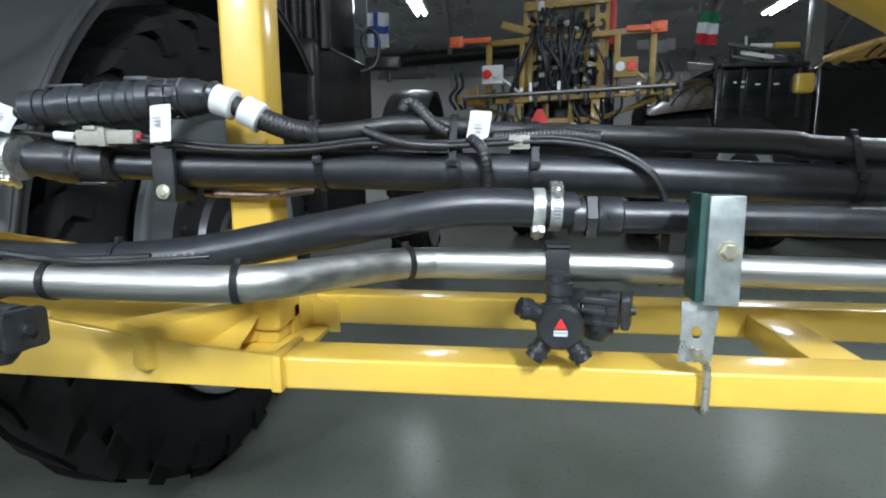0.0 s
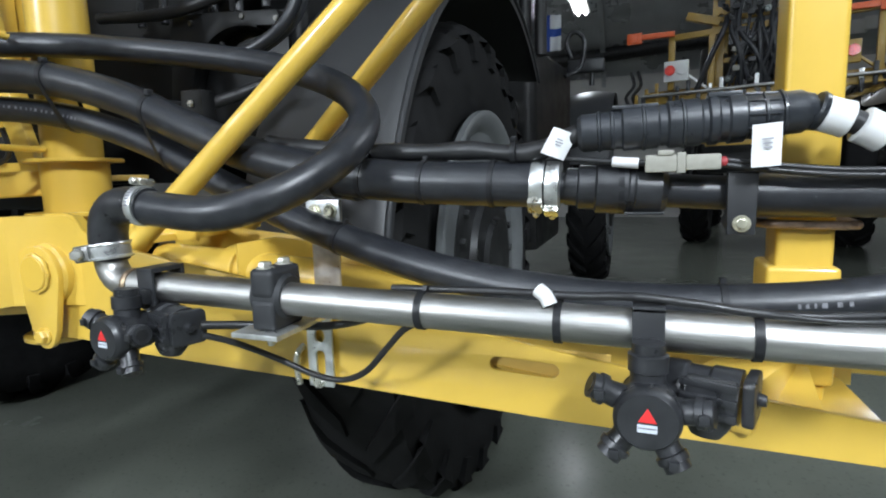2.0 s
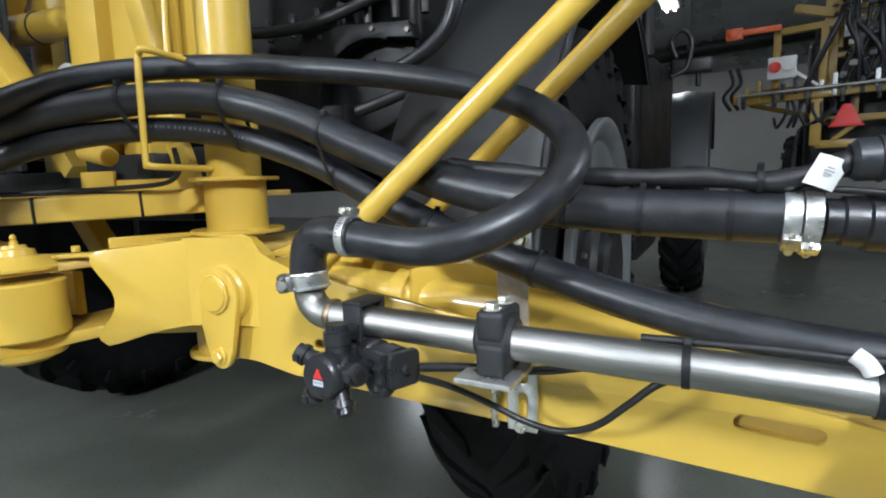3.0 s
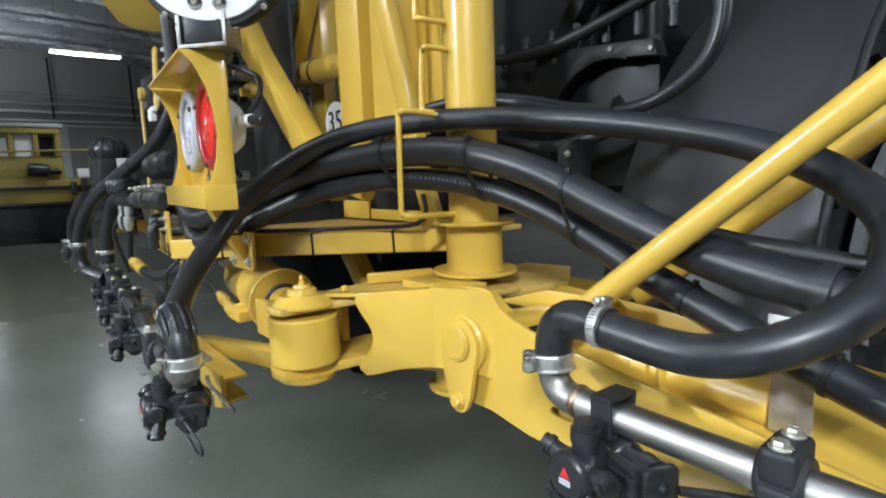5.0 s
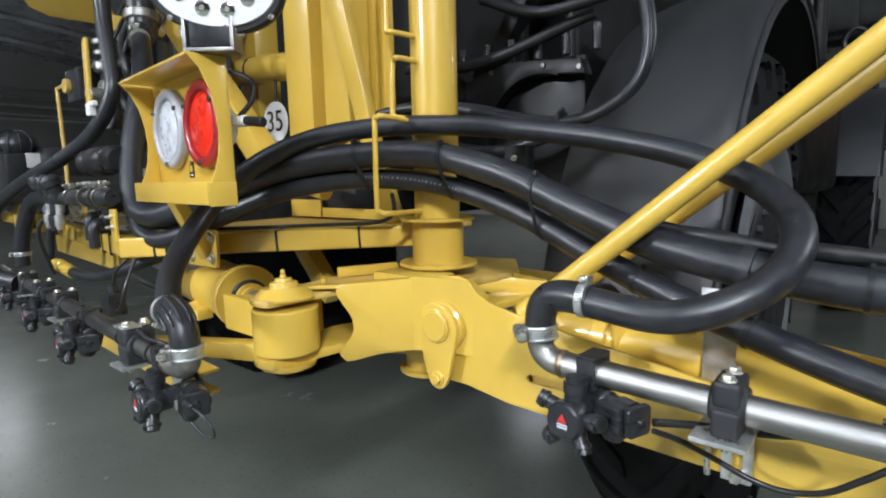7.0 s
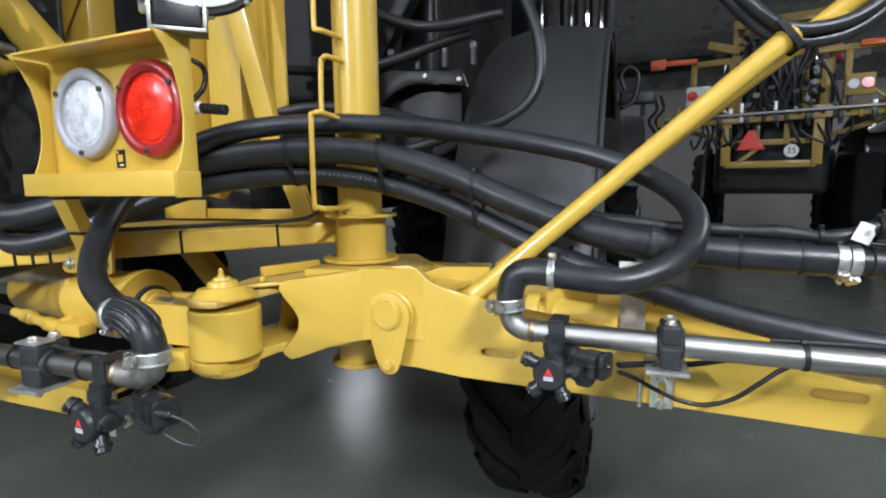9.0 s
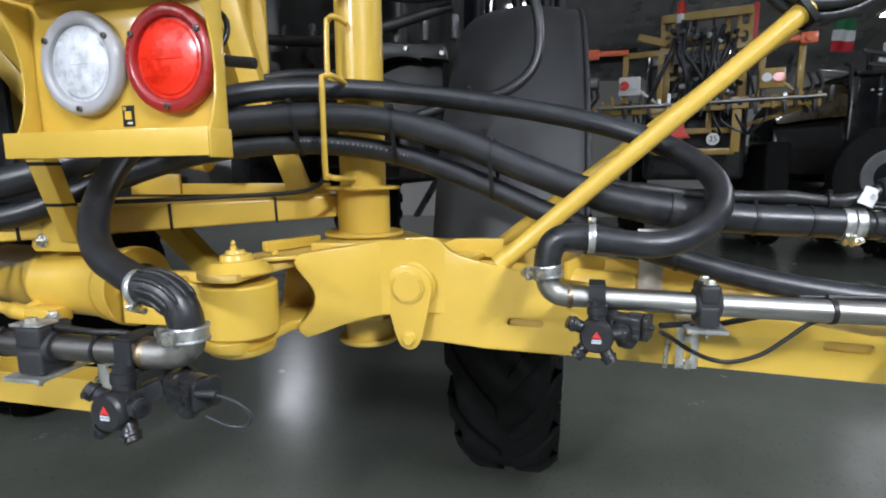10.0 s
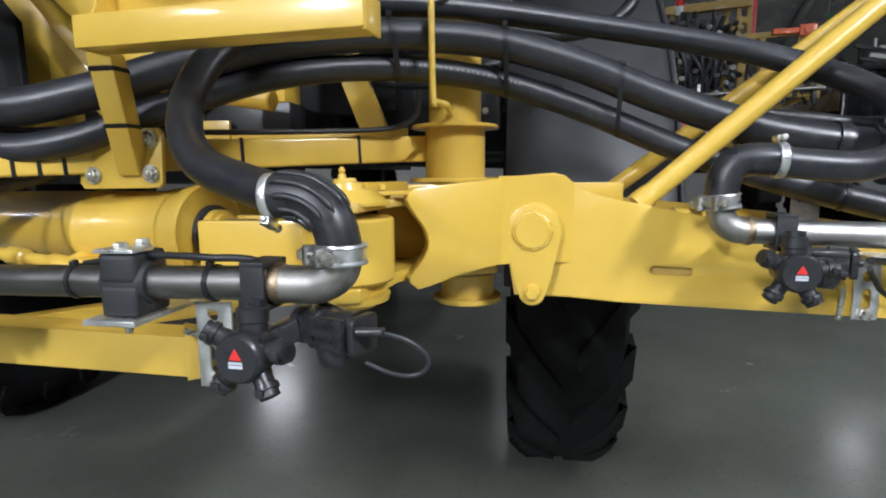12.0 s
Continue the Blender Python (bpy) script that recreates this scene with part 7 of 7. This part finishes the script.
part("tread_block", box(1.72, 7.2, 0.50, 2.02, 7.9, 1.36, 0.07, 3), RUBBER, tr, "dark front tyre")
tr2 = thing("parked_harvester", (5.4, 8.9, FLOOR), "large yellow machine with a rising hood over black flanks", "vehicle")
part("hood", loft_hood([(4.62, 2.36, 2.41), (4.72, 2.36, 2.48), (4.95, 2.40, 2.60), (5.25, 2.44, 2.72), (5.6, 2.48, 2.82), (6.3, 2.50, 2.95)], 8.75, 10.2), HOODPAINT, tr2)
for k in range(3):
    part("hood_stripe", sweep([(5.20 + 0.16 * k, 8.742, 2.47), (5.28 + 0.18 * k, 8.744, 2.56), (5.42 + 0.2 * k, 8.79, 2.66)], 0.016, 8, 5), BLACK, tr2, "black decal sweep")
part("body", box(4.56, 8.72, FLOOR, 6.4, 10.2, 2.38, 0.08, 3), GLOSSBLACK, tr2, "gloss black flank")
for k in range(5):
    part("flank_cap", lathe((4.70 + 0.21 * k, 8.74, 2.36), (4.70 + 0.21 * k, 8.70, 2.38), [(0, 0.07), (0.6, 0.065), (1, 0.02)], 16), DARKGLASS, tr2)
single("column", box(4.60, 9.0, FLOOR, 4.77, 9.18, 4.9, 0.01), GALVPAINT, (4.68, 9.1, FLOOR), "grey steel roof column", "column", kind="structure")

# ---- flags and wall fittings ----
def flag(name, at, cells, label, w=0.27, h=0.40, lean=0):
    t = thing(name, at, label, "flag", "hanging flags")
    m = pose(*at, 0, lean, 8)
    for x0, z0, x1, z1, mat, nm in cells:
        bm, cols = bmesh.new(), []
        for i in range(9):
            u = x0 + (x1 - x0) * i / 8
            cols.append([bm.verts.new((u * w, 0.018 * math.sin(u * 9 + v * 3) - (0.001 if mat is FLAG_BLUE else 0), -v * h)) for v in [z0 + (z1 - z0) * k / 4 for k in range(5)]])
        for a, b in zip(cols, cols[1:]):
            for k in range(4):
                bm.faces.new((a[k], b[k], b[k + 1], a[k + 1]))
        bmesh.ops.solidify(bm, geom=bm.faces[:], thickness=0.002)
        part(nm, moved(bm, m), mat, t)
    part("cord", moved(cyl((0, 0, -0.02), (0, 0, 2.6), 0.004, 6), m), ZINC, t)


flag("hanging_flag", (-1.52, 6.45, 2.72), [(0, 0, 0.3, 0.38, FLAG_WHITE, "field"), (0.5, 0, 1, 0.38, FLAG_WHITE, "field"), (0, 0.6, 0.3, 1, FLAG_WHITE, "field"), (0.5, 0.6, 1, 1, FLAG_WHITE, "field"), (0.3, 0, 0.5, 1, FLAG_BLUE, "cross"), (0, 0.38, 0.3, 0.6, FLAG_BLUE, "cross"), (0.5, 0.38, 1, 0.6, FLAG_BLUE, "cross")], "white flag with a blue cross hanging on a cord", w=0.25, h=0.39)
flag("hanging_flag", (2.49, 7.5, 2.87), [(0, 0, 1, 0.34, FLAG_GREEN, "band"), (0, 0.34, 1, 0.67, FLAG_WHITE, "band"), (0, 0.67, 1, 1, FLAG_RED, "band")], "green, white and red banded flag hanging on a cord", w=0.26, h=0.40, lean=4)
single("wall_duct", cyl((-3.2, 13.6, 3.55), (1.0, 13.6, 3.75), 0.16, 20), BLACK, (-1, 13.6, 3.6), "long black pipe along the rear wall", "pipe", kind="structure")
for x0, x1, z0, z1 in ((3.06, 3.32, 3.62, 3.84), (3.34, 3.71, 3.54, 3.81), (3.69, 3.91, 3.60, 3.85)):
    single("notice_sheet", box(x0, 13.42, z0, x1, 13.44, z1, 0.004), LABEL, (x0, 13.43, z0), "pale sheet hung before the rear wall", "notice", "wall notices", "structure")

# ---- yellow machine far down the hall ----
OLIVE_DULL = material("dull_olive_yellow_paint", (0.25, 0.190, 0.028), 0.5, vary=0.2, scale=2.5, grain=60, bump=0.1, coat=0.2)
cabm = thing("distant_machine", (-17.5, 0.8, FLOOR), "dull olive-yellow machine with a glazed cab far down the hall", "vehicle")
part("cab_roof", box(-18.7, 0.02, 2.62, -16.95, 1.55, 2.72, 0.03), WALL, cabm)
for y in (0.12, 0.50, 0.98, 1.42):
    for x in (-18.5, -17.1):
        part("cab_post", box(x - 0.05, y - 0.05, 1.7, x + 0.05, y + 0.05, 2.63, 0.01), OLIVE_DULL, cabm)
# white panel, no glass: its colour stands for the bright wall beyond
part("cab_window_pale", box(-18.4, 0.56, 1.92, -17.2, 0.93, 2.55, 0.02), WALL_WHITE, cabm, "opaque pale panel standing for light seen through the cab window")
part("cab_seat", box(-17.9, 1.05, 1.85, -17.5, 1.36, 2.45, 0.06), BLACK, cabm)
part("cab_header", box(-18.6, 0.06, 2.48, -17.0, 1.48, 2.62, 0.02), OLIVE_DULL, cabm)
part("cab_skirt", box(-18.6, 0.06, 1.36, -17.02, 1.48, 1.93, 0.03), OLIVE_DULL, cabm)
part("body", box(-18.8, 0.02, 0.78, -16.95, 1.95, 1.38, 0.05), OLIVE_DULL, cabm)
part("deck_edge", box(-16.96, 0.0, 1.12, -16.88, 1.98, 1.20, 0.01), BLACK, cabm)
part("lower_edge", box(-16.96, 0.0, 0.72, -16.90, 1.98, 0.80, 0.01), BLACK, cabm)
part("under_body", box(-18.6, -0.9, FLOOR, -17.1, 1.9, 0.76, 0.03), BLACK, cabm)
part("engine", box(-18.4, -1.6, 0.25, -16.7, -0.02, 1.62, 0.06), OLIVE_DULL, cabm)
part("engine_top", box(-18.2, -1.3, 1.62, -16.9, -0.18, 2.10, 0.08), OLIVE_DULL, cabm)
part("engine_edge", box(-16.74, -1.6, 1.66, -16.64, 0.0, 1.72, 0.01), ZINC, cabm)
part("exhaust", lathe((-16.9, 0.75, 1.62), (-16.9, 1.40, 1.55), [(0, 0.16), (0.6, 0.15), (0.65, 0.08), (1, 0.07)], 18), BLACK, cabm)
part("rail", cyl((-16.9, 0.0, 2.02), (-16.9, 2.6, 2.10), 0.025, 10), OLIVE_DULL, cabm)
part("light_panel", box(-17.3, 1.75, 1.40, -17.0, 2.6, 1.62, 0.02), WHITE, cabm)
for k in range(6):
    part("cab_fitting", box(-16.88, 1.55 + 0.22 * k, 0.95 + 0.1 * (k % 2), -16.7, 1.68 + 0.22 * k, 1.28 + 0.1 * (k % 3), 0.03), BLACK, cabm)
for y in (-0.9, 1.2):
    part("wheel", lathe((-17.0, y, FLOOR + 0.42), (-16.7, y, FLOOR + 0.42), [(0, 0.30), (0.1, 0.40), (0.9, 0.40), (1, 0.30)], 28), RUBBER, cabm)
# ---- plumbing at the left of the rack ----
man = thing("valve_manifold", (-2.3, 0.36, 0.95), "black section valve manifold with steel ring clamps and hoses", "valve")
part("body", lathe((-1.99, 0.385, 1.06), (-2.40, 0.355, 1.055), [(0, 0.018), (0.05, 0.022), (0.16, 0.022), (0.18, 0.017), (0.34, 0.017), (0.36, 0.021), (0.5, 0.021), (0.52, 0.016), (0.7, 0.016), (0.72, 0.022), (0.88, 0.022), (0.9, 0.016), (1, 0.016)], 24), PLASTIC, man)
for x, r in ((-2.03, 0.026), (-2.065, 0.024), (-2.115, 0.025), (-2.205, 0.022)):
    y, z = 0.385 + (x + 1.99) * 0.073, 1.06
    ring = part("ring_clamp", lathe((x, y, z), (x - 0.016, y, z), [(0, r - 0.006), (0.1, r), (0.4, r), (0.5, r - 0.003), (0.6, r), (0.9, r), (1, r - 0.006)], 28), STEEL_DARK, man, "steel ring clamp")
    part("clamp_screw", join(box(x - 0.015, y - 0.008, z + r - 0.002, x - 0.001, y + 0.008, z + r + 0.013, 0.002), cyl((x - 0.008, y - 0.022, z + r + 0.007), (x - 0.008, y + 0.016, z + r + 0.007), 0.004, 8)), BOLT, ring)
for k in range(3):
    x = -2.28 - 0.045 * k
    part("valve_bonnet", lathe((x, 0.36, 1.06), (x, 0.335 - 0.004 * k, 1.115), [(0, 0.018), (0.5, 0.018), (0.55, 0.023), (0.85, 0.021), (1, 0.012)], 16), PLASTIC, man)
    part("drain_cock", lathe((x + 0.02, 0.352, 1.04), (x + 0.02, 0.345, 0.975), [(0, 0.012), (0.4, 0.010), (0.45, 0.014), (0.8, 0.012), (1, 0.006)], 12), ZINC if k != 1 else PLASTIC, man)
part("air_spring", lathe((-2.05, 0.43, 1.15), (-2.235, 0.42, 1.145), [(0, 0.026), (0.04, 0.034), (0.2, 0.036), (0.24, 0.031), (0.28, 0.036), (0.5, 0.037), (0.72, 0.036), (0.76, 0.031), (0.8, 0.036), (0.96, 0.034), (1, 0.026)], 28), BLACK, man)
part("drop_hose", sweep([(-2.36, 0.362, 1.058), (-2.47, 0.356, 1.055), (-2.55, 0.352, 1.03), (-2.60, 0.345, 0.975), (-2.625, 0.337, 0.91), (-2.63, 0.335, 0.85)], 0.021, 18, 8), HOSE, man)
hose_clamp((-2.627, 0.336, 0.885), (0, 0, 1), 0.0218, 0.012, (-0.3, -1, 0), man)
part("drop_hose", sweep([(-2.30, 0.37, 1.02), (-2.42, 0.385, 1.01), (-2.52, 0.39, 0.96), (-2.55, 0.385, 0.86)], 0.012, 14, 8), HOSE, man)


def section_valve(at, yaw, label):
    """A boom section valve: body, motor head, two hose tails with bands and a drain screw."""
    t = thing("section_valve", at, label, "valve", "section valves")
    m = pose(*at, 0, 0, yaw)
    part("body", moved(join(cyl((-0.034, 0, 0.03), (0.034, 0, 0.03), 0.019, 18), cyl((0, -0.03, 0.03), (0, 0.024, 0.03), 0.015, 16)), m), PLASTIC, t)
    part("motor_head", moved(join(box(-0.021, -0.021, 0.047, 0.021, 0.021, 0.094, 0.006, 2), cyl((0, 0, 0.093), (0, 0, 0.102), 0.015, 16, 0.003)), m), PLASTIC_MATT, t)
    for x in (-0.030, 0.030):
        part("band", moved(lathe((x - 0.005, 0, 0.03), (x + 0.005, 0, 0.03), [(0, 0.019), (0, 0.0212), (1, 0.0212), (1, 0.019)], 20), m), ZINC, t, "bright steel band")
        part("band_screw", moved(cyl((x, -0.012, 0.052), (x, 0.010, 0.052), 0.0042, 8), m), BOLT, t)
    part("hose_tail", moved(sweep([(0, -0.026, 0.03), (0, -0.042, 0.028), (0, -0.05, 0.012), (0, -0.05, -0.03)], 0.0125, 14, 5), m), HOSE, t)
    part("drain_screw", moved(hexbolt((0.012, 0, 0.012), (0, 0, -1), 0.006, 0.006), m), BOLT, t)


for k, x in enumerate((-2.10, -2.20, -2.46, -2.62, -2.80, -2.98)):
    section_valve((x, 0.420 + 0.05 * (-2.1 - x) + 0.02 * (k % 2), 0.966 + 0.012 * (k % 3)), 8 - 6 * (k % 3), "black section valve with bright bands on the frame tube")
lh = thing("section_hose", (-2.5, 0.36, 0.9), "long black rubber hose looping down to the spray pipe", "hose", "hoses")
part("tube", sweep([(-2.26, 0.50, 1.78), (-2.25, 0.495, 1.55), (-2.215, 0.488, 1.42), (-2.195, 0.480, 1.33), (-2.235, 0.455, 1.25), (-2.33, 0.425, 1.19), (-2.47, 0.37, 1.13), (-2.62, 0.325, 1.07), (-2.73, 0.293, 1.00), (-2.78, 0.277, 0.92), (-2.775, 0.275, 0.86)], 0.019, 20, 8), HOSE, lh)
part("cable_tie", tie_on((-2.40, 0.398, 1.160), (-0.14, -0.055, -0.06), 0.0195, 0.006), TIE, lh)
hose_clamp((-2.781, 0.276, 0.905), (0, 0, 1), 0.0198, 0.012, (-0.4, -1, 0), lh)
part("elbow_fitting", sweep([(-2.777, 0.275, 0.89), (-2.775, 0.275, 0.845), (-2.755, 0.29, 0.812), (-2.70, 0.33, 0.79)], 0.0235, 16, 6), PLASTIC, lh)
lh2 = thing("section_hose", (-3.2, 0.36, 0.9), "black hose with yellow bolts further along the spray pipe", "hose", "hoses")
part("tube", sweep([(-2.9, 0.37, 1.03), (-3.15, 0.37, 1.01), (-3.33, 0.36, 0.95), (-3.42, 0.34, 0.86), (-3.42, 0.33, 0.80)], 0.022, 16, 8), HOSE, lh2)
part("tube", sweep([(-3.3, 0.37, 1.06), (-3.6, 0.37, 1.02), (-3.78, 0.35, 0.92), (-3.82, 0.345, 0.80)], 0.022, 16, 8), HOSE, lh2)
for x in (-3.42, -3.82):
    hose_clamp((x, 0.335, 0.84), (0, 0, 1), 0.0228, 0.014, (-0.4, -1, 0), lh2)
    part("wing_bolt", join(box(x - 0.05, 0.30, 0.735, x + 0.02, 0.33, 0.76, 0.006), cyl((x - 0.02, 0.315, 0.76), (x - 0.02, 0.315, 0.79), 0.02, 12)), YELLOW, lh2, "yellow plastic wing bolt")
    part("elbow_fitting", lathe((x, 0.33, 0.82), (x, 0.32, 0.74), [(0, 0.026), (0.4, 0.026), (0.45, 0.034), (1, 0.028)], 16), PLASTIC, lh2)

riser = thing("riser_pipe", (-2.25, 0.5, 1.25), "black riser pipe with chrome couplings and yellow lever", "pipe")
part("tube", cyl((-2.30, 0.512, 1.24), (-2.34, 0.53, 1.85), 0.021, 20), PLASTIC, riser)
for z, h, r in ((1.31, 0.062, 0.026), (1.395, 0.030, 0.029), (1.438, 0.018, 0.024), (1.468, 0.018, 0.024)):
    x = -2.295 - 0.065 * (z - 1.24)
    part("coupling", lathe((x, 0.508, z), (x, 0.508, z + h), [(0, r - 0.006), (0.2, r), (0.5, r + 0.001), (0.8, r), (1, r - 0.006)], 20), STEEL, riser, "chrome coupling")
part("lever", beam((-2.275, 0.450, 1.305), (-2.335, 0.474, 1.485), 0.026, 0.012, 0.005, 3), YELLOW, riser, "yellow ball-valve lever")
part("lever_hub", cyl((-2.285, 0.452, 1.33), (-2.295, 0.50, 1.335), 0.018, 14), ZINC, riser)
part("switch_box", box(-2.47, 0.455, 1.325, -2.36, 0.515, 1.415, 0.008), PLASTIC, riser)
part("switch_button", cyl((-2.44, 0.456, 1.37), (-2.44, 0.442, 1.37), 0.020, 16), YELLOW_DUSTY, riser)
part("white_plug", join(box(-2.155, 0.40, 1.258, -2.125, 0.416, 1.29, 0.005), box(-2.14, 0.402, 1.280, -2.105, 0.414, 1.293, 0.004)), WHITE, riser, "white plug")
pm = thing("pump_outlet", (-2.36, 0.64, 1.5), "black pump outlet with steel collars and hose elbow", "pipe")
part("tube", cyl((-2.40, 0.655, 1.50), (-2.42, 0.665, 1.95), 0.042, 24), PLASTIC, pm)
for z in (1.58, 1.66, 1.78):
    part("collar", lathe((-2.405, 0.657, z), (-2.407, 0.658, z + 0.03), [(0, 0.044), (0.15, 0.049), (0.85, 0.049), (1, 0.044)], 28), STEEL_DULL, pm, "steel collar")
hose_clamp((-2.325, 0.615, 1.517), (0.7, -0.3, -0.35), 0.0262, 0.014, (0, -0.4, 1), pm)
hose_clamp((-2.295, 0.602, 1.502), (0.7, -0.3, -0.35), 0.0262, 0.010, (0, -0.4, 1), pm)
part("elbow", sweep([(-2.40, 0.655, 1.53), (-2.385, 0.645, 1.54), (-2.35, 0.628, 1.532), (-2.31, 0.61, 1.51)], 0.030, 20, 6), PLASTIC, pm)
part("backing_plate", box(-2.75, 0.90, 1.05, -2.36, 0.92, 1.95, 0.01), BLACK, pm)
rnd = random.Random(21)
for k in range(10):
    x, z = rnd.uniform(-2.74, -2.46), rnd.uniform(1.12, 1.75)
    part("fitting", lathe((x, 0.84, z), (x, 0.70 + 0.06 * rnd.random(), z + rnd.uniform(-0.03, 0.03)), [(0, 0.018), (0.4, 0.018), (0.45, 0.026), (0.7, 0.026), (0.75, 0.016), (1, 0.014)], 14), rnd.choice((ZINC, PLASTIC, STEEL_DULL, PLASTIC, YELLOW)), pm)
for k in range(8):
    x, z = rnd.uniform(-2.75, -2.42), rnd.uniform(1.1, 1.3)
    part("thin_hose", sweep([(x, 0.72, z), (x + rnd.uniform(-0.1, 0.1), 0.62, z + 0.15), (x + rnd.uniform(-0.1, 0.1), 0.66, z + 0.3), (x + rnd.uniform(-0.1, 0.1), 0.78, z + 0.5)], rnd.choice((0.006, 0.009, 0.013)), 10, 6), HOSE, pm)

gd = thing("motor_unit", (-2.95, 0.42, 1.1), "black motor unit with a ribbed round guard", "motor")
part("guard", lathe((-2.93, 0.42, 1.20), (-2.93, 0.42, 1.275), [(0, 0.050), (0.3, 0.062), (0.6, 0.058), (0.85, 0.042), (1, 0.015)], 24), PLASTIC, gd)
for k in range(12):
    a = math.pi * k / 6
    part("guard_rib", sweep([(-2.93 + math.cos(a) * r, 0.42 + math.sin(a) * r, z) for r, z in ((0.056, 1.205), (0.0645, 1.228), (0.058, 1.252), (0.040, 1.27), (0.012, 1.279))], 0.0022, 6, 3), PLASTIC, gd)
part("body", box(-3.00, 0.37, 1.03, -2.87, 0.48, 1.20, 0.012), BLACK, gd)
part("side_box", box(-2.93, 0.47, 1.12, -2.80, 0.60, 1.215, 0.012), PLASTIC, gd)
part("pale_tag", box(-2.872, 0.43, 1.15, -2.866, 0.47, 1.20, 0.002), LABEL, gd)
part("stand", box(-3.0, 0.40, 0.93, -2.84, 0.52, 1.03, 0.006), YELLOW_DUSTY, gd)
part("cabinet", box(-3.72, 0.44, 0.98, -3.50, 0.62, 1.25, 0.01), BLACK, gd)
part("cabinet_foot", box(-3.70, 0.50, 0.93, -3.52, 0.62, 0.99, 0.004), YELLOW, gd)

tabs = thing("frame_lugs", (-2.0, 0.40, 0.96), "small yellow lugs with studs on the frame tube", "bracket")
for x, y in ((-2.005, 0.384), (-2.36, 0.43)):
    lug = part("lug", box(x - 0.017, y, 0.955, x + 0.017, y + 0.007, 1.032, 0.003), YELLOW, tabs)
    for z in (0.99, 1.015):
        part("stud", join(cyl((x, y - 0.016, z), (x, y + 0.03, z), 0.0035, 10), hexbolt((x, y, z), (0, -1, 0), 0.007, 0.005)), BOLT, lug)
for k, x in enumerate((-2.10, -2.19, -2.27)):
    part("cable_strap", box(x - 0.003, 0.402 + 0.012 * k, 0.912, x + 0.003, 0.455 + 0.012 * k, 0.970, 0.003), PLASTIC, tabs)
lowh = thing("return_hose", (-1.95, 0.55, 0.86), "black return hose sagging under the frame tube", "hose", "hoses")
part("tube", sweep([(-2.37, 0.39, 0.846), (-2.27, 0.395, 0.843), (-2.17, 0.40, 0.852), (-2.05, 0.42, 0.88), (-1.97, 0.46, 0.91), (-1.92, 0.52, 0.93)], 0.015, 16, 8), HOSE, lowh)
part("hose_end", lathe((-2.50, 0.386, 0.862), (-2.36, 0.39, 0.845), [(0, 0.013), (0.2, 0.013), (0.22, 0.018), (0.4, 0.018), (0.42, 0.014), (0.6, 0.014), (0.62, 0.018), (1, 0.017)], 14), YELLOW, lowh, "yellow painted hose end")
shut = thing("solenoid_valve", (-1.99, 0.36, 0.80), "black solenoid valve with a cable loop", "valve")
part("body", box(-2.015, 0.345, 0.785, -1.968, 0.385, 0.840, 0.006), PLASTIC, shut)
part("cap", cyl((-1.99, 0.365, 0.839), (-1.99, 0.365, 0.855), 0.012, 14, 0.002), PLASTIC, shut)
part("lead", sweep([(-1.99, 0.365, 0.852), (-1.975, 0.37, 0.89), (-1.96, 0.39, 0.915), (-1.99, 0.42, 0.925)], 0.0035, 8, 6), CABLE, shut)
part("lead", sweep([(-1.968, 0.36, 0.80), (-1.94, 0.36, 0.81), (-1.925, 0.37, 0.86), (-1.935, 0.40, 0.92)], 0.0035, 8, 6), CABLE, shut)
part("tube", sweep([(-2.44, 0.44, 0.98), (-2.25, 0.425, 0.975), (-2.10, 0.40, 0.985), (-2.03, 0.42, 0.98), (-1.95, 0.43, 0.975)], 0.008, 12, 8), CABLE, lowh)
part("tube", sweep([(-2.42, 0.36, 0.84), (-2.40, 0.33, 0.95), (-2.36, 0.34, 1.0), (-2.30, 0.36, 0.99)], 0.006, 12, 8), CABLE, lowh)
brk = thing("upper_bracket", (-2.8, 0.5, 1.6), "yellow folded upper bracket of the rack", "bracket")
part("plate", plate([(0.08, 0.06), (0.12, 0.02), (0.34, -0.04), (0.36, 0.20), (0.16, 0.28), (0.09, 0.18)], 0.010, pose(-2.93, 0.48, 1.64, 55, 0, 34)), YELLOW, brk)
part("flange", plate([(0, 0.0), (0.30, -0.06), (0.30, -0.05), (0, 0.01)], 0.05, pose(-2.92, 0.50, 1.70, 0, 0, 34)), YELLOW, brk)
part("stay", beam((-2.65, 0.66, 1.62), (-2.62, 0.84, 1.62), 0.05, 0.05, 0.004), YELLOW, brk)
gr = thing("guide_rod", (-2.75, 0.5, 1.2), "thin pale yellow bent guide rod", "rod")
part("rod", sweep([(-2.70, 0.495, 1.04), (-2.71, 0.50, 1.22), (-2.73, 0.505, 1.39), (-2.72, 0.505, 1.40), (-2.60, 0.50, 1.405), (-2.47, 0.49, 1.40)], 0.006, 10, 4), YELLOW_DUSTY, gr)
